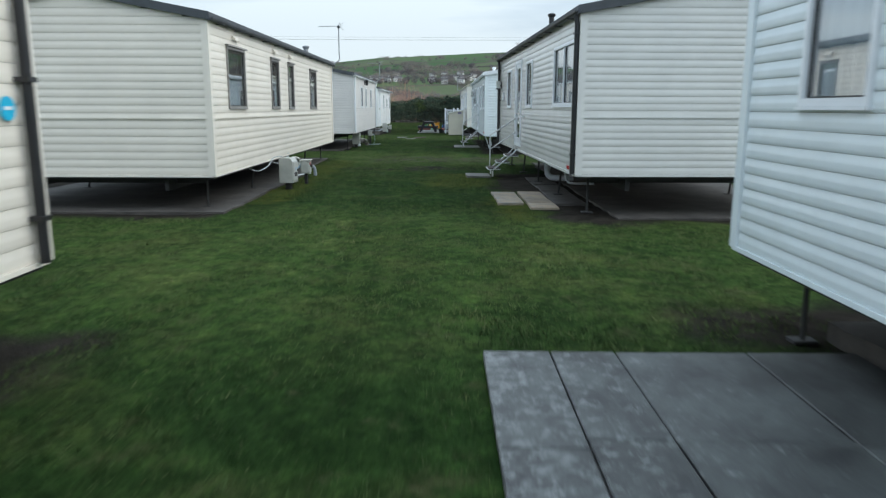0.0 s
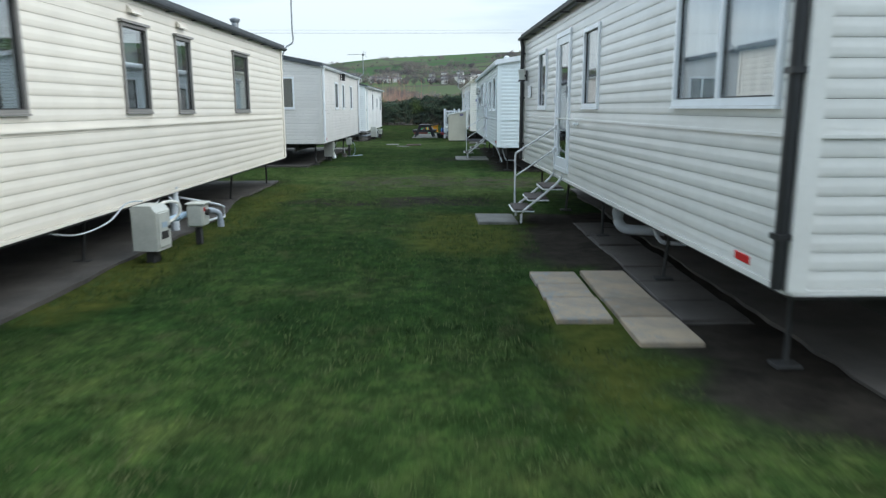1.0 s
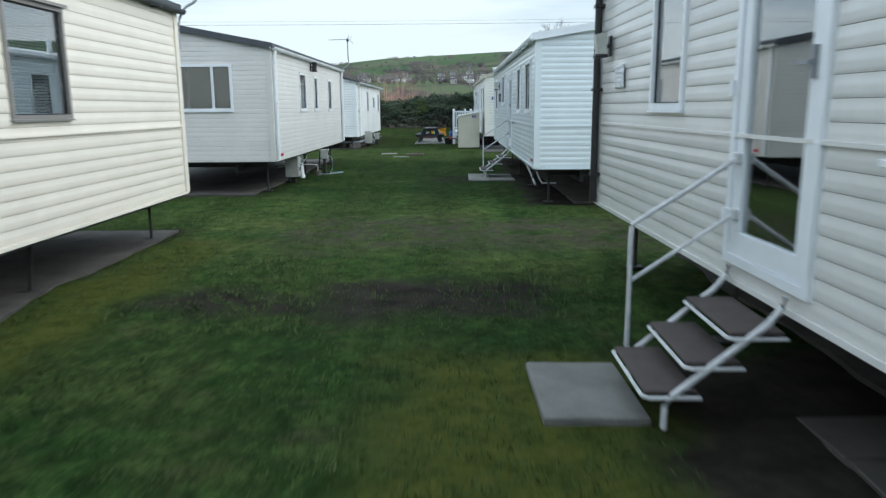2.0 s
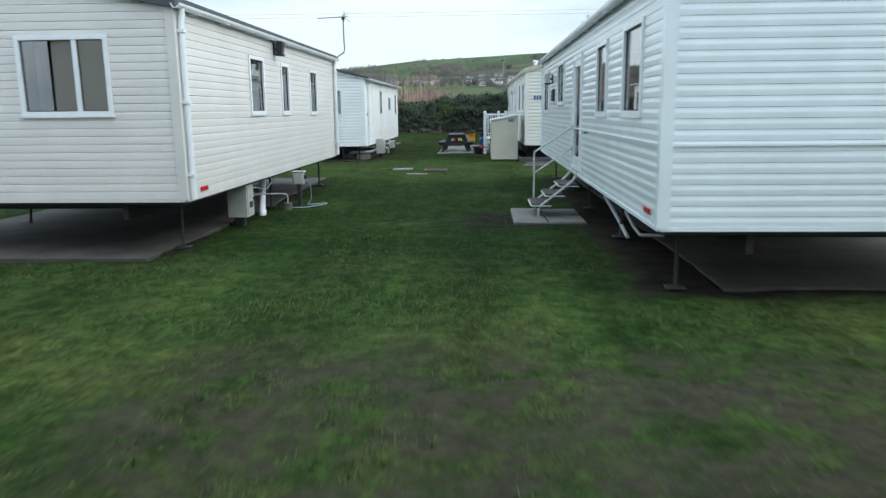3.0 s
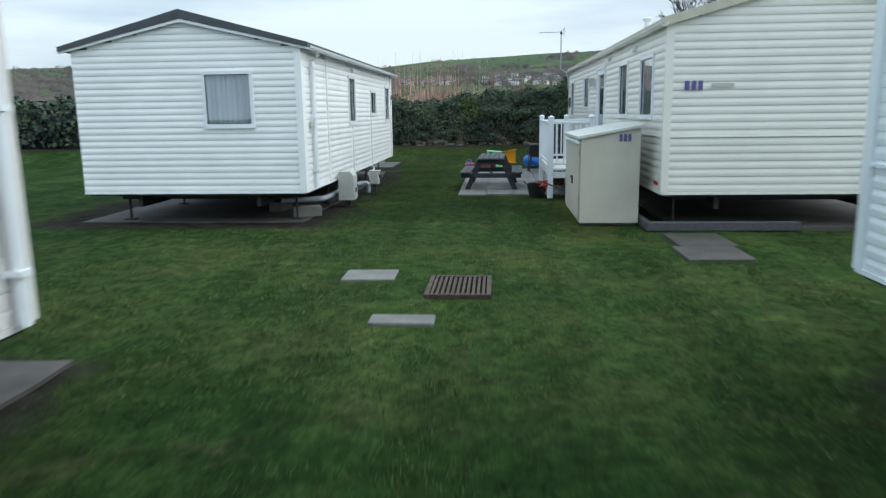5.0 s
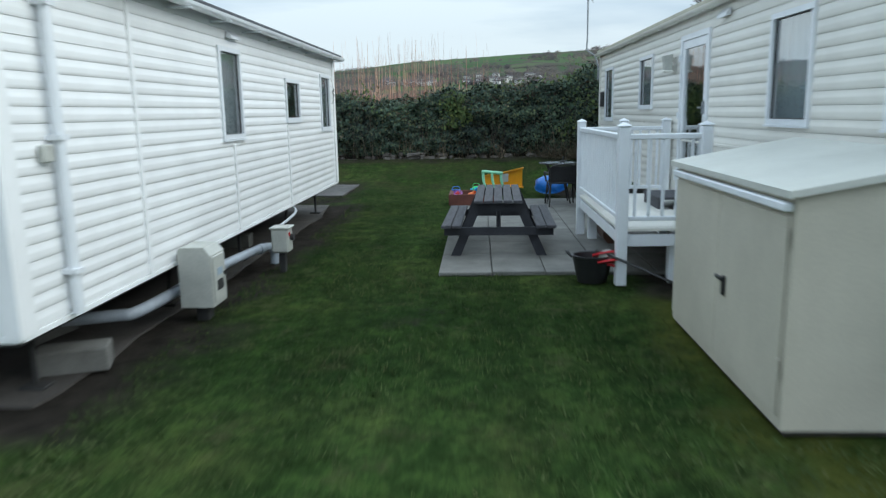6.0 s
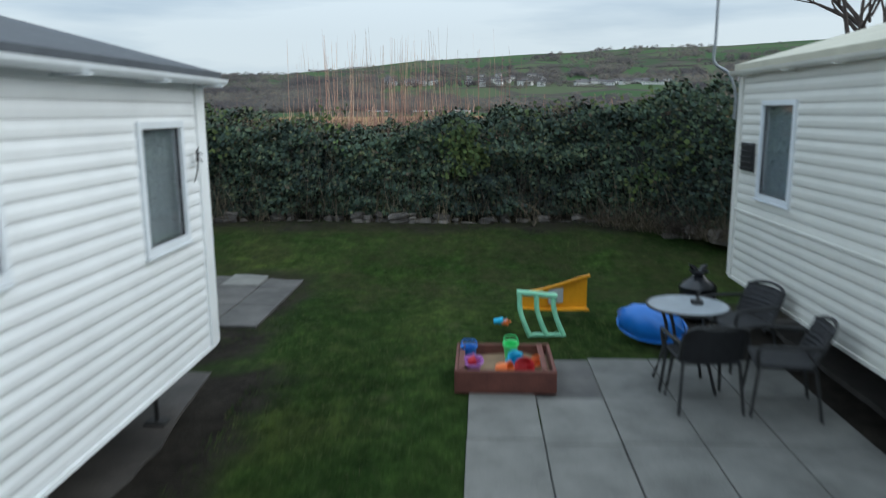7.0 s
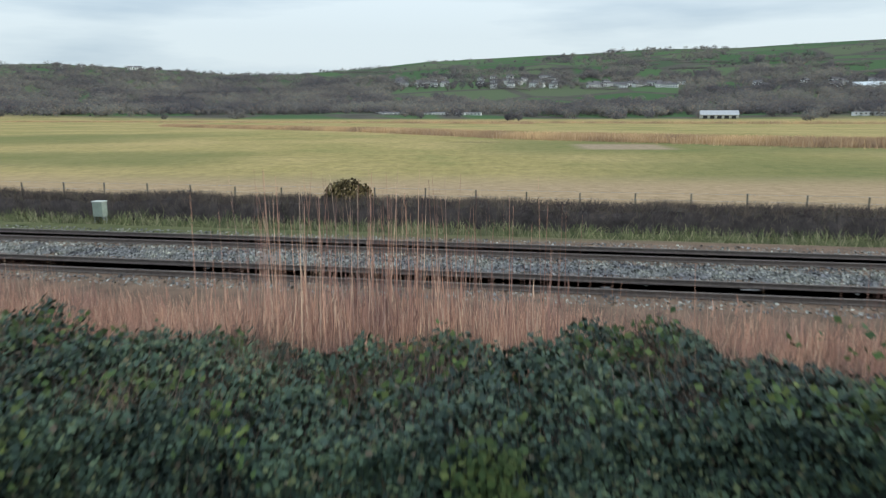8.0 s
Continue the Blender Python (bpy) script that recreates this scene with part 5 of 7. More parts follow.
def deck():
    ob = thing("deck", "white plastic deck with railings before a caravan door", "deck", (0.95, 40.4, 0))
    w, d, f = 1.16, 2.68, 0.54

    def post(x, y, h=1.44):
        p = part("post", Mesh().box(x - 0.05, x + 0.05, y - 0.05, y + 0.05, 0.0, h, 0.008), UPVC, ob)
        part("post_cap", Mesh().box(x - 0.058, x + 0.058, y - 0.058, y + 0.058, h, h + 0.02, 0.01).add([(x - 0.05, y - 0.05, h + 0.02), (x + 0.05, y - 0.05, h + 0.02), (x + 0.05, y + 0.05, h + 0.02), (x - 0.05, y + 0.05, h + 0.02), (x, y, h + 0.045)],
             [(0, 1, 4), (1, 2, 4), (2, 3, 4), (3, 0, 4)]), UPVC, p)

    for x, y in ((0, 0), (0, d), (w * 0.62, 0), (w * 0.9, d), (w * 0.45, d)):
        post(x, y)
    for k in range(9):
        a = 0.02 + k * (d - 0.04) / 9
        part("floor_board", Mesh().box(0.0, w, a, a + (d - 0.04) / 9 - 0.006, f - 0.03, f, 0.003), IVORY, ob)

    def railing(p, q, count):
        (x0, y0), (x1, y1) = p, q
        dx, dy = x1 - x0, y1 - y0
        ln = math.hypot(dx, dy)
        m = pose(x0, y0, 0, 0, 0, math.degrees(math.atan2(dy, dx)))
        part("top_rail", Mesh().box(0.05, ln - 0.05, -0.03, 0.03, 1.33, 1.38, 0.008).move(m), UPVC, ob)
        part("bottom_rail", Mesh().box(0.05, ln - 0.05, -0.025, 0.025, 0.60, 0.64, 0.006).move(m), UPVC, ob)
        for k in range(count):
            a = 0.05 + (ln - 0.1) * (k + 0.5) / count
            part("baluster", Mesh().box(a - 0.0135, a + 0.0135, -0.0135, 0.0135, 0.64, 1.33, 0.003).move(m), UPVC, ob)
        part("skirt_board", Mesh().box(0.05, ln - 0.05, -0.02, 0.012, 0.365, 0.475, 0.004).move(m), UPVC, ob)
        part("edge_board", Mesh().box(0.05, ln - 0.05, -0.028, 0.02, 0.505, 0.535, 0.004).move(m), IVORY, ob)

    railing((0, 0), (0, d), 20)
    railing((0, 0), (w * 0.62, 0), 5)
    railing((0, d), (w * 0.45, d), 4)
    railing((w * 0.45, d), (w * 0.9, d), 4)
    for x, y in ((0.5, 0.1), (0.5, d - 0.1), (0.1, d - 0.35)):
        part("support", Mesh().box(x - 0.05, x + 0.05, y - 0.05, y + 0.05, 0, f - 0.03, 0.004), UPVC, ob)


deck()
step = thing("door_step", "low wooden step below the deck door", "step", (1.75, 41.9, 0.54))
part("tread", Mesh().box(-0.2, 0.2, -0.35, 0.35, 0.1, 0.13, 0.006), OLD_WOOD, step)
for sx in (-0.17, 0.17):
    part("riser", Mesh().box(sx - 0.02, sx + 0.02, -0.33, 0.33, 0.0, 0.1), OLD_WOOD, step)
bottle = thing("gas_bottle", "red-brown gas bottle lying under the deck", "gas bottle", (1.25, 42.6, 0.12))
part("body", Mesh().tube(bent([(0, -0.25, 0.02), (0, -0.2, 0.02), (0, 0.2, 0.02), (0, 0.25, 0.02)], 3), 0.13, 14), EARTHENWARE, bottle)
part("valve", Mesh().tube([(0, -0.3, 0.02), (0, -0.25, 0.02)], 0.035, 8), RUSTY, bottle)


def storage_box():
    ob = thing("storage_box", "cream metal storage box with a sloped lid", "storage box", (1.13, 37.25, 0.0))
    w, d, zl, zr = 0.8, 2.0, 1.19, 1.33
    part("body", Mesh().add([(0, 0, 0.03), (w, 0, 0.03), (w, d, 0.03), (0, d, 0.03), (0, 0, zl), (w, 0, zr), (w, d, zr), (0, d, zl)],
                            [(0, 1, 2, 3), (4, 5, 6, 7), (0, 1, 5, 4), (1, 2, 6, 5), (2, 3, 7, 6), (3, 0, 4, 7)]), SHED, ob)
    part("lid", Mesh().prism([(-0.05, zl - 0.005), (w + 0.03, zr + 0.01), (w + 0.03, zr + 0.045), (-0.05, zl + 0.03)], -0.04, d + 0.04), SHED_TOP, ob)
    doors = [part("door", Mesh().box(-0.014, -0.002, a + 0.02, a + d / 2 - 0.02, 0.09, zl - 0.1, 0.005), SHED, ob) for a in (0.03, d / 2)]
    part("door_head", Mesh().box(-0.05, -0.003, 0.02, d - 0.02, zl - 0.075, zl - 0.03, 0.008), UPVC, ob)
    part("handle", Mesh().box(-0.035, -0.014, d / 2 - 0.16, d / 2 - 0.13, 0.5, 0.62, 0.005).box(-0.05, -0.035, d / 2 - 0.16, d / 2 - 0.06, 0.59, 0.615, 0.004), BLACK_PLASTIC, doors[0])
    for z in (0.3, 0.95):
        part("hinge", Mesh().box(-0.025, -0.014, 0.03, 0.06, z, z + 0.09, 0.003), SHED, doors[0])
    part("plinth", Mesh().box(0.02, w - 0.02, 0.02, d - 0.02, 0.0, 0.03), CONCRETE, ob)


storage_box()

tub = thing("rubber_tub", "black rubber tub holding a red reel", "tub", (0.72, 40.56, 0.0))
m = Mesh()
ringpts = []
for rad, z in ((0.135, 0.0), (0.16, 0.1), (0.19, 0.24), (0.205, 0.25), (0.205, 0.262), (0.18, 0.258), (0.15, 0.1), (0.12, 0.02)):
    ringpts.append([(rad * math.cos(a * math.pi / 10), 0.9 * rad * math.sin(a * math.pi / 10), z) for a in range(20)])
m.add([p for ring in ringpts for p in ring], [(r * 20 + i, r * 20 + (i + 1) % 20, r * 20 + 20 + (i + 1) % 20, r * 20 + 20 + i) for r in range(7) for i in range(20)] + [tuple(range(19, -1, -1)), tuple(range(140, 160))])
m.smooth = True
part("body", m, BLACK_PLASTIC, tub)
for s in (-1, 1):
    part("handle", Mesh().tube(bent([(s * 0.2, -0.06, 0.25), (s * 0.24, -0.04, 0.29), (s * 0.24, 0.04, 0.29), (s * 0.2, 0.06, 0.25)], 4), 0.012, 6), BLACK_PLASTIC, tub)
reel = thing("cable_reel", "red plastic cable reel lying in a tub", "reel", (0.82, 40.53, 0.16), 20)
part("flange", Mesh().tube([(0, -0.055, 0.09), (0, -0.04, 0.1)], 0.12, 18).move(pose(0, 0, 0, 35, 0, 0)), TOY_RED, reel)
part("flange", Mesh().tube([(0, 0.04, 0.1), (0, 0.055, 0.11)], 0.12, 18).move(pose(0, 0, 0, 35, 0, 0)), TOY_RED, reel)
part("drum", Mesh().tube([(0, -0.04, 0.1), (0, 0.04, 0.1)], 0.075, 14).move(pose(0, 0, 0, 35, 0, 0)), METER_BOX, reel)
part("handle", Mesh().tube([(-0.02, -0.1, 0.03), (0.06, -0.16, 0.02), (0.16, -0.1, 0.0)], 0.014, 6), TOY_RED, reel)


def garden_chair(label, x, y, rz):
    ob = thing("garden_chair", label, "chair", (x, y, 0.03), rz, group="black chairs round the patio table")
    part("seat", Mesh().box(-0.22, 0.22, -0.2, 0.22, 0.37, 0.40, 0.012), RATTAN, ob)
    back = Mesh()
    bow = lambda a, z: -0.21 - 0.34 * (z - 0.4) + 0.05 * (abs(a) / 0.22) ** 2 + 0.003 * math.sin(z * 180)
    for d in (0.0, -0.016):
        back.v += [(-0.22 + 0.44 * i / 6, bow(-0.22 + 0.44 * i / 6, 0.40 + 0.27 * k / 14) + d, 0.40 + 0.27 * k / 14) for k in range(15) for i in range(7)]
    back.f = [(o + k * 7 + i, o + k * 7 + i + 1, o + k * 7 + 8 + i, o + k * 7 + 7 + i) for o in (0, 105) for k in range(14) for i in range(6)]
    rim = [*range(7), *[7 * k + 6 for k in range(1, 15)], *range(103, 97, -1), *[7 * k for k in range(13, 0, -1)]]
    back.f += [(rim[i], rim[(i + 1) % len(rim)], rim[(i + 1) % len(rim)] + 105, rim[i] + 105) for i in range(len(rim))]
    part("backrest", back, RATTAN, ob)
    part("back_frame", Mesh().tube(bent([(-0.23, -0.16, 0.4), (-0.235, -0.24, 0.59), (-0.19, -0.29, 0.67), (0, -0.33, 0.70), (0.19, -0.29, 0.67), (0.235, -0.24, 0.59), (0.23, -0.16, 0.4)], 4), 0.014, 7), CHASSIS, ob)
    for s in (-1, 1):
        part("armrest", Mesh().tube(bent([(s * 0.235, -0.22, 0.55), (s * 0.27, 0.0, 0.55), (s * 0.26, 0.18, 0.54), (s * 0.245, 0.21, 0.48), (s * 0.23, 0.2, 0.38)], 4), 0.016, 7), CHASSIS, ob)
        for e in (-1, 1):
            part("leg", Mesh().tube([(s * 0.21, e * 0.19, 0.38), (s * 0.24, e * 0.24 - 0.01, 0.0)], 0.013, 7), CHASSIS, ob)
    return ob


first = garden_chair("black woven garden chair at a round table", 1.03, 45.93, 3)
for cx, cy, cr in ((1.6, 45.86, 78), (1.62, 46.86, 108)):
    copy_thing(first, pose(cx, cy, 0.03, 0, 0, cr))
round_table = thing("patio_table", "round patio table with a pale glass top", "table", (1.0, 46.27, 0.03))
part("top", Mesh().tube([(0, 0, 0.672), (0, 0, 0.685)], 0.315, 32), TABLE_GLASS, round_table)
part("rim", Mesh().tube([(0.317 * math.cos(k * math.pi / 16), 0.317 * math.sin(k * math.pi / 16), 0.678) for k in range(33)], 0.011, 7), CHASSIS, round_table)
for k in range(4):
    a = math.pi / 4 + k * math.pi / 2
    part("leg", Mesh().tube(bent([(0.26 * math.cos(a), 0.26 * math.sin(a), 0.67), (0.17 * math.cos(a), 0.17 * math.sin(a), 0.4), (0.28 * math.cos(a), 0.28 * math.sin(a), 0.0)], 4), 0.014, 7), CHASSIS, round_table)
jar = thing("ashtray", "small dark ashtray on the glass tabletop", "ashtray", (1.08, 46.3, 0.716))
part("bowl", Mesh().tube([(0, 0, 0), (0, 0, 0.03)], 0.05, 12), CHASSIS, jar)
part("stub", Mesh().tube([(0, 0, 0.03), (0.02, 0.01, 0.11)], 0.012, 6), CHASSIS, jar)

bag = thing("rubbish_bag", "full black rubbish bag standing on the lawn", "rubbish bag", (1.7, 48.32, 0.02))
m = Mesh()
rings = 12
for k in range(rings + 1):
    t = k / rings
    rad = 0.2 * (1 - 0.25 * (1 - t) ** 3) if t < 0.7 else 0.2 - 0.16 * ((t - 0.7) / 0.2 if t < 0.9 else 1) + (0.07 * (t - 0.9) / 0.1 if t > 0.9 else 0)
    m.v += [((rad + 0.02 * noise.noise((4 * math.cos(i * 0.314), 4 * math.sin(i * 0.314), 9 * t))) * math.cos(i * math.pi / 10), (rad + 0.02 * noise.noise((4 * math.sin(i * 0.314), 5 * t, 2))) * math.sin(i * math.pi / 10), 0.52 * t) for i in range(20)]
m.f = [(r * 20 + i, r * 20 + (i + 1) % 20, r * 20 + 20 + (i + 1) % 20, r * 20 + 20 + i) for r in range(rings) for i in range(20)] + [tuple(range(19, -1, -1)), tuple(range(rings * 20, rings * 20 + 20))]
m.smooth = True
part("sack", m, BLACK_BAG, bag)
for k in range(2):
    part("tied_end", Mesh().tube([(0, 0, 0.49), (0.06 - 0.12 * k, 0.03, 0.55), (0.1 - 0.2 * k, 0.02, 0.58)], 0.02, 6, taper=[0.02, 0.03, 0.008]), BLACK_BAG, bag)

# toys
slide = thing("toy_slide", "yellow plastic toy slide lying on its side", "toy slide", (0.13, 48.26, 0.06), 24)
m = Mesh()
cols = 16
sect = [(0.06, 0.0), (0.0, 0.02), (0.0, 0.40), (0.06, 0.43), (0.075, 0.43), (0.075, 0.40), (0.018, 0.385), (0.018, 0.03), (0.075, 0.02), (0.075, 0.0)]
for k in range(cols + 1):
    t = k / cols
    x = -0.43 + 0.86 * t
    dip = 0.10 * math.sin(math.pi * t) * (1 - t) - 0.02 * t
    m.v += [(x, -dip - d, z * (0.42 + 0.55 * t) + 0.12 * (1 - t)) for d, z in sect]
q = len(sect)
m.f = [(k * q + i, k * q + (i + 1) % q, k * q + q + (i + 1) % q, k * q + q + i) for k in range(cols) for i in range(q)] + [tuple(range(q)), tuple(range(cols * q + q - 1, cols * q - 1, -1))]
part("chute", m, YELLOW, slide)
part("label_patch", Mesh().box(-0.12, 0.06, -0.062, -0.055, 0.15, 0.31).move(pose(0, -0.05, 0)), METER_BOX, slide)
ladder = thing("toy_ladder", "mint green plastic toy ladder leaning on a slide", "toy ladder", (-0.1, 47.6, 0.03), 4)
part("top_bar", Mesh().tube(bent([(-0.2, 0, 0.44), (0, 0.0, 0.42), (0.2, -0.02, 0.40)], 4), 0.03, 8), MINT, ladder)
for k in range(3):
    a = -0.17 + k * 0.17
    part("upright", Mesh().tube(bent([(a, 0, 0.43), (a + 0.0, -0.02, 0.28), (a + 0.04, -0.05, 0.14), (a + 0.10, -0.06, 0.0)], 4), 0.026, 8), MINT, ladder)
part("foot_bar", Mesh().tube([(-0.08, -0.06, 0.015), (0.28, -0.06, 0.015)], 0.02, 8), MINT, ladder)
boat = thing("toy_shell", "blue ribbed plastic shell basin tipped on its edge", "toy basin", (1.0, 47.44, 0.02), -52)
m = Mesh()
for k in range(9):
    t = k / 8
    for i in range(25):
        a = 2 * math.pi * i / 24
        rad = (0.3 + 0.018 * math.cos(8 * a)) * math.sqrt(1 - t * t * 0.9)
        m.v.append((rad * 1.3 * math.cos(a), rad * 0.62 * math.sin(a), 0.2 * t))
m.f = [(k * 25 + i, k * 25 + i + 1, k * 25 + 26 + i, k * 25 + 25 + i) for k in range(8) for i in range(24)] + [tuple(range(200, 224))]
m.smooth = True
m.move(pose(0, 0, 0.17, 38, 0, 0))
part("shell", m, BLUE, boat)
part("rim", Mesh().tube([(0.40 * math.cos(k * math.pi / 12), 0.195 * math.sin(k * math.pi / 12), 0.0) for k in range(25)], 0.014, 6).move(pose(0, 0, 0.17, 38, 0, 0)), BLUE, boat)

pit = thing("sandpit", "red-brown wooden sandpit with scattered plastic toys", "sandpit", (-0.87, 46.06, 0.02))
for args in ((0, 0.82, 0, 0.03), (0, 0.82, 0.68, 0.71), (0, 0.03, 0.03, 0.68), (0.79, 0.82, 0.03, 0.68)):
    part("side_board", Mesh().box(*args, 0.0, 0.19, 0.006), BROWN_WOOD, pit)
for sx in (0.03, 0.70):
    part("seat", Mesh().box(sx, sx + 0.05, 0.03, 0.68, 0.19, 0.2, 0.004), BROWN_WOOD, pit)
sand = Mesh()
for j in range(13):
    for i in range(13):
        sand.v.append((0.03 + 0.76 * i / 12, 0.03 + 0.65 * j / 12, 0.10 + 0.025 * noise.noise((i * 0.6, j * 0.6, 1))))
sand.f = [(j * 13 + i, j * 13 + i + 1, j * 13 + 14 + i, j * 13 + 13 + i) for j in range(12) for i in range(12)]
sand.smooth = True
part("sand", sand, SAND, pit)


def toy_bucket(label, x, y, z, r, h, mat, tilt=0, rz=0):
    ob = thing("toy_bucket", label, "toy", (x, y, z), group="toys in the sandpit")
    m = Mesh()
    prof = ((0.7, 0.0), (0.85, 0.5), (1.0, 1.0), (1.12, 1.0), (1.12, 1.08), (0.92, 1.06), (0.62, 0.1))
    for a, b in prof:
        m.v += [(r * a * math.cos(i * math.pi / 7), r * a * math.sin(i * math.pi / 7), h * b) for i in range(14)]
    m.f = [(k * 14 + i, k * 14 + (i + 1) % 14, k * 14 + 14 + (i + 1) % 14, k * 14 + 14 + i) for k in range(6) for i in range(14)] + [tuple(range(13, -1, -1)), tuple(range(84, 98))]
    m.smooth = True
    part("pail", m.move(pose(0, 0, r * abs(math.sin(radians(tilt))), tilt, 0, rz)), mat, ob)
    part("grip", Mesh().tube(bent([(-r, 0, h), (-r * 0.7, r * 0.3, h * 1.5), (r * 0.7, r * 0.3, h * 1.5), (r, 0, h)], 4), 0.006, 5).move(pose(0, 0, r * abs(math.sin(radians(tilt))), tilt, 0, rz)), mat, ob)


toy_bucket("dark blue toy bucket in a sandpit", -0.76, 46.6, 0.12, 0.07, 0.11, BLUE)
toy_bucket("cyan toy watering can in a sandpit", -0.42, 46.34, 0.12, 0.065, 0.12, TOY_CYAN, 50, 30)
toy_bucket("light green toy bucket in a sandpit", -0.40, 46.58, 0.12, 0.065, 0.14, TOY_GREEN, 10)
toy_bucket("orange toy bucket upside down in a sandpit", -0.52, 46.2, 0.12, 0.06, 0.11, TOY_ORANGE, 80, 60)
toy_bucket("purple toy tub in a sandpit", -0.72, 46.32, 0.12, 0.08, 0.07, TOY_PURPLE, 12)
toy_bucket("red toy tub in a sandpit", -0.33, 46.2, 0.12, 0.08, 0.07, TOY_RED, 75, 20)
toy_bucket("red toy beaker lying in a sandpit", -0.8, 46.38, 0.12, 0.05, 0.09, TOY_RED, 80, 100)
toy_bucket("small orange toy cup lying in a sandpit", -0.2, 46.45, 0.12, 0.045, 0.07, TOY_ORANGE, 70, 10)
toy_bucket("small cyan and orange toy on the grass", -0.52, 47.85, 0.05, 0.04, 0.09, TOY_CYAN, 85, 80)
toy_bucket("small orange toy cup on the grass", -0.44, 47.82, 0.05, 0.035, 0.06, TOY_ORANGE, 85, 80)
sticker = thing("round_sticker", "round pale blue sticker on a cream caravan wall", "sticker", (-1.575, 1.34, 1.475))
part("disc", Mesh().tube([(0, 0, 0), (0.004, 0, 0)], 0.07, 20), TOY_CYAN, sticker)
part("bar", Mesh().box(0.004, 0.007, -0.04, 0.04, -0.008, 0.012), UPVC, sticker)


# ---- hedge, railway and distance ----
rng = np.random.default_rng(5)


def mass(name, verts, faces, mat, parent=None, label="", category="", kind="stuff", soft=None):
    """One object of very many small pieces; faces all have the same number of corners."""
    verts, faces = np.asarray(verts, np.float32), np.asarray(faces, np.int32)
    me = bpy.data.meshes.new(name)
    me.vertices.add(len(verts))
    me.vertices.foreach_set("co", verts.ravel())
    me.loops.add(faces.size)
    me.loops.foreach_set("vertex_index", faces.ravel())
    me.polygons.add(len(faces))
    me.polygons.foreach_set("loop_start", np.arange(0, faces.size, faces.shape[1], dtype=np.int32))
    me.update(calc_edges=True)
    if soft is not None:
        # small pieces are lit as the mass that they make up
        lit = np.broadcast_to(np.asarray(soft, float), (len(verts), 3))
        lit = lit / np.linalg.norm(lit, axis=1, keepdims=True)
        me.normals_split_custom_set_from_vertices(lit.tolist())
    me.materials.append(mat)
    ob = new(name, me)
    if parent is not None:
        ob.parent = parent
    return tagged(ob, label, category, kind=kind)


def island_material(name, stops, rough=0.6, spec=0.3, broad=None):
    """Small pieces whose colour differs from one to the next."""
    m = bpy.data.materials.new(name)
    m.use_nodes = True
    n, l = m.node_tree.nodes, m.node_tree.links
    b = n["Principled BSDF"]
    b.inputs["Roughness"].default_value, b.inputs["Specular IOR Level"].default_value = rough, spec
    geo, r = n.new("ShaderNodeNewGeometry"), n.new("ShaderNodeValToRGB")
    while len(r.color_ramp.elements) < len(stops):
        r.color_ramp.elements.new(0.5)
    for e, (p, c) in zip(r.color_ramp.elements, stops):
        e.position, e.color = p, (*c, 1)
    l.new(geo.outputs["Random Per Island"], r.inputs["Fac"])
    tex, mul, rr = n.new("ShaderNodeTexNoise"), n.new("ShaderNodeMixRGB"), n.new("ShaderNodeValToRGB")
    tex.inputs["Scale"].default_value, tex.inputs["Detail"].default_value = broad or 1.2, 4.0
    l.new(geo.outputs["Position"], tex.inputs["Vector"])
    rr.color_ramp.elements[0].position, rr.color_ramp.elements[0].color = 0.35, (0.55, 0.55, 0.6, 1)
    rr.color_ramp.elements[1].position, rr.color_ramp.elements[1].color = 0.65, (1.15, 1.15, 1.0, 1)
    l.new(tex.outputs["Fac"], rr.inputs["Fac"])
    mul.blend_type, mul.inputs[0].default_value = "MULTIPLY", 1.0
    l.new(r.outputs["Color"], mul.inputs[1])
    l.new(rr.outputs["Color"], mul.inputs[2])
    l.new(mul.outputs["Color"], b.inputs["Base Color"])
    return m


def leaves(points, normals, size, jitter=0.8):
    """Folded leaf shapes at the points."""
    n = len(points)
    nor = normals + jitter * rng.normal(size=(n, 3))
    nor /= np.linalg.norm(nor, axis=1, keepdims=True) + 1e-9
    ref = rng.normal(size=(n, 3))
    a = np.cross(nor, ref)
    a /= np.linalg.norm(a, axis=1, keepdims=True) + 1e-9
    nor *= np.where((nor * normals).sum(1) < 0, -1.0, 1.0)[:, None]
    b = np.cross(nor, a)
    s = (size * rng.uniform(0.6, 1.3, n))[:, None]
    tip, foot = points + a * s * 0.55, points - a * s * 0.5
    left, right = points + b * s * 0.4 + nor * s * 0.1, points - b * s * 0.4 + nor * s * 0.1
    verts = np.stack([tip, left, foot, right], 1).reshape(-1, 3)
    k = np.arange(n)[:, None] * 4
    faces = np.concatenate([k + [0, 1, 2], k + [0, 2, 3]], 0)
    return verts, faces


def lit_as(normals, each=4, rough=0.3):
    """The directions by which pieces of a mass are lit: those of the mass, a little uneven."""
    n = normals / np.linalg.norm(normals, axis=1, keepdims=True) + rough * rng.normal(size=normals.shape)
    return np.repeat(n, each, axis=0)


def lumps(x, y, f, seed):
    return np.array([noise.noise((a * f, b * f, seed)) for a, b in zip(x, y)])


def hedge_front(x):
    return 52.75 - 1.7 * smooth(0.8, 3.6, x) + 0.8 * smooth(3.6, 8, x) + 0.12 * np.sin(x * 1.3)


def hedge_top(x):
    return 1.99 + 0.45 * smooth(0.5, 2.3, x) + 0.06 * smooth(-3.5, -6.5, x) + 0.1 * np.sin(x * 0.9 + 1) + 0.07 * np.sin(x * 2.7) + 0.05 * np.sin(x * 5.1 + 2) - 0.17 * np.exp(-((x + 2.6) / 0.75) ** 2)


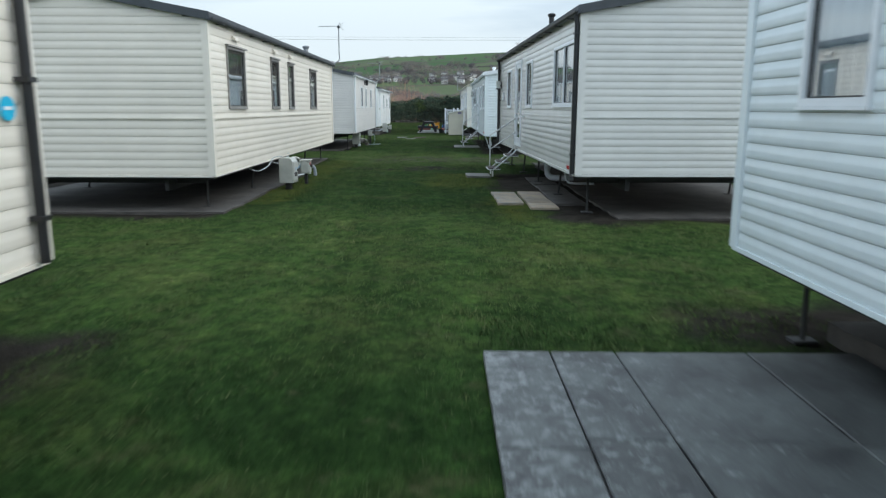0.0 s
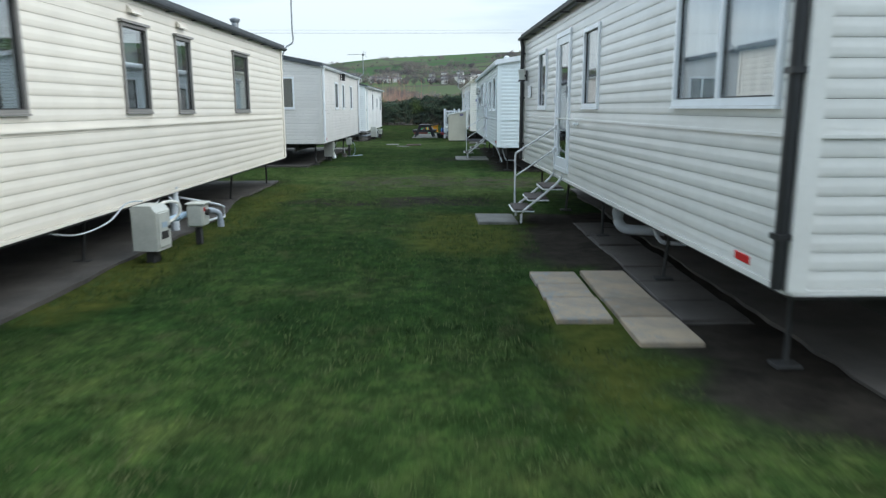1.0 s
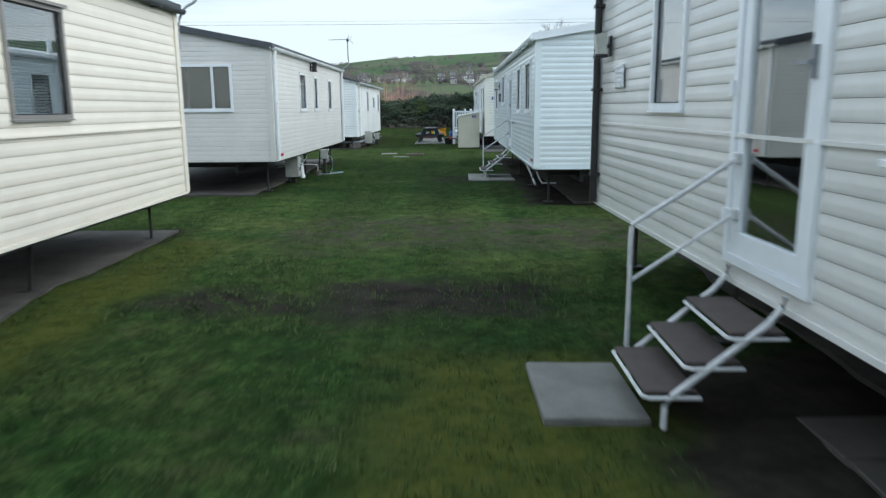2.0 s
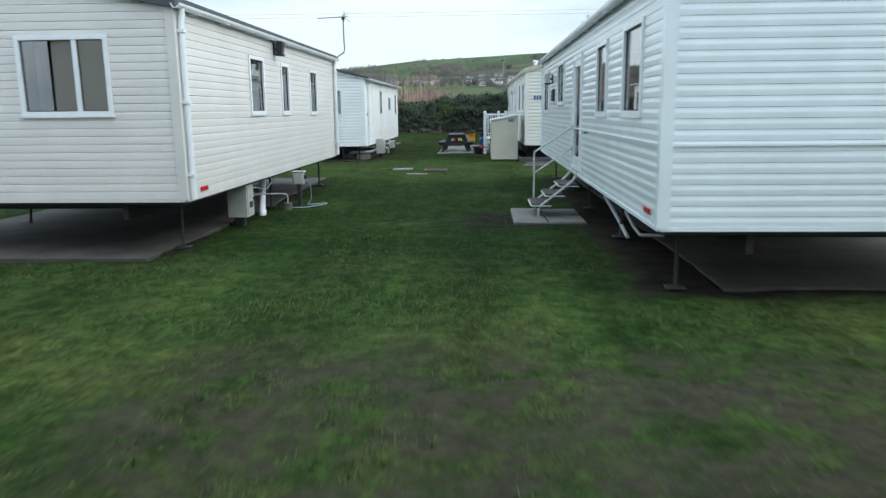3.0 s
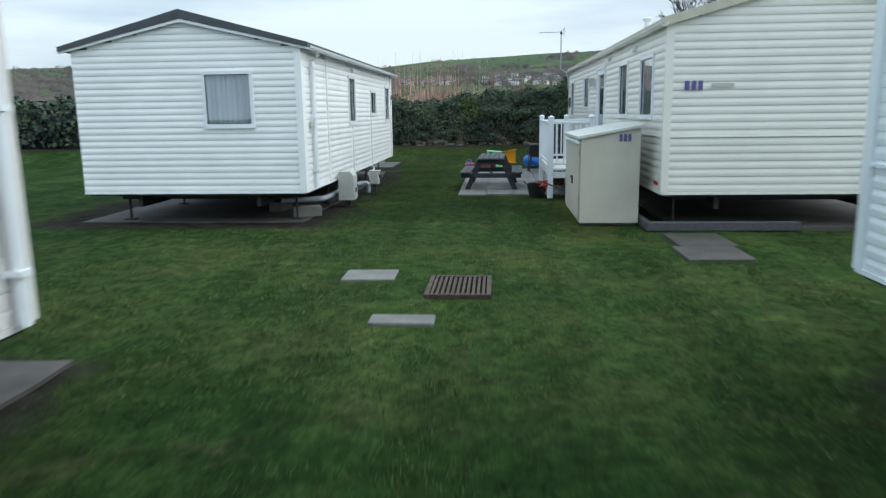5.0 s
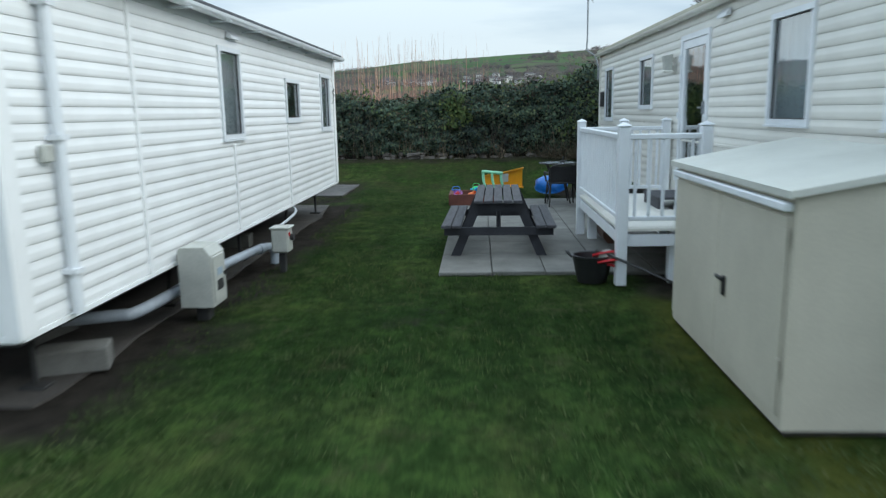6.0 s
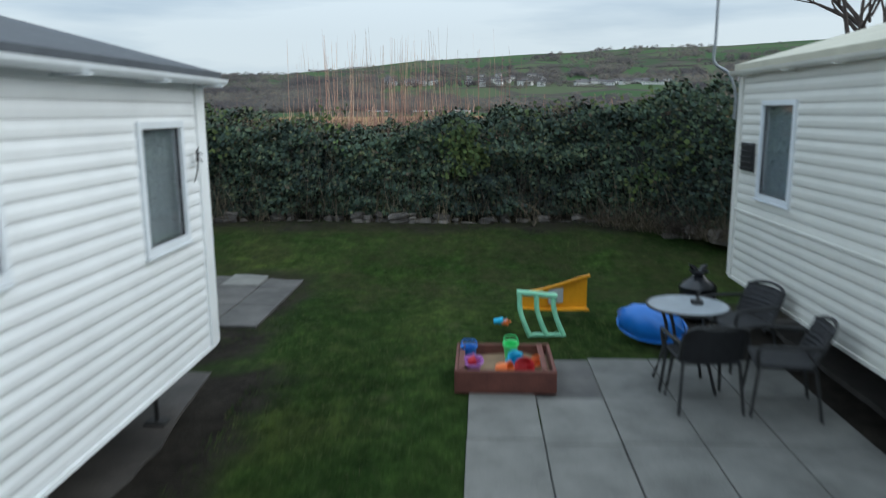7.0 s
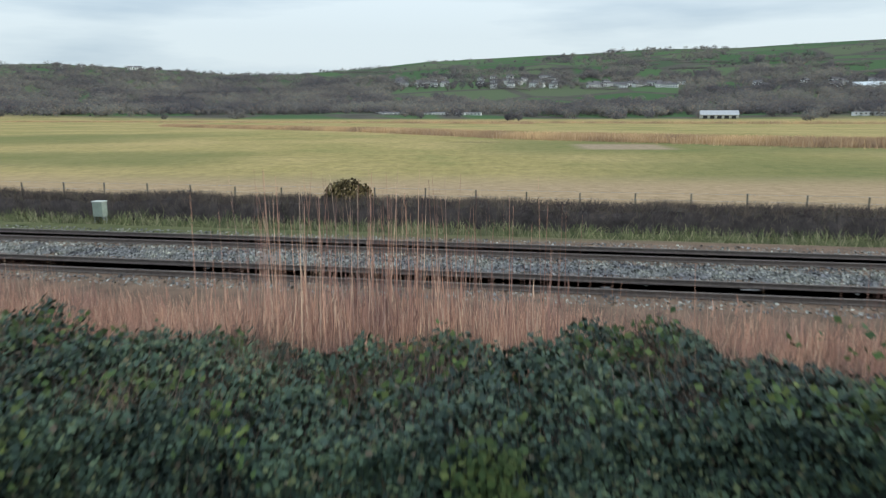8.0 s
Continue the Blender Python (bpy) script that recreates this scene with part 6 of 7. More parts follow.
def hedge_points(x0, x1, count):
    """Places and outward directions on the hedge's rounded front, top and back."""
    x = rng.uniform(x0, x1, count)
    u = rng.uniform(0, 1, count)
    front, top = hedge_front(x), hedge_top(x)
    depth = 2.6
    # u runs up the front, over the rounded shoulder, across the top
    h = top - 0.45
    z = np.where(u < 0.5, 0.5 + h * (u / 0.5), top)
    z = z - np.where(u < 0.5, 0.0, 0.5 * smooth(0.5, 2.3, x) * (u - 0.5) / 0.5)
    y = np.where(u < 0.5, front, front + depth * (u - 0.5) / 0.5)
    edge = np.clip((u - 0.40) / 0.2, 0, 1)
    near = np.abs(u - 0.5) < 0.1
    z = np.where(near & (u < 0.5), z - 0.25 * edge ** 2, np.where(near, z - 0.25 * (1 - edge) ** 2, z))
    y = np.where(near & (u < 0.5), y + 0.25 * edge ** 2, y)
    bulge = 0.26 * lumps(x, z * 1.6 + y * 0.7, 0.9, 1) + 0.24 * lumps(x, z * 1.6 + y * 0.7, 2.3, 4) + 0.12 * lumps(x, z * 1.6 + y * 0.7, 5.5, 9)
    ny, nz = np.where(u < 0.5, -1.0, -0.15), np.where(u < 0.5, 0.25, 1.0)
    n = np.stack([np.zeros(count), ny, nz], 1)
    n /= np.linalg.norm(n, axis=1, keepdims=True)
    p = np.stack([x, y, z], 1) + n * (bulge + rng.normal(0, 0.06, count))[:, None]
    p[:, 2] = np.maximum(p[:, 2], 0.45)
    return p, n


LEAF = island_material("ivy_and_bramble_leaves", [(0.0, (0.040, 0.060, 0.054)), (0.3, (0.055, 0.086, 0.070)), (0.62, (0.074, 0.112, 0.080)), (0.84, (0.100, 0.134, 0.084)), (0.95, (0.135, 0.150, 0.078)), (1.0, (0.13, 0.10, 0.085))], 0.75, 0.2, 0.7)
YELLOW_LEAF = island_material("yellow_green_ivy_leaves", [(0.0, (0.05, 0.085, 0.034)), (0.5, (0.075, 0.112, 0.038)), (1.0, (0.125, 0.15, 0.05))], 0.7, 0.2)
CORE = material("hedge_inner_shade", (0.022, 0.029, 0.022), 0.95, var=0.3, scale=4)
TWIG = island_material("dry_twigs", [(0.0, (0.05, 0.04, 0.03)), (0.6, (0.11, 0.09, 0.07)), (1.0, (0.24, 0.20, 0.16))], 0.85, 0.1)

SHOOT = island_material("pinkish_brown_shoots", [(0.0, (0.12, 0.085, 0.076)), (0.6, (0.22, 0.152, 0.13)), (1.0, (0.32, 0.225, 0.185))], 0.85, 0.1)

hedge = thing("hedge", "dense dark ivy and bramble hedge behind the lawn", "hedge", (0, 0, 0))
# near-black sheet behind the leaves, standing in for shade inside the hedge
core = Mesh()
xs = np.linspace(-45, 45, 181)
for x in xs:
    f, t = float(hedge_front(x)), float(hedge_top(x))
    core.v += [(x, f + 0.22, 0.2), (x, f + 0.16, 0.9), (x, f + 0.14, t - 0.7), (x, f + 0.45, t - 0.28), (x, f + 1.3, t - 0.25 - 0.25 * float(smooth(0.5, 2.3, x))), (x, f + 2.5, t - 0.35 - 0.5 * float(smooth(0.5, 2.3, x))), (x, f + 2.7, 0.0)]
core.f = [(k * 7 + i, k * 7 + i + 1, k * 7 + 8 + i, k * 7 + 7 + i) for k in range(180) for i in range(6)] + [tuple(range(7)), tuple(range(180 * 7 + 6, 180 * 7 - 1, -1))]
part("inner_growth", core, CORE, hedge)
p1, n1 = hedge_points(-9, 8, 105000)
p2, n2 = hedge_points(-45, -9, 14000)
p3, n3 = hedge_points(8, 45, 12000)
v, f = leaves(np.concatenate([p1, p2, p3]), np.concatenate([n1, n2, n3]), np.concatenate([rng.uniform(0.045, 0.085, len(p1)), np.full(len(p2) + len(p3), 0.2)]))
mass("foliage", v, f, LEAF, hedge, kind="", soft=lit_as(np.concatenate([n1, n2, n3]) + [0, 0, 0.35], 4, 0.38))
spots = []
for cx, cz, r, k in ((-0.95, 1.72, 0.34, 300), (-0.75, 1.5, 0.2, 130), (-1.05, 1.3, 0.14, 70), (2.3, 1.6, 0.4, 90), (-3.2, 2.0, 0.4, 60), (1.9, 1.2, 0.3, 50), (-5.4, 1.9, 0.5, 60), (3.6, 2.1, 0.5, 70)):
    a = rng.normal(0, r * 0.55, (k, 2))
    x, z = cx + a[:, 0], cz + a[:, 1]
    spots.append(np.stack([x, hedge_front(x) - 0.16 + rng.normal(0, 0.04, k), z], 1))
x = rng.uniform(-9, 7, 4200)
top_y = hedge_front(x) + rng.uniform(0.0, 2.5, 4200)
grown = lumps(x, top_y, 0.8, 5) > 0.08
x, top_y = x[grown], top_y[grown]
spots.append(np.stack([x, top_y, hedge_top(x) + 0.06 + rng.normal(0, 0.09, len(x))], 1))
spots = np.concatenate(spots)
v, f = leaves(spots, np.tile([0.0, -0.8, 0.5], (len(spots), 1)), np.full(len(spots), 0.085))
mass("pale_leaves", v, f, YELLOW_LEAF, hedge, "yellow-green ivy leaves", kind="", soft=lit_as(np.tile([0.0, -0.8, 0.6], (len(spots), 1))))


def blades(foot, tip, width, bend=0.0):
    """Thin upright strips from foot to tip, three corners each way."""
    n = len(foot)
    side = rng.normal(size=(n, 3)) * [1, 1, 0]
    side /= np.linalg.norm(side, axis=1, keepdims=True) + 1e-9
    side[:, 0] = np.abs(side[:, 0])
    side *= np.asarray(width).reshape(-1, 1)
    mid = (foot + tip) / 2 + rng.normal(0, 1, (n, 3)) * [1, 1, 0] * bend
    verts = np.stack([foot - side, foot + side, mid - side * 0.8, mid + side * 0.8, tip - side * 0.25, tip + side * 0.25], 1).reshape(-1, 3)
    k = np.arange(n)[:, None] * 6
    return verts, np.concatenate([k + [0, 1, 3, 2], k + [2, 3, 5, 4]], 0)


count = 1500
x = rng.uniform(-9, 8, count)
foot = np.stack([x, hedge_front(x) - rng.uniform(0.0, 0.25, count), np.full(count, 0.4)], 1)
tip = foot + np.stack([rng.normal(0, 0.22, count), rng.uniform(-0.05, 0.2, count), rng.uniform(0.25, 1.5, count)], 1)
v, f = blades(foot, tip, np.full(count, 0.0035), 0.06)
mass("dry_stem_growth", v, f, TWIG, hedge, "dry bare stems")
count = 900
x = rng.uniform(1.2, 3.6, count)
foot = np.stack([x, hedge_front(x) - rng.uniform(0.0, 0.6, count), np.full(count, 0.38)], 1)
tip = foot + np.stack([rng.normal(0, 0.3, count), rng.normal(-0.1, 0.2, count), rng.uniform(0.1, 0.5, count)], 1)
v, f = blades(foot, tip, np.full(count, 0.004), 0.08)
mass("bramble_tangle", v, f, TWIG, hedge, "tangle of dry bramble stems")
count = 17000
x = np.concatenate([rng.uniform(0.6, 9.0, 9000), rng.uniform(-9, 1, 4000), rng.normal(-2.6, 0.7, 4000)])
base = hedge_front(x) + np.where(x > 1, rng.uniform(0.9, 3.2, count), np.where(np.arange(count) < 13000, rng.uniform(0.2, 2.6, count), rng.uniform(1.3, 2.9, count)))
foot = np.stack([x, base, hedge_top(x) - 0.35 - 0.18 * smooth(0.5, 2.3, x) * (base - hedge_front(x))], 1)
tip = foot + np.stack([rng.normal(0, 0.16, count), rng.normal(0, 0.16, count), rng.uniform(0.2, 0.62, count)], 1)
v, f = blades(foot, tip, np.full(count, 0.0045), 0.05)
mass("bare_shoot_growth", v, f, SHOOT, hedge, "pinkish-brown bare shoots")
tw = thing("dead_branch", "pale dead branch leaning on a low wall", "branch", (0.2, 52.2, 0.4))
for k in range(7):
    a = random.Random(k)
    part("twig", Mesh().tube([(0, 0, 0), (a.uniform(-0.2, 0.15), a.uniform(-0.1, 0.25), a.uniform(0.15, 0.3)), (a.uniform(-0.4, 0.2), a.uniform(0.0, 0.4), a.uniform(0.3, 0.6))], 0.006, 5, taper=[0.008, 0.006, 0.002]), TWIG, tw)

# low stone wall at the hedge's foot
wall = thing("stone_wall", "low wall of rough grey stones under the hedge", "stone wall", (0, 0, 0))
rr = random.Random(11)
x = -9.0
while x < 4.5:
    w = rr.uniform(0.07, 0.34)
    if noise.noise((x * 0.45, 3.0, 1.0)) > -0.28:
        yf = float(hedge_front(x + w / 2)) - 0.12 + rr.uniform(-0.05, 0.05)
        z = 0.30 + rr.uniform(-0.03, 0.03)
        for course in range(rr.choice((1, 2, 2, 3))):
            h = rr.uniform(0.05, 0.13)
            m = Mesh().box(-w / 2, w / 2, -0.1, 0.12, 0, h, 0.035)
            m.v = [(a + 0.07 * noise.noise((a * 9 + x, b * 9, c * 9)), b + 0.07 * noise.noise((a * 9, b * 9 + x, c * 9)), c + 0.05 * noise.noise((a * 9, b * 9, c * 9 + x))) for a, b, c in m.v]
            part("stone", m.move(pose(x + w / 2, yf + course * 0.03 + rr.uniform(-0.04, 0.04), z, rr.uniform(-8, 8), rr.uniform(-12, 12), rr.uniform(-15, 15))), STONE, wall)
            z += h - 0.015
    x += w + rr.uniform(-0.02, 0.07)

# reeds behind the hedge
REED = island_material("dry_reeds", [(0.0, (0.20, 0.105, 0.085)), (0.4, (0.37, 0.195, 0.15)), (0.75, (0.54, 0.30, 0.225)), (1.0, (0.62, 0.43, 0.32))], 0.8, 0.15)
count = 3400
x = np.concatenate([rng.normal(-2.45, 0.95, 2200), rng.uniform(-4.9, 0.6, 800), rng.uniform(-7, 6.5, 400)])
foot = np.stack([x, rng.uniform(55.2, 57.4, count), np.full(count, 0.2)], 1)
height = np.where(rng.uniform(0, 1, count) < 0.15, 2.0 + 1.75 * rng.uniform(0, 1, count) ** 1.7, rng.uniform(0.8, 1.95, count)) * np.where(np.abs(x + 2.2) > 2.4, 0.72, 1.0)
tip = foot + np.stack([rng.normal(0, 0.14, count), rng.normal(0, 0.14, count), height], 1)
v, f = blades(foot, tip, np.where(height > 2.3, 0.0078, 0.006), 0.05)
plumes = tip[(rng.uniform(0, 1, count) < 0.5) & (height < 2.3)]
v2, f2 = blades(plumes - [0, 0, 0.22], plumes + [0, 0, 0.04], np.full(len(plumes), 0.011), 0.02)
mass("reed_clump", np.concatenate([v, v2]), np.concatenate([f, f2 + len(v)]), REED, None, "tall dry pinkish reeds behind the hedge", "reeds", soft=(0, -0.6, 0.6))
count = 52000
x = np.concatenate([rng.uniform(-34, 34, 30000), rng.uniform(-12, 10, 22000)])
y = np.concatenate([rng.uniform(55.4, 62.0, 30000), rng.uniform(55.4, 60.5, 22000)])
foot = np.stack([x, y + RAIL_SLOPE * x * 0.8, np.zeros(count)], 1)
foot[:, 2] = ground_z(foot[:, 0], foot[:, 1]) - 0.05
tip = foot + np.stack([rng.normal(0, 0.12, count), rng.normal(0, 0.12, count), rng.uniform(0.6, 1.5, count) * (0.85 + 0.5 * lumps(x, y, 0.35, 3))], 1)
v, f = blades(foot, tip, rng.uniform(0.004, 0.009, count), 0.08)
mass("dry_grass", v, f, REED, None, "strip of dry orange grass along the railway", "dry grass", soft=(0, -0.5, 0.8))

# railway
GRAVEL = material("ballast_gravel", (0.17, 0.168, 0.165), 0.9, var=0.3, scale=7, fine=26, bump=1.0, colour2=(0.055, 0.055, 0.057))
DIRTY = material("dirty_ballast", (0.13, 0.11, 0.098), 0.9, var=0.25, scale=6, fine=60, bump=0.8)
RAIL = material("worn_rail_steel", (0.15, 0.12, 0.105), 0.7, metal=0.0, var=0.2, scale=10)
SLEEPER = material("old_sleeper", (0.095, 0.08, 0.07), 0.9, var=0.2, scale=5, fine=60, bump=0.4, rand=0.2)
turn = math.degrees(math.atan(RAIL_SLOPE))
gv, gf = [], []
na, nb = 420, 56
for j in range(nb):
    for i in range(na):
        a, b = -50 + 100 * i / (na - 1), -2.6 + 10.0 * j / (nb - 1)
        z = 0.235 - 0.26 * (max(0, -1.7 - b) + max(0, b - 6.4)) + 0.05 * math.exp(-((b - 2.15) / 0.7) ** 2) + 0.035 * noise.noise((a * 3, b * 3, 0)) + 0.03 * noise.noise((a * 9, b * 9, 5))
        gv.append((a, b, z))
ballast = Mesh().add(gv, [(j * na + i, j * na + i + 1, j * na + na + i + 1, j * na + na + i) for j in range(nb - 1) for i in range(na - 1)])
bl = part("ballast", ballast, GRAVEL)
bl.matrix_world = pose(0, 65.2, 0, 0, 0, turn)
STONES = island_material("ballast_stones", [(0.0, (0.07, 0.07, 0.072)), (0.4, (0.17, 0.168, 0.165)), (0.8, (0.30, 0.295, 0.29)), (1.0, (0.46, 0.45, 0.44))], 0.9, 0.15, 1.5)
count = 46000
a = np.concatenate([rng.uniform(-26, 26, 30000), rng.uniform(-26, 26, 16000)])
b = np.concatenate([rng.uniform(0.8, 3.5, 30000), np.where(rng.uniform(0, 1, 16000) < 0.5, rng.uniform(-2.4, -0.8, 16000), rng.uniform(5.1, 7.2, 16000))])
z = 0.245 - 0.26 * (np.maximum(0, -1.7 - b) + np.maximum(0, b - 6.4)) + 0.05 * np.exp(-((b - 2.15) / 0.7) ** 2) + rng.uniform(0, 0.035, count)
v, f = leaves(np.stack([a, b, z], 1), np.tile([0.0, -0.3, 1.0], (count, 1)), rng.uniform(0.05, 0.11, count), 0.6)
st = mass("ballast_stones", v, f, STONES, None, "loose grey ballast stones between the railway tracks", "gravel")
st.matrix_world = pose(0, 65.2, 0, 0, 0, turn)
tagged(bl, "grey gravel ballast under the railway tracks", "ballast", kind="structure")


def track(label, across):
    ob = thing("railway_track", label, "railway track", (0, 65.2, 0), turn, group="railway tracks")
    ob.matrix_world = pose(0, 65.2, 0, 0, 0, turn) @ pose(0, across, 0.24)
    prof = [(-0.06, 0.03), (0.06, 0.03), (0.06, 0.045), (0.012, 0.06), (0.012, 0.13), (0.035, 0.14), (0.035, 0.17), (-0.035, 0.17), (-0.035, 0.14), (-0.012, 0.13), (-0.012, 0.06), (-0.06, 0.045)]
    for e in (-0.66, 0.66):
        part("rail", Mesh().prism([(e + a, z) for a, z in prof], -50, 50, axis="x"), RAIL, ob)
    me = Mesh().box(-0.11, 0.11, -1.1, 1.1, -0.08, 0.03, 0.012).data("sleeper", SLEEPER)
    for k in range(110):
        s = new("sleeper", me)
        s.parent = ob
        s.location = (-35.4 + k * 0.65, 0, -0.018)
    part("track_bed", Mesh().box(-50, 50, -0.62, 0.62, -0.03, 0.018), DIRTY, ob)
    return ob


track("rusty railway track on grey ballast nearer the hedge", 0.0)
track("rusty railway track on grey ballast beside the verge", 4.3)

# verge, brambles and fence beyond the railway
VERGE = island_material("verge_grass", [(0.0, (0.065, 0.085, 0.038)), (0.6, (0.145, 0.155, 0.080)), (1.0, (0.31, 0.28, 0.18))], 0.85, 0.1)
count = 16000
x = rng.uniform(-46, 46, count)
b = rng.uniform(7.6, 10.6, count)
foot = np.stack([x, 65.2 + RAIL_SLOPE * x + b, np.full(count, -0.05)], 1)
tip = foot + np.stack([rng.normal(0, 0.15, count), rng.normal(0, 0.12, count), rng.uniform(0.15, 0.55, count) * (0.8 + 0.9 * np.maximum(0, lumps(x, b, 0.7, 8)))], 1)
v, f = blades(foot, tip, np.full(count, 0.016), 0.08)
mass("verge_grass", v, f, VERGE, None, "rough pale grass tufts beside the railway", "grass", soft=(0, -0.4, 0.9))
BRAMBLE = island_material("bare_brambles", [(0.0, (0.060, 0.048, 0.047)), (0.5, (0.104, 0.083, 0.077)), (0.85, (0.150, 0.118, 0.104)), (1.0, (0.11, 0.108, 0.07))], 0.85, 0.1)
brambles = thing("bramble_hedge", "low bare brown bramble hedge beyond the railway", "hedge", (0, 0, 0))


def bramble_top(x):
    return 1.08 + 0.22 * lumps(x, x * 0, 0.3, 2) + 0.16 * lumps(x, x * 0 + 2, 1.3, 6)


xs = np.linspace(-48, 48, 241)
tops = bramble_top(xs)
inner = Mesh()
for x, t in zip(xs, tops):
    inner.v += [(float(x), 65.2 + RAIL_SLOPE * float(x) + q, float(t) * k - 0.1) for q, k in ((10.5, 0.0), (10.56, 0.5), (10.85, 0.78), (11.8, 0.86), (12.7, 0.72), (12.95, 0.0))]
inner.f = [(k * 6 + i, k * 6 + i + 1, k * 6 + 7 + i, k * 6 + 6 + i) for k in range(240) for i in range(5)]
inner.smooth = True
part("inner_growth", inner, material("bramble_inside", (0.088, 0.071, 0.067), 0.95, var=0.3, scale=2.2, fine=30), brambles)
count = 90000
x = rng.uniform(-48, 48, count)
u = rng.uniform(0, 1, count)
t = bramble_top(x)
b = 10.42 + 2.5 * u
foot = np.stack([x, 65.2 + RAIL_SLOPE * x + b, np.where(u < 0.16, rng.uniform(-0.1, 0.75, count) * t, t * np.where(u < 0.8, 0.62, 0.4))], 1)
tip = foot + np.stack([rng.normal(0, 0.22, count), rng.normal(-0.05, 0.15, count), rng.uniform(0.12, 0.5, count)], 1)
v, f = blades(foot, tip, rng.uniform(0.006, 0.014, count), 0.06)
mass("growth", v, f, BRAMBLE, brambles, kind="", soft=lit_as(np.tile([0.0, -0.8, 0.6], (count, 1)), 6, 0.15))
bush = thing("gorse_bush", "rounded brown bush above the brambles", "bush", (-7.3, 78.3, 0))
d = rng.normal(size=(2600, 3))
d /= np.linalg.norm(d, axis=1, keepdims=True)
pts = d * (0.62 + 0.38 * rng.uniform(0, 1, (2600, 1))) * [1.15, 0.9, 0.95] + [0, 0, 0.85]
v, f = leaves(pts, d, np.full(2600, 0.13), 1.0)
GORSE = island_material("brown_bush_leaves", [(0.0, (0.04, 0.035, 0.02)), (0.6, (0.12, 0.09, 0.045)), (1.0, (0.2, 0.15, 0.07))], 0.8, 0.1)
mass("crown", v, f, GORSE, bush, kind="", soft=lit_as(d + [0, -0.2, 0.4]))
part("stem", Mesh().tube([(0, 0, -0.1), (0.05, 0, 0.7)], 0.06, 7), TWIG, bush)
cab = thing("line_cabinet", "pale green-grey metal cabinet beside the railway", "cabinet", (-17.9, 65.2 + 17.9 * 0.115 + 9.6, 0.0), turn)
part("body", Mesh().box(-0.24, 0.24, -0.18, 0.18, 0.2, 0.85, 0.02), material("pale_green_metal", (0.32, 0.37, 0.31), 0.5, var=0.12, scale=4), cab)
part("roof", Mesh().box(-0.27, 0.27, -0.21, 0.21, 0.85, 0.89, 0.01), METER_BOX, cab)
for sx in (-0.2, 0.2):
    part("leg", Mesh().box(sx - 0.03, sx + 0.03, -0.15, 0.15, -0.1, 0.25), GALV, cab)
fence = thing("wire_fence", "post and wire fence along the field's edge", "fence", (0, 65.2, 0), turn)
me = Mesh().box(-0.035, 0.035, -0.035, 0.035, -0.2, 1.25, 0.01).data("post", material("pale_fence_wood", (0.26, 0.22, 0.17), 0.9, var=0.2, scale=6, rand=0.3))
for k in range(42):
    s = new("post", me)
    s.parent = fence
    s.location, s.rotation_euler = (-48 + k * 2.35, 14.2 + 0.06 * math.sin(k * 2.1), -0.1 + 0.05 * math.sin(k * 5.3)), (0.03 * math.sin(k * 3.1), 0.03 * math.cos(k * 1.7), 0)
for z in (0.5, 0.85, 1.15):
    part("wire", Mesh().tube([(-48, 14.2, z), (48, 14.2, z)], 0.004, 4), GALV, fence)

# overhead wires along the railway
for wy, wz in ((59.6, 7.05), (59.9, 7.3), (60.4, 7.15)):
    pts = [(x, wy, wz + 0.9 * (x / 70) ** 2) for x in np.linspace(-70, 70, 25)]
    w = thing("overhead_wire", "thin dark overhead wire across the sky", "wire", (0, 0, 0), group="overhead wires")
    part("strand", Mesh().tube(pts, 0.005, 5), CHASSIS, w)
for px in (-70, 70):
    pole = thing("wire_pole", "tall wooden pole carrying overhead wires", "pole", (px, 60, -0.2), group="wire poles")
    part("shaft", Mesh().tube([(0, 0, 0), (0, 0, 8.7)], 0.14, 10, taper=[0.15, 0.1]), OLD_WOOD, pole)
    part("cross_arm", Mesh().box(-0.05, 0.05, -0.6, 0.6, 8.1, 8.22, 0.01), OLD_WOOD, pole)


# bare tree beyond the ivory caravan
def bare_tree(label, x, y, h, seed):
    ob = thing("bare_tree", label, "tree", (x, y, 0.2))
    r = random.Random(seed)
    limbs = Mesh()

    def grow(p, d, length, rad, depth):
        q = p + d * length
        mid = (p + q) / 2 + Vector((r.uniform(-1, 1), r.uniform(-1, 1), r.uniform(-0.4, 0.6))) * length * 0.09
        (limbs if depth < 3 else twigs).tube([tuple(p), tuple(mid), tuple(q)], rad, 6 if depth < 3 else 4, taper=[rad, rad * 0.82, rad * 0.62], caps=False)
        if depth == 5:
            return
        for k in range(3 if depth < 4 else 4):
            nd = (d + Vector((r.uniform(-1, 1), r.uniform(-1, 1), r.uniform(-0.25, 0.7))) * 0.75).normalized()
            grow(p + (q - p) * r.uniform(0.6, 1.0), nd, length * r.uniform(0.55, 0.8), rad * 0.58, depth + 1)

    twigs = Mesh()
    grow(Vector((0, 0, 0)), Vector((0.05, 0, 1)).normalized(), h * 0.36, 0.16, 0)
    bark = material("bare_bark", (0.09, 0.07, 0.06), 0.9, var=0.2, scale=6, fine=40, bump=0.4)
    part("trunk", limbs, bark, ob)
    part("crown", twigs, bark, ob, "thin bare twigs")


bare_tree("small bare winter tree standing beyond a caravan", 8.3, 58.0, 7.6, 3)


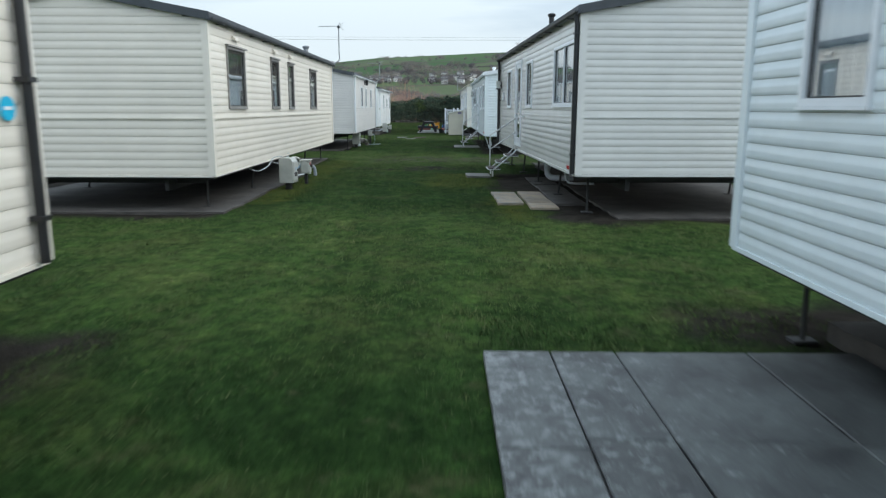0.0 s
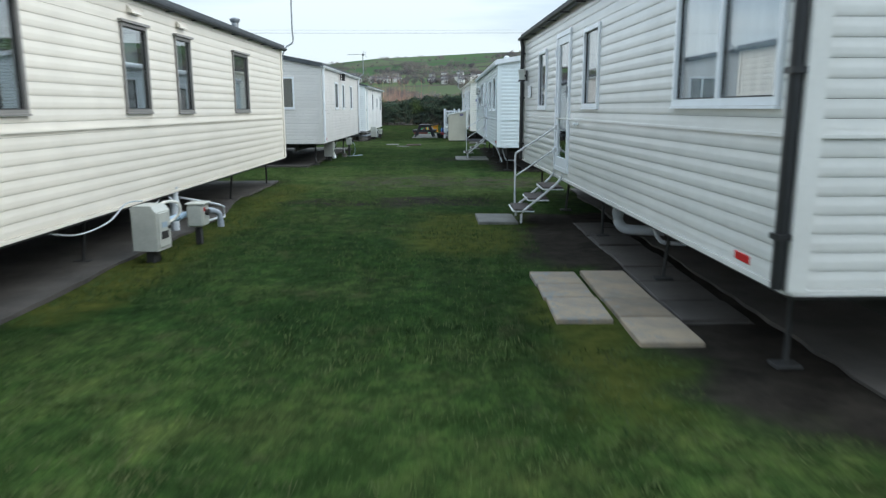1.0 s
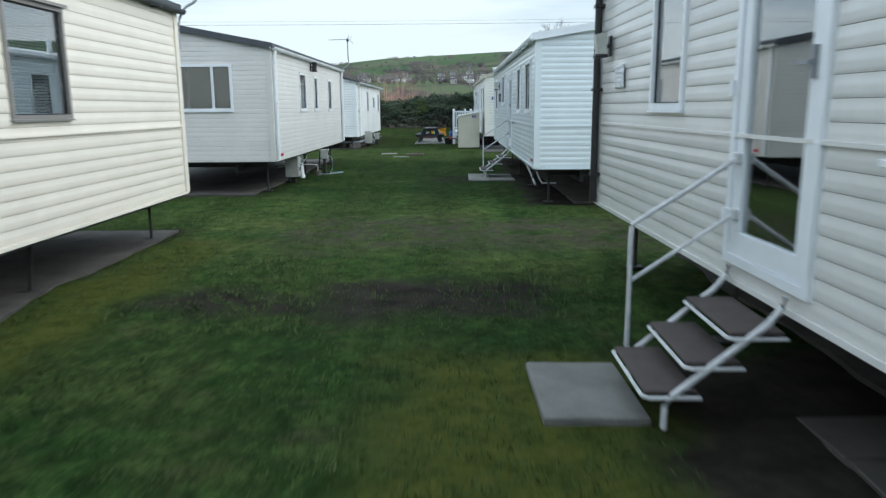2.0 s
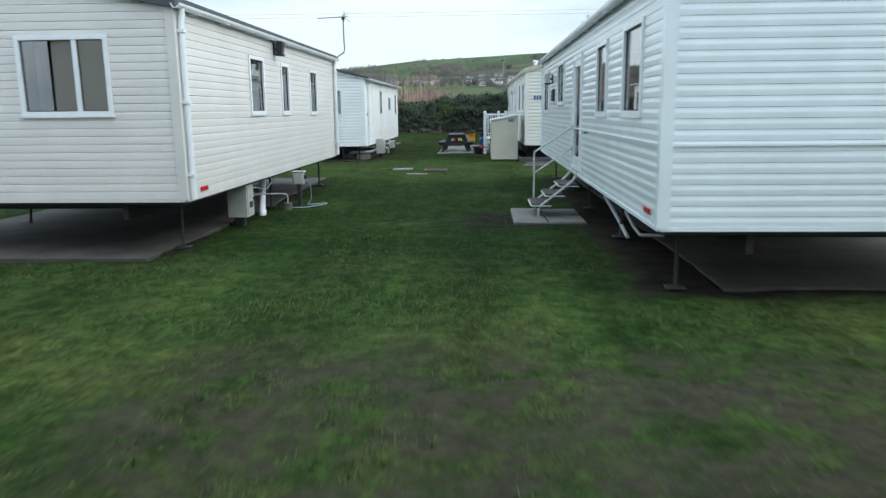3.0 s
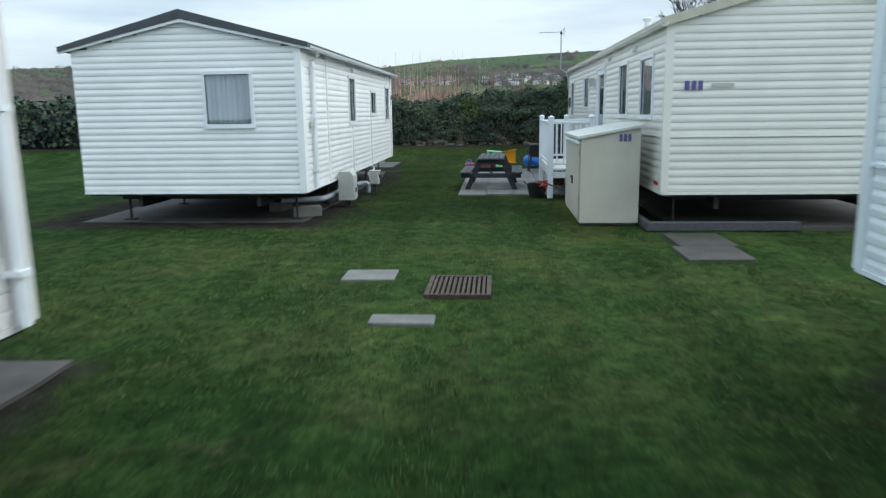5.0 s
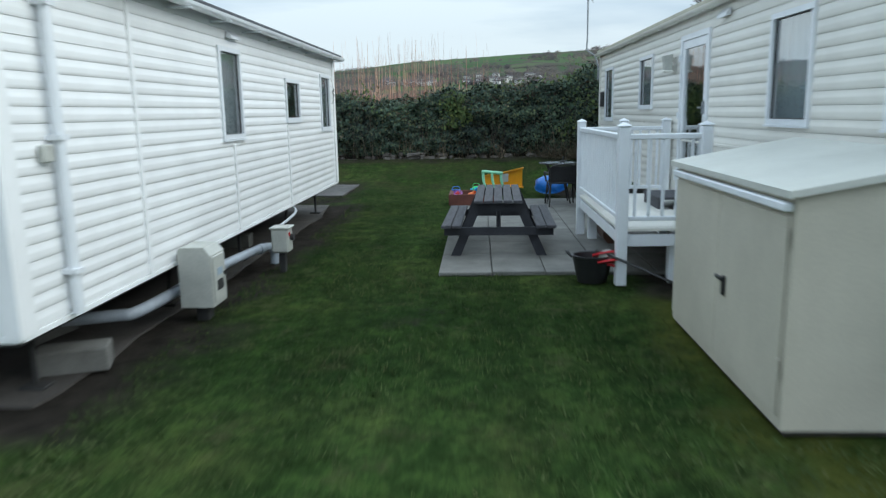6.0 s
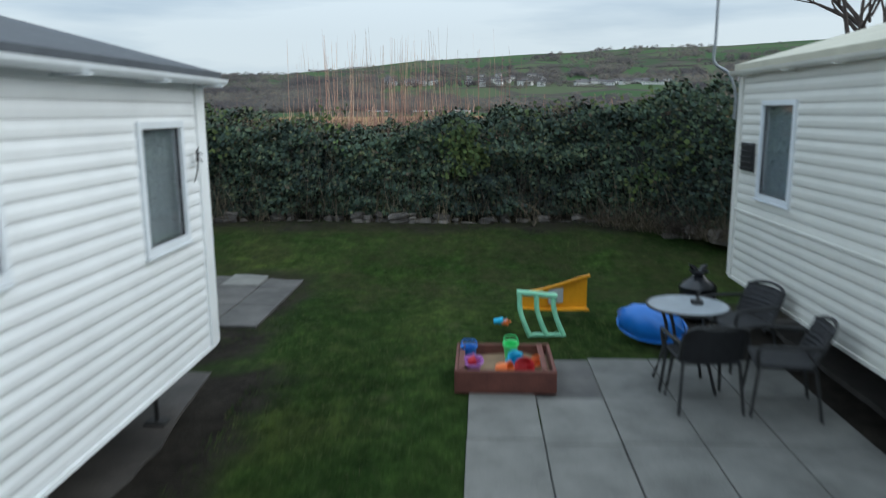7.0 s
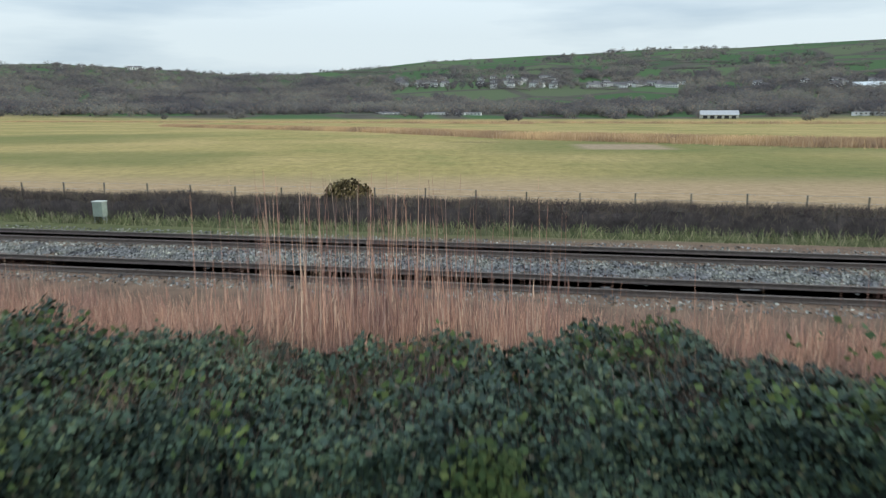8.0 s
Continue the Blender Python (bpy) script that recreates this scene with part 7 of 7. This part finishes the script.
# ---- far country ----
def on_hill(bearing, elevation):
    """Where a line of sight from the hedge meets the far slope."""
    b, e = radians(bearing), math.tan(radians(elevation))
    d = np.arange(520, 2450, 12)
    x, y = d * math.sin(b), 47 + d * math.cos(b)
    over = np.nonzero(ground_z(x, y) > 4.7 + d * e)[0]
    k = int(over[0]) if len(over) else len(d) - 1
    return float(x[k]), float(y[k]), int(d[k])


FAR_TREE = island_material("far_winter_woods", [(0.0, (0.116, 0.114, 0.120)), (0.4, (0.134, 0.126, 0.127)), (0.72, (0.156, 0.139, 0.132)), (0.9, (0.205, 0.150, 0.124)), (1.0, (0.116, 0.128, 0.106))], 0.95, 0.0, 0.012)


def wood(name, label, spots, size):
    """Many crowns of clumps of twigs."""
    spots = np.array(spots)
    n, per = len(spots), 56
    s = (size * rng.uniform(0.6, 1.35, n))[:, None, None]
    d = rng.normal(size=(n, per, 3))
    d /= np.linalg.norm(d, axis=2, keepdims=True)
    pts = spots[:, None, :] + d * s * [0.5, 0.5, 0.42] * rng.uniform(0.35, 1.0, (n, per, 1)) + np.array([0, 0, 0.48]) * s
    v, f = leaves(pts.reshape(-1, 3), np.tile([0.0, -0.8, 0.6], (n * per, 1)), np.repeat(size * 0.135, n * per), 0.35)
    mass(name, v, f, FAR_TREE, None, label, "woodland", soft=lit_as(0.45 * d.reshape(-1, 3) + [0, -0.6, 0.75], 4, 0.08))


far = random.Random(21)
# woods of the far slope: bearings from, to, elevations from, to, how many crowns
WOODS = ((-38, -20.5, -0.2, 2.95, 3400), (-20.5, -14.5, -0.2, 3.0, 1350), (-14.5, -8.2, -0.2, 2.4, 1200), (-8.2, -1.8, -0.35, 0.7, 420), (-8.5, -4.5, 1.6, 2.3, 130), (-5.4, 5.7, 1.65, 3.1, 420),
         (4.8, 11.6, 2.3, 4.75, 800), (11.4, 17.2, 3.85, 4.6, 190), (9.0, 24.6, 1.75, 2.75, 900), (16.2, 24.6, 2.3, 3.9, 420), (-1.2, 14.2, -0.35, 0.42, 620), (14.2, 34, -0.35, 1.6, 1500), (24.6, 34, 1.5, 2.1, 260))
CLEAR = ((-8.6, -1.4, 0.85, 1.6), (-0.9, 13.8, 0.5, 1.5), (11.8, 16.2, 2.7, 3.8))
spots = []
for b0, b1, e0, e1, many in WOODS:
    for k in range(many):
        bearing, e = far.uniform(b0, b1), far.uniform(e0, e1)
        bearing += 1.6 * noise.noise((bearing * 0.7, e * 1.9, 2)) + far.gauss(0, 0.35)
        e += 0.45 * noise.noise((bearing * 0.6, e * 0.9, 6)) + far.gauss(0, 0.06)
        edge = 0.45 * noise.noise((bearing * 0.55, e * 1.1, 4)) + 0.25 * noise.noise((bearing * 2.0, e * 1.7, 8))
        if any(c0 < bearing + 2 * edge < c1 and f0 < e + edge < f1 for c0, c1, f0, f1 in CLEAR):
            continue
        if bearing > -8 and ((e > 2.2 and edge < -0.06) or edge < -0.34):
            continue
        x, y, d = on_hill(bearing, e)
        spots.append((x, y, float(ground_z(np.array(x), np.array(y))) - 1))
for k in range(1100):
    x, y, d = on_hill(far.uniform(-38, 34), far.uniform(-0.33, 0.05))
    spots.append((x, y, float(ground_z(np.array(x), np.array(y))) - 1.5))
for k in range(900):
    bearing, e = far.uniform(-36, 34), far.uniform(1.6, 4.4)
    if noise.noise((bearing * 0.5, e * 1.2, 3)) > -0.05:
        x, y, d = on_hill(bearing, e)
        if d < 2380:
            spots.append((x, y, float(ground_z(np.array(x), np.array(y))) - 1))
rows = []
for k in range(64):
    b0, e0, run, tilt = far.uniform(-30, 30), far.uniform(1.5, 4.0), far.uniform(2, 6), far.uniform(-0.09, 0.09)
    for q in range(int(run / 0.1)):
        x, y, d = on_hill(b0 + q * 0.1, e0 + tilt * q * 0.1 * (1 if far.random() < 0.97 else 0))
        if d < 2400:
            rows.append((x, y, float(ground_z(np.array(x), np.array(y))) - 1))
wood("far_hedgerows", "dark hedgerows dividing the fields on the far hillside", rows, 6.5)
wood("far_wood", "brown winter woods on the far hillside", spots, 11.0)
spots = []
for k in range(150):
    bearing = far.choice((far.uniform(-5.2, -1.2), far.uniform(-34, -24), far.uniform(-13.5, -9.5), far.uniform(6, 14), far.uniform(14, 30)))
    d = 2440
    x, y = d * math.sin(radians(bearing)), 47 + d * math.cos(radians(bearing))
    spots.append((x, y, float(ground_z(np.array(x), np.array(y))) - 2))
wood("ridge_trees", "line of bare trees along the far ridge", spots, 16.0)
spots = [(d * math.sin(radians(b)) + far.uniform(-3, 3), 47 + d * math.cos(radians(b)), -1.2) for b, d in ((1.2, 420), (1.7, 424), (1.45, 418), (22.5, 430), (22.9, 434), (-20, 560), (-19.4, 560), (-25, 570)) for _ in range(3)]
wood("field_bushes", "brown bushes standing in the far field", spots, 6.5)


def belt(name, label, line, height, count, depth):
    line = np.array(line, float)
    t = rng.uniform(0, len(line) - 1.001, count)
    i = t.astype(int)
    p = line[i] + (line[i + 1] - line[i]) * (t - i)[:, None]
    foot = np.stack([p[:, 0] + rng.normal(0, 1, count), p[:, 1] + rng.normal(0, depth, count), np.zeros(count)], 1)
    foot[:, 2] = ground_z(foot[:, 0], foot[:, 1]) - 0.1
    tip = foot + np.stack([rng.normal(0, 0.3, count), rng.normal(0, 0.3, count), height * rng.uniform(0.3, 1.05, count)], 1)
    v, f = blades(foot, tip, np.full(count, 0.055), 0.1)
    mass(name, v, f, PALE_REED, None, label, "reeds", soft=(0, -0.4, 0.9))


PALE_REED = island_material("pale_field_reeds", [(0.0, (0.38, 0.235, 0.13)), (0.6, (0.50, 0.325, 0.19)), (1.0, (0.58, 0.40, 0.25))], 0.9, 0.05, 0.08)
belt("reed_belt", "belt of pale orange reeds across the field", [(-150, 372), (-90, 300), (-32, 232), (3, 178), (36, 154), (70, 138), (110, 128)], 1.35, 80000, 3.4)
belt("reed_belt", "far belt of pale orange reeds in the marsh", [(-60, 480), (60, 450), (180, 430), (330, 400), (420, 380)], 2.0, 16000, 4)
belt("reed_belt", "pale dry reeds at the field's far edge", [(-330, 520), (-200, 500), (-80, 470), (20, 430)], 1.4, 12000, 6)

pool = Mesh()
for cx, cy, lx, ly in ((33.5, 148.5, 3.6, 0.5), (39.5, 142.5, 4.2, 0.45), (-3.0, 158.0, 6.0, 0.4)):
    k = len(pool.v)
    pool.v += [(cx + lx * math.cos(a * math.pi / 12) + 0.2 * math.sin(a * 2.3), cy + ly * math.sin(a * math.pi / 12), float(ground_z(np.array(cx), np.array(cy))) + 0.03) for a in range(24)]
    pool.f.append(tuple(range(k, k + 24)))
tagged(part("water", pool, material("standing_water", (0.12, 0.13, 0.13), 0.05, var=0.1, scale=0.3)), "shallow water lying in the field", "water", kind="structure")
FAR_WHITE = material("far_white_render", (0.72, 0.71, 0.68), 0.8, var=0.08, scale=0.4, rand=0.12)
FAR_ROOF = material("far_slate_roof", (0.11, 0.10, 0.105), 0.8, var=0.15, scale=0.5, rand=0.25)
FAR_PANE = material("far_dark_pane", (0.03, 0.035, 0.04), 0.2, var=0.05)


def far_house(name, label, category, w, d, h, rise, group):
    ob = thing(name, label, category, (0, 0, 0), group=group)
    part("wall", Mesh().box(-w / 2, w / 2, -d / 2, d / 2, -2, h), FAR_WHITE, ob)
    part("roof", Mesh().prism([(-d / 2 - 0.3, h), (0, h + rise), (d / 2 + 0.3, h)], -w / 2 - 0.3, w / 2 + 0.3, axis="x"), FAR_ROOF, ob)
    n = max(2, int(w / 3.2))
    for k in range(n):
        a = -w / 2 + w * (k + 0.5) / n
        for z in ([1.0, 3.6] if h > 4 else [1.0]):
            part("window", Mesh().box(a - 0.6, a + 0.6, -d / 2 - 0.04, -d / 2 - 0.004, z, z + 1.2), FAR_PANE, ob)
    return ob


house = far_house("far_house", "white rendered house on the far hillside", "house", 11, 8, 5.4, 2.6, "houses on the far hillside")
long_house = far_house("far_house", "long white terrace on the far hillside", "house", 24, 8, 5.0, 2.2, "houses on the far hillside")
shed = far_house("far_cabin", "white park home at the foot of the hill", "cabin", 11, 4, 3.0, 0.8, "white cabins at the hill's foot")
groups = [(house, -7.4, -3.6, 1.85, 2.25, 15), (house, -1.0, 5.2, 1.65, 2.4, 17), (long_house, 7.2, 13.6, 1.62, 1.86, 9), (house, 6.5, 14.5, 1.6, 1.95, 9), (house, 18, 30, 1.45, 1.8, 12), (shed, -10.6, -1.2, -0.40, -0.34, 15), (shed, -7.4, -3.5, 0.35, 0.85, 9), (shed, 25.5, 30, -0.40, -0.34, 4), (house, -31.5, -26, 2.95, 3.1, 5)]
used = set()
for proto, b0, b1, e0, e1, n in groups:
    for k in range(n):
        x, y, d = on_hill(far.uniform(b0, b1), far.uniform(e0, e1))
        m = pose(x, y, float(ground_z(np.array(x), np.array(y))), 0, 0, far.uniform(-35, 35))
        if proto in used:
            copy_thing(proto, m)
        else:
            proto.matrix_world = m
            used.add(proto)
x, y, d = on_hill(4.1, 2.38)
copy_thing(long_house, pose(x, y, float(ground_z(np.array(x), np.array(y))), 0, 0, 5))
barn = thing("barn", "long barn with a pale metal roof in the far field", "barn", (655 * math.sin(radians(16.8)), 47 + 655 * math.cos(radians(16.8)), -1.6), -12)
part("wall", Mesh().box(-15, 15, -7, 7, 0, 2.9), SHED, barn)
part("roof", Mesh().prism([(-7.4, 2.9), (0, 6.6), (7.4, 2.9)], -15.4, 15.4, axis="x"), material("pale_metal_roof", (0.42, 0.42, 0.43), 0.5, var=0.15, scale=0.3, stretch=(6, 1, 1)), barn)
for k in range(5):
    part("door", Mesh().box(-13 + k * 5.6, -9.5 + k * 5.6, -7.06, -7.004, 0, 2.4), CHASSIS, barn)

GLASS_ROOF = material("far_glasshouse_roof", (0.62, 0.66, 0.68), 0.35, var=0.1, scale=0.2, stretch=(8, 1, 1))
for gb in (26.6, 28.9, 31.2):
    x, y, d = on_hill(gb, 1.42)
    house_of_glass = thing("glasshouse", "long pale glasshouse on the far slope", "glasshouse", (x, y, float(ground_z(np.array(x), np.array(y)))), -26, group="glasshouses on the far slope")
    part("wall", Mesh().box(-24, 24, -9, 9, -3, 4), FAR_WHITE, house_of_glass)
    part("roof", Mesh().prism([(-9.5, 4), (0, 8.5), (9.5, 4)], -24.5, 24.5, axis="x"), GLASS_ROOF, house_of_glass)

# ---- grass blades of the lawn ----
def add_pale(m, scale, lo, hi, colour, stretch=(1, 1, 1)):
    """Pale dry tufts in ragged groups among the blades."""
    n, l = m.node_tree.nodes, m.node_tree.links
    b = n["Principled BSDF"]
    under = b.inputs["Base Color"].links[0].from_socket
    geo, tex, ramp, mix = n.new("ShaderNodeNewGeometry"), n.new("ShaderNodeTexNoise"), n.new("ShaderNodeValToRGB"), n.new("ShaderNodeMixRGB")
    mp = n.new("ShaderNodeMapping")
    mp.inputs["Scale"].default_value = stretch
    l.new(geo.outputs["Position"], mp.inputs["Vector"])
    l.new(mp.outputs["Vector"], tex.inputs["Vector"])
    tex.inputs["Scale"].default_value, tex.inputs["Detail"].default_value, tex.inputs["Roughness"].default_value = scale, 6.0, 0.62
    ramp.color_ramp.elements[0].position, ramp.color_ramp.elements[1].position = lo, hi
    ramp.color_ramp.elements[1].color = (0.8, 0.8, 0.8, 1)
    l.new(tex.outputs["Fac"], ramp.inputs["Fac"])
    l.new(ramp.outputs["Color"], mix.inputs[0])
    l.new(under, mix.inputs[1])
    mix.inputs[2].default_value = (*colour, 1)
    l.new(mix.outputs["Color"], b.inputs["Base Color"])


# blades between the caravans, with the vans' shade put into their colour
VAN_SHADE_BLADE = island_material("van_shaded_lawn_blades", [(0.0, (0.020, 0.043, 0.012)), (0.5, (0.033, 0.064, 0.020)), (0.85, (0.058, 0.090, 0.032)), (1.0, (0.105, 0.116, 0.056))], 0.9, 0.03, 0.9)
add_pale(VAN_SHADE_BLADE, 1.1, 0.54, 0.66, (0.068, 0.088, 0.032))
add_pale(VAN_SHADE_BLADE, 2.4, 0.52, 0.72, (0.062, 0.088, 0.035), (1, 0.07, 1))
add_pale(VAN_SHADE_BLADE, 1.7, 0.55, 0.68, (0.052, 0.056, 0.026))
add_pale(VAN_SHADE_BLADE, 0.9, 0.56, 0.70, (0.010, 0.024, 0.007))
add_pale(VAN_SHADE_BLADE, 5.0, 0.52, 0.62, (0.058, 0.090, 0.032))
add_pale(VAN_SHADE_BLADE, 7.5, 0.55, 0.64, (0.012, 0.026, 0.008))
# blades of the gaps: drier tint plus the open sky's extra light
BLADE = island_material("open_sky_lawn_blades", [(0.0, (0.029, 0.058, 0.017)), (0.5, (0.048, 0.084, 0.027)), (0.88, (0.082, 0.116, 0.043)), (1.0, (0.145, 0.150, 0.072))], 0.9, 0.03, 0.9)
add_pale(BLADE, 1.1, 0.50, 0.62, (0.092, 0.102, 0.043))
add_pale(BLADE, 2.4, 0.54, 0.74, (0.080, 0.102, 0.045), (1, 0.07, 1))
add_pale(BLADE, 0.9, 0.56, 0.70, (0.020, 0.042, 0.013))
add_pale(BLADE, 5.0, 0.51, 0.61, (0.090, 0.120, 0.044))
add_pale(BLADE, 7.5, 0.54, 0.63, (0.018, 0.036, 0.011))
# olive blades with the shade round the patio mixed into the colour
DEEP = island_material("shaded_olive_lawn_blades", [(0.0, (0.017, 0.035, 0.011)), (0.5, (0.030, 0.052, 0.017)), (0.85, (0.052, 0.070, 0.026)), (1.0, (0.088, 0.092, 0.044))], 0.9, 0.03, 0.9)
add_pale(DEEP, 1.3, 0.53, 0.66, (0.062, 0.072, 0.028))
add_pale(DEEP, 5.0, 0.52, 0.62, (0.050, 0.072, 0.026))
KEEP_OFF = ((-9, -2.2, 6.9, 14.5), (-9, -2.5, 14, 18.7), (-9, -2.64, 22.2, 31.6), (-9, -2.6, 37, 47), (2.35, 9, 6.6, 13.8), (2.0, 9, 10.4, 13.8), (2.75, 9, 13.5, 17.4), (2.12, 9, 20.8, 31.7), (1.1, 9, 37.2, 49), (-0.8, 2.05, 40.84, 46.95), (1.1, 9, -9, 1.42),
            (1.7, 2.62, 7.85, 9.95), (1.36, 1.95, 12.8, 13.7), (1.2, 2.3, 24.7, 26.2), (-1.55, -0.95, 33.85, 34.33), (-1.02, -0.45, 32.4, 32.72), (-0.66, -0.04, 33.2, 34.0), (-0.9, 0, 46, 46.8), (-5.4, -3.0, 47.8, 50.4), (-9, -1.6, -9, 1.8))
count = 560000
x = rng.uniform(-4.6, 4.6, count)
y = -3 + 56 * rng.uniform(0, 1, count)
keep = np.ones(count, bool)
for a0, a1, b0, b1 in KEEP_OFF:
    keep &= ~((x > a0) & (x < a1) & (y > b0) & (y < b1))
x, y = x[keep], y[keep]
tuft = lumps(x[::1], y[::1], 0.9, 6)
worn_in = (y > 16.9) & (y < 20.0) & (x > -1.6) & (x < 3.6)
thin = np.zeros(len(x), bool)
thin[worn_in] = lumps(x[worn_in], y[worn_in], 2.1, 12) + 0.6 * lumps(x[worn_in], y[worn_in], 6.0, 2) > -0.05
keep = (tuft > -0.45) & (lumps(x, y, 6.0, 21) > -0.22) & ~thin & ~((y > 48.3) & (rng.uniform(0, 1, len(x)) < 0.6))
x, y, tuft = x[keep], y[keep], tuft[keep]
n = len(x)
z = ground_z(x, y) - 0.02
clump = lumps(x, y, 4.5, 3) + 0.6 * lumps(x, y, 10.0, 8)
h = rng.uniform(0.004, 0.022, n) * (1.0 + 0.7 * np.maximum(0, tuft)) + 0.045 * np.clip(clump, 0, 0.7) * rng.uniform(0.3, 1.0, n)
ang = rng.uniform(0, 6.283, n)
w = rng.uniform(0.003, 0.0065, n)
dx, dy = np.cos(ang) * w, np.sin(ang) * w
lean = np.stack([rng.normal(0, 0.022, n), rng.normal(0.004, 0.022, n)], 1)
dx = np.abs(dx)
v = np.stack([np.stack([x - dx, y - dy, z], 1), np.stack([x + dx, y + dy, z], 1), np.stack([x + lean[:, 0], y + lean[:, 1], z + 0.02 + h], 1)], 1).reshape(-1, 3)
# blade tones follow the light: paler in open gaps, darker beside caravans
is_open_dry = rng.uniform(0, 1, n) < smooth(0.4, 2.7, y) * smooth(8.8, 6.3, y) + smooth(13.8, 16.7, y) * smooth(23.7, 20.3, y) + smooth(30.4, 32.5, y) * smooth(38.4, 35.8, y)
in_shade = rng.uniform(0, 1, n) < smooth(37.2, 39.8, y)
for chosen, mat, label in ((is_open_dry & ~in_shade, BLADE, "short drier mown grass blades, paler for open sky in the gaps"), (~is_open_dry & ~in_shade, VAN_SHADE_BLADE, "short lawn grass blades darkened for shade between the caravans"), (in_shade, DEEP, "short olive grass blades darkened for shade beside the patio")):
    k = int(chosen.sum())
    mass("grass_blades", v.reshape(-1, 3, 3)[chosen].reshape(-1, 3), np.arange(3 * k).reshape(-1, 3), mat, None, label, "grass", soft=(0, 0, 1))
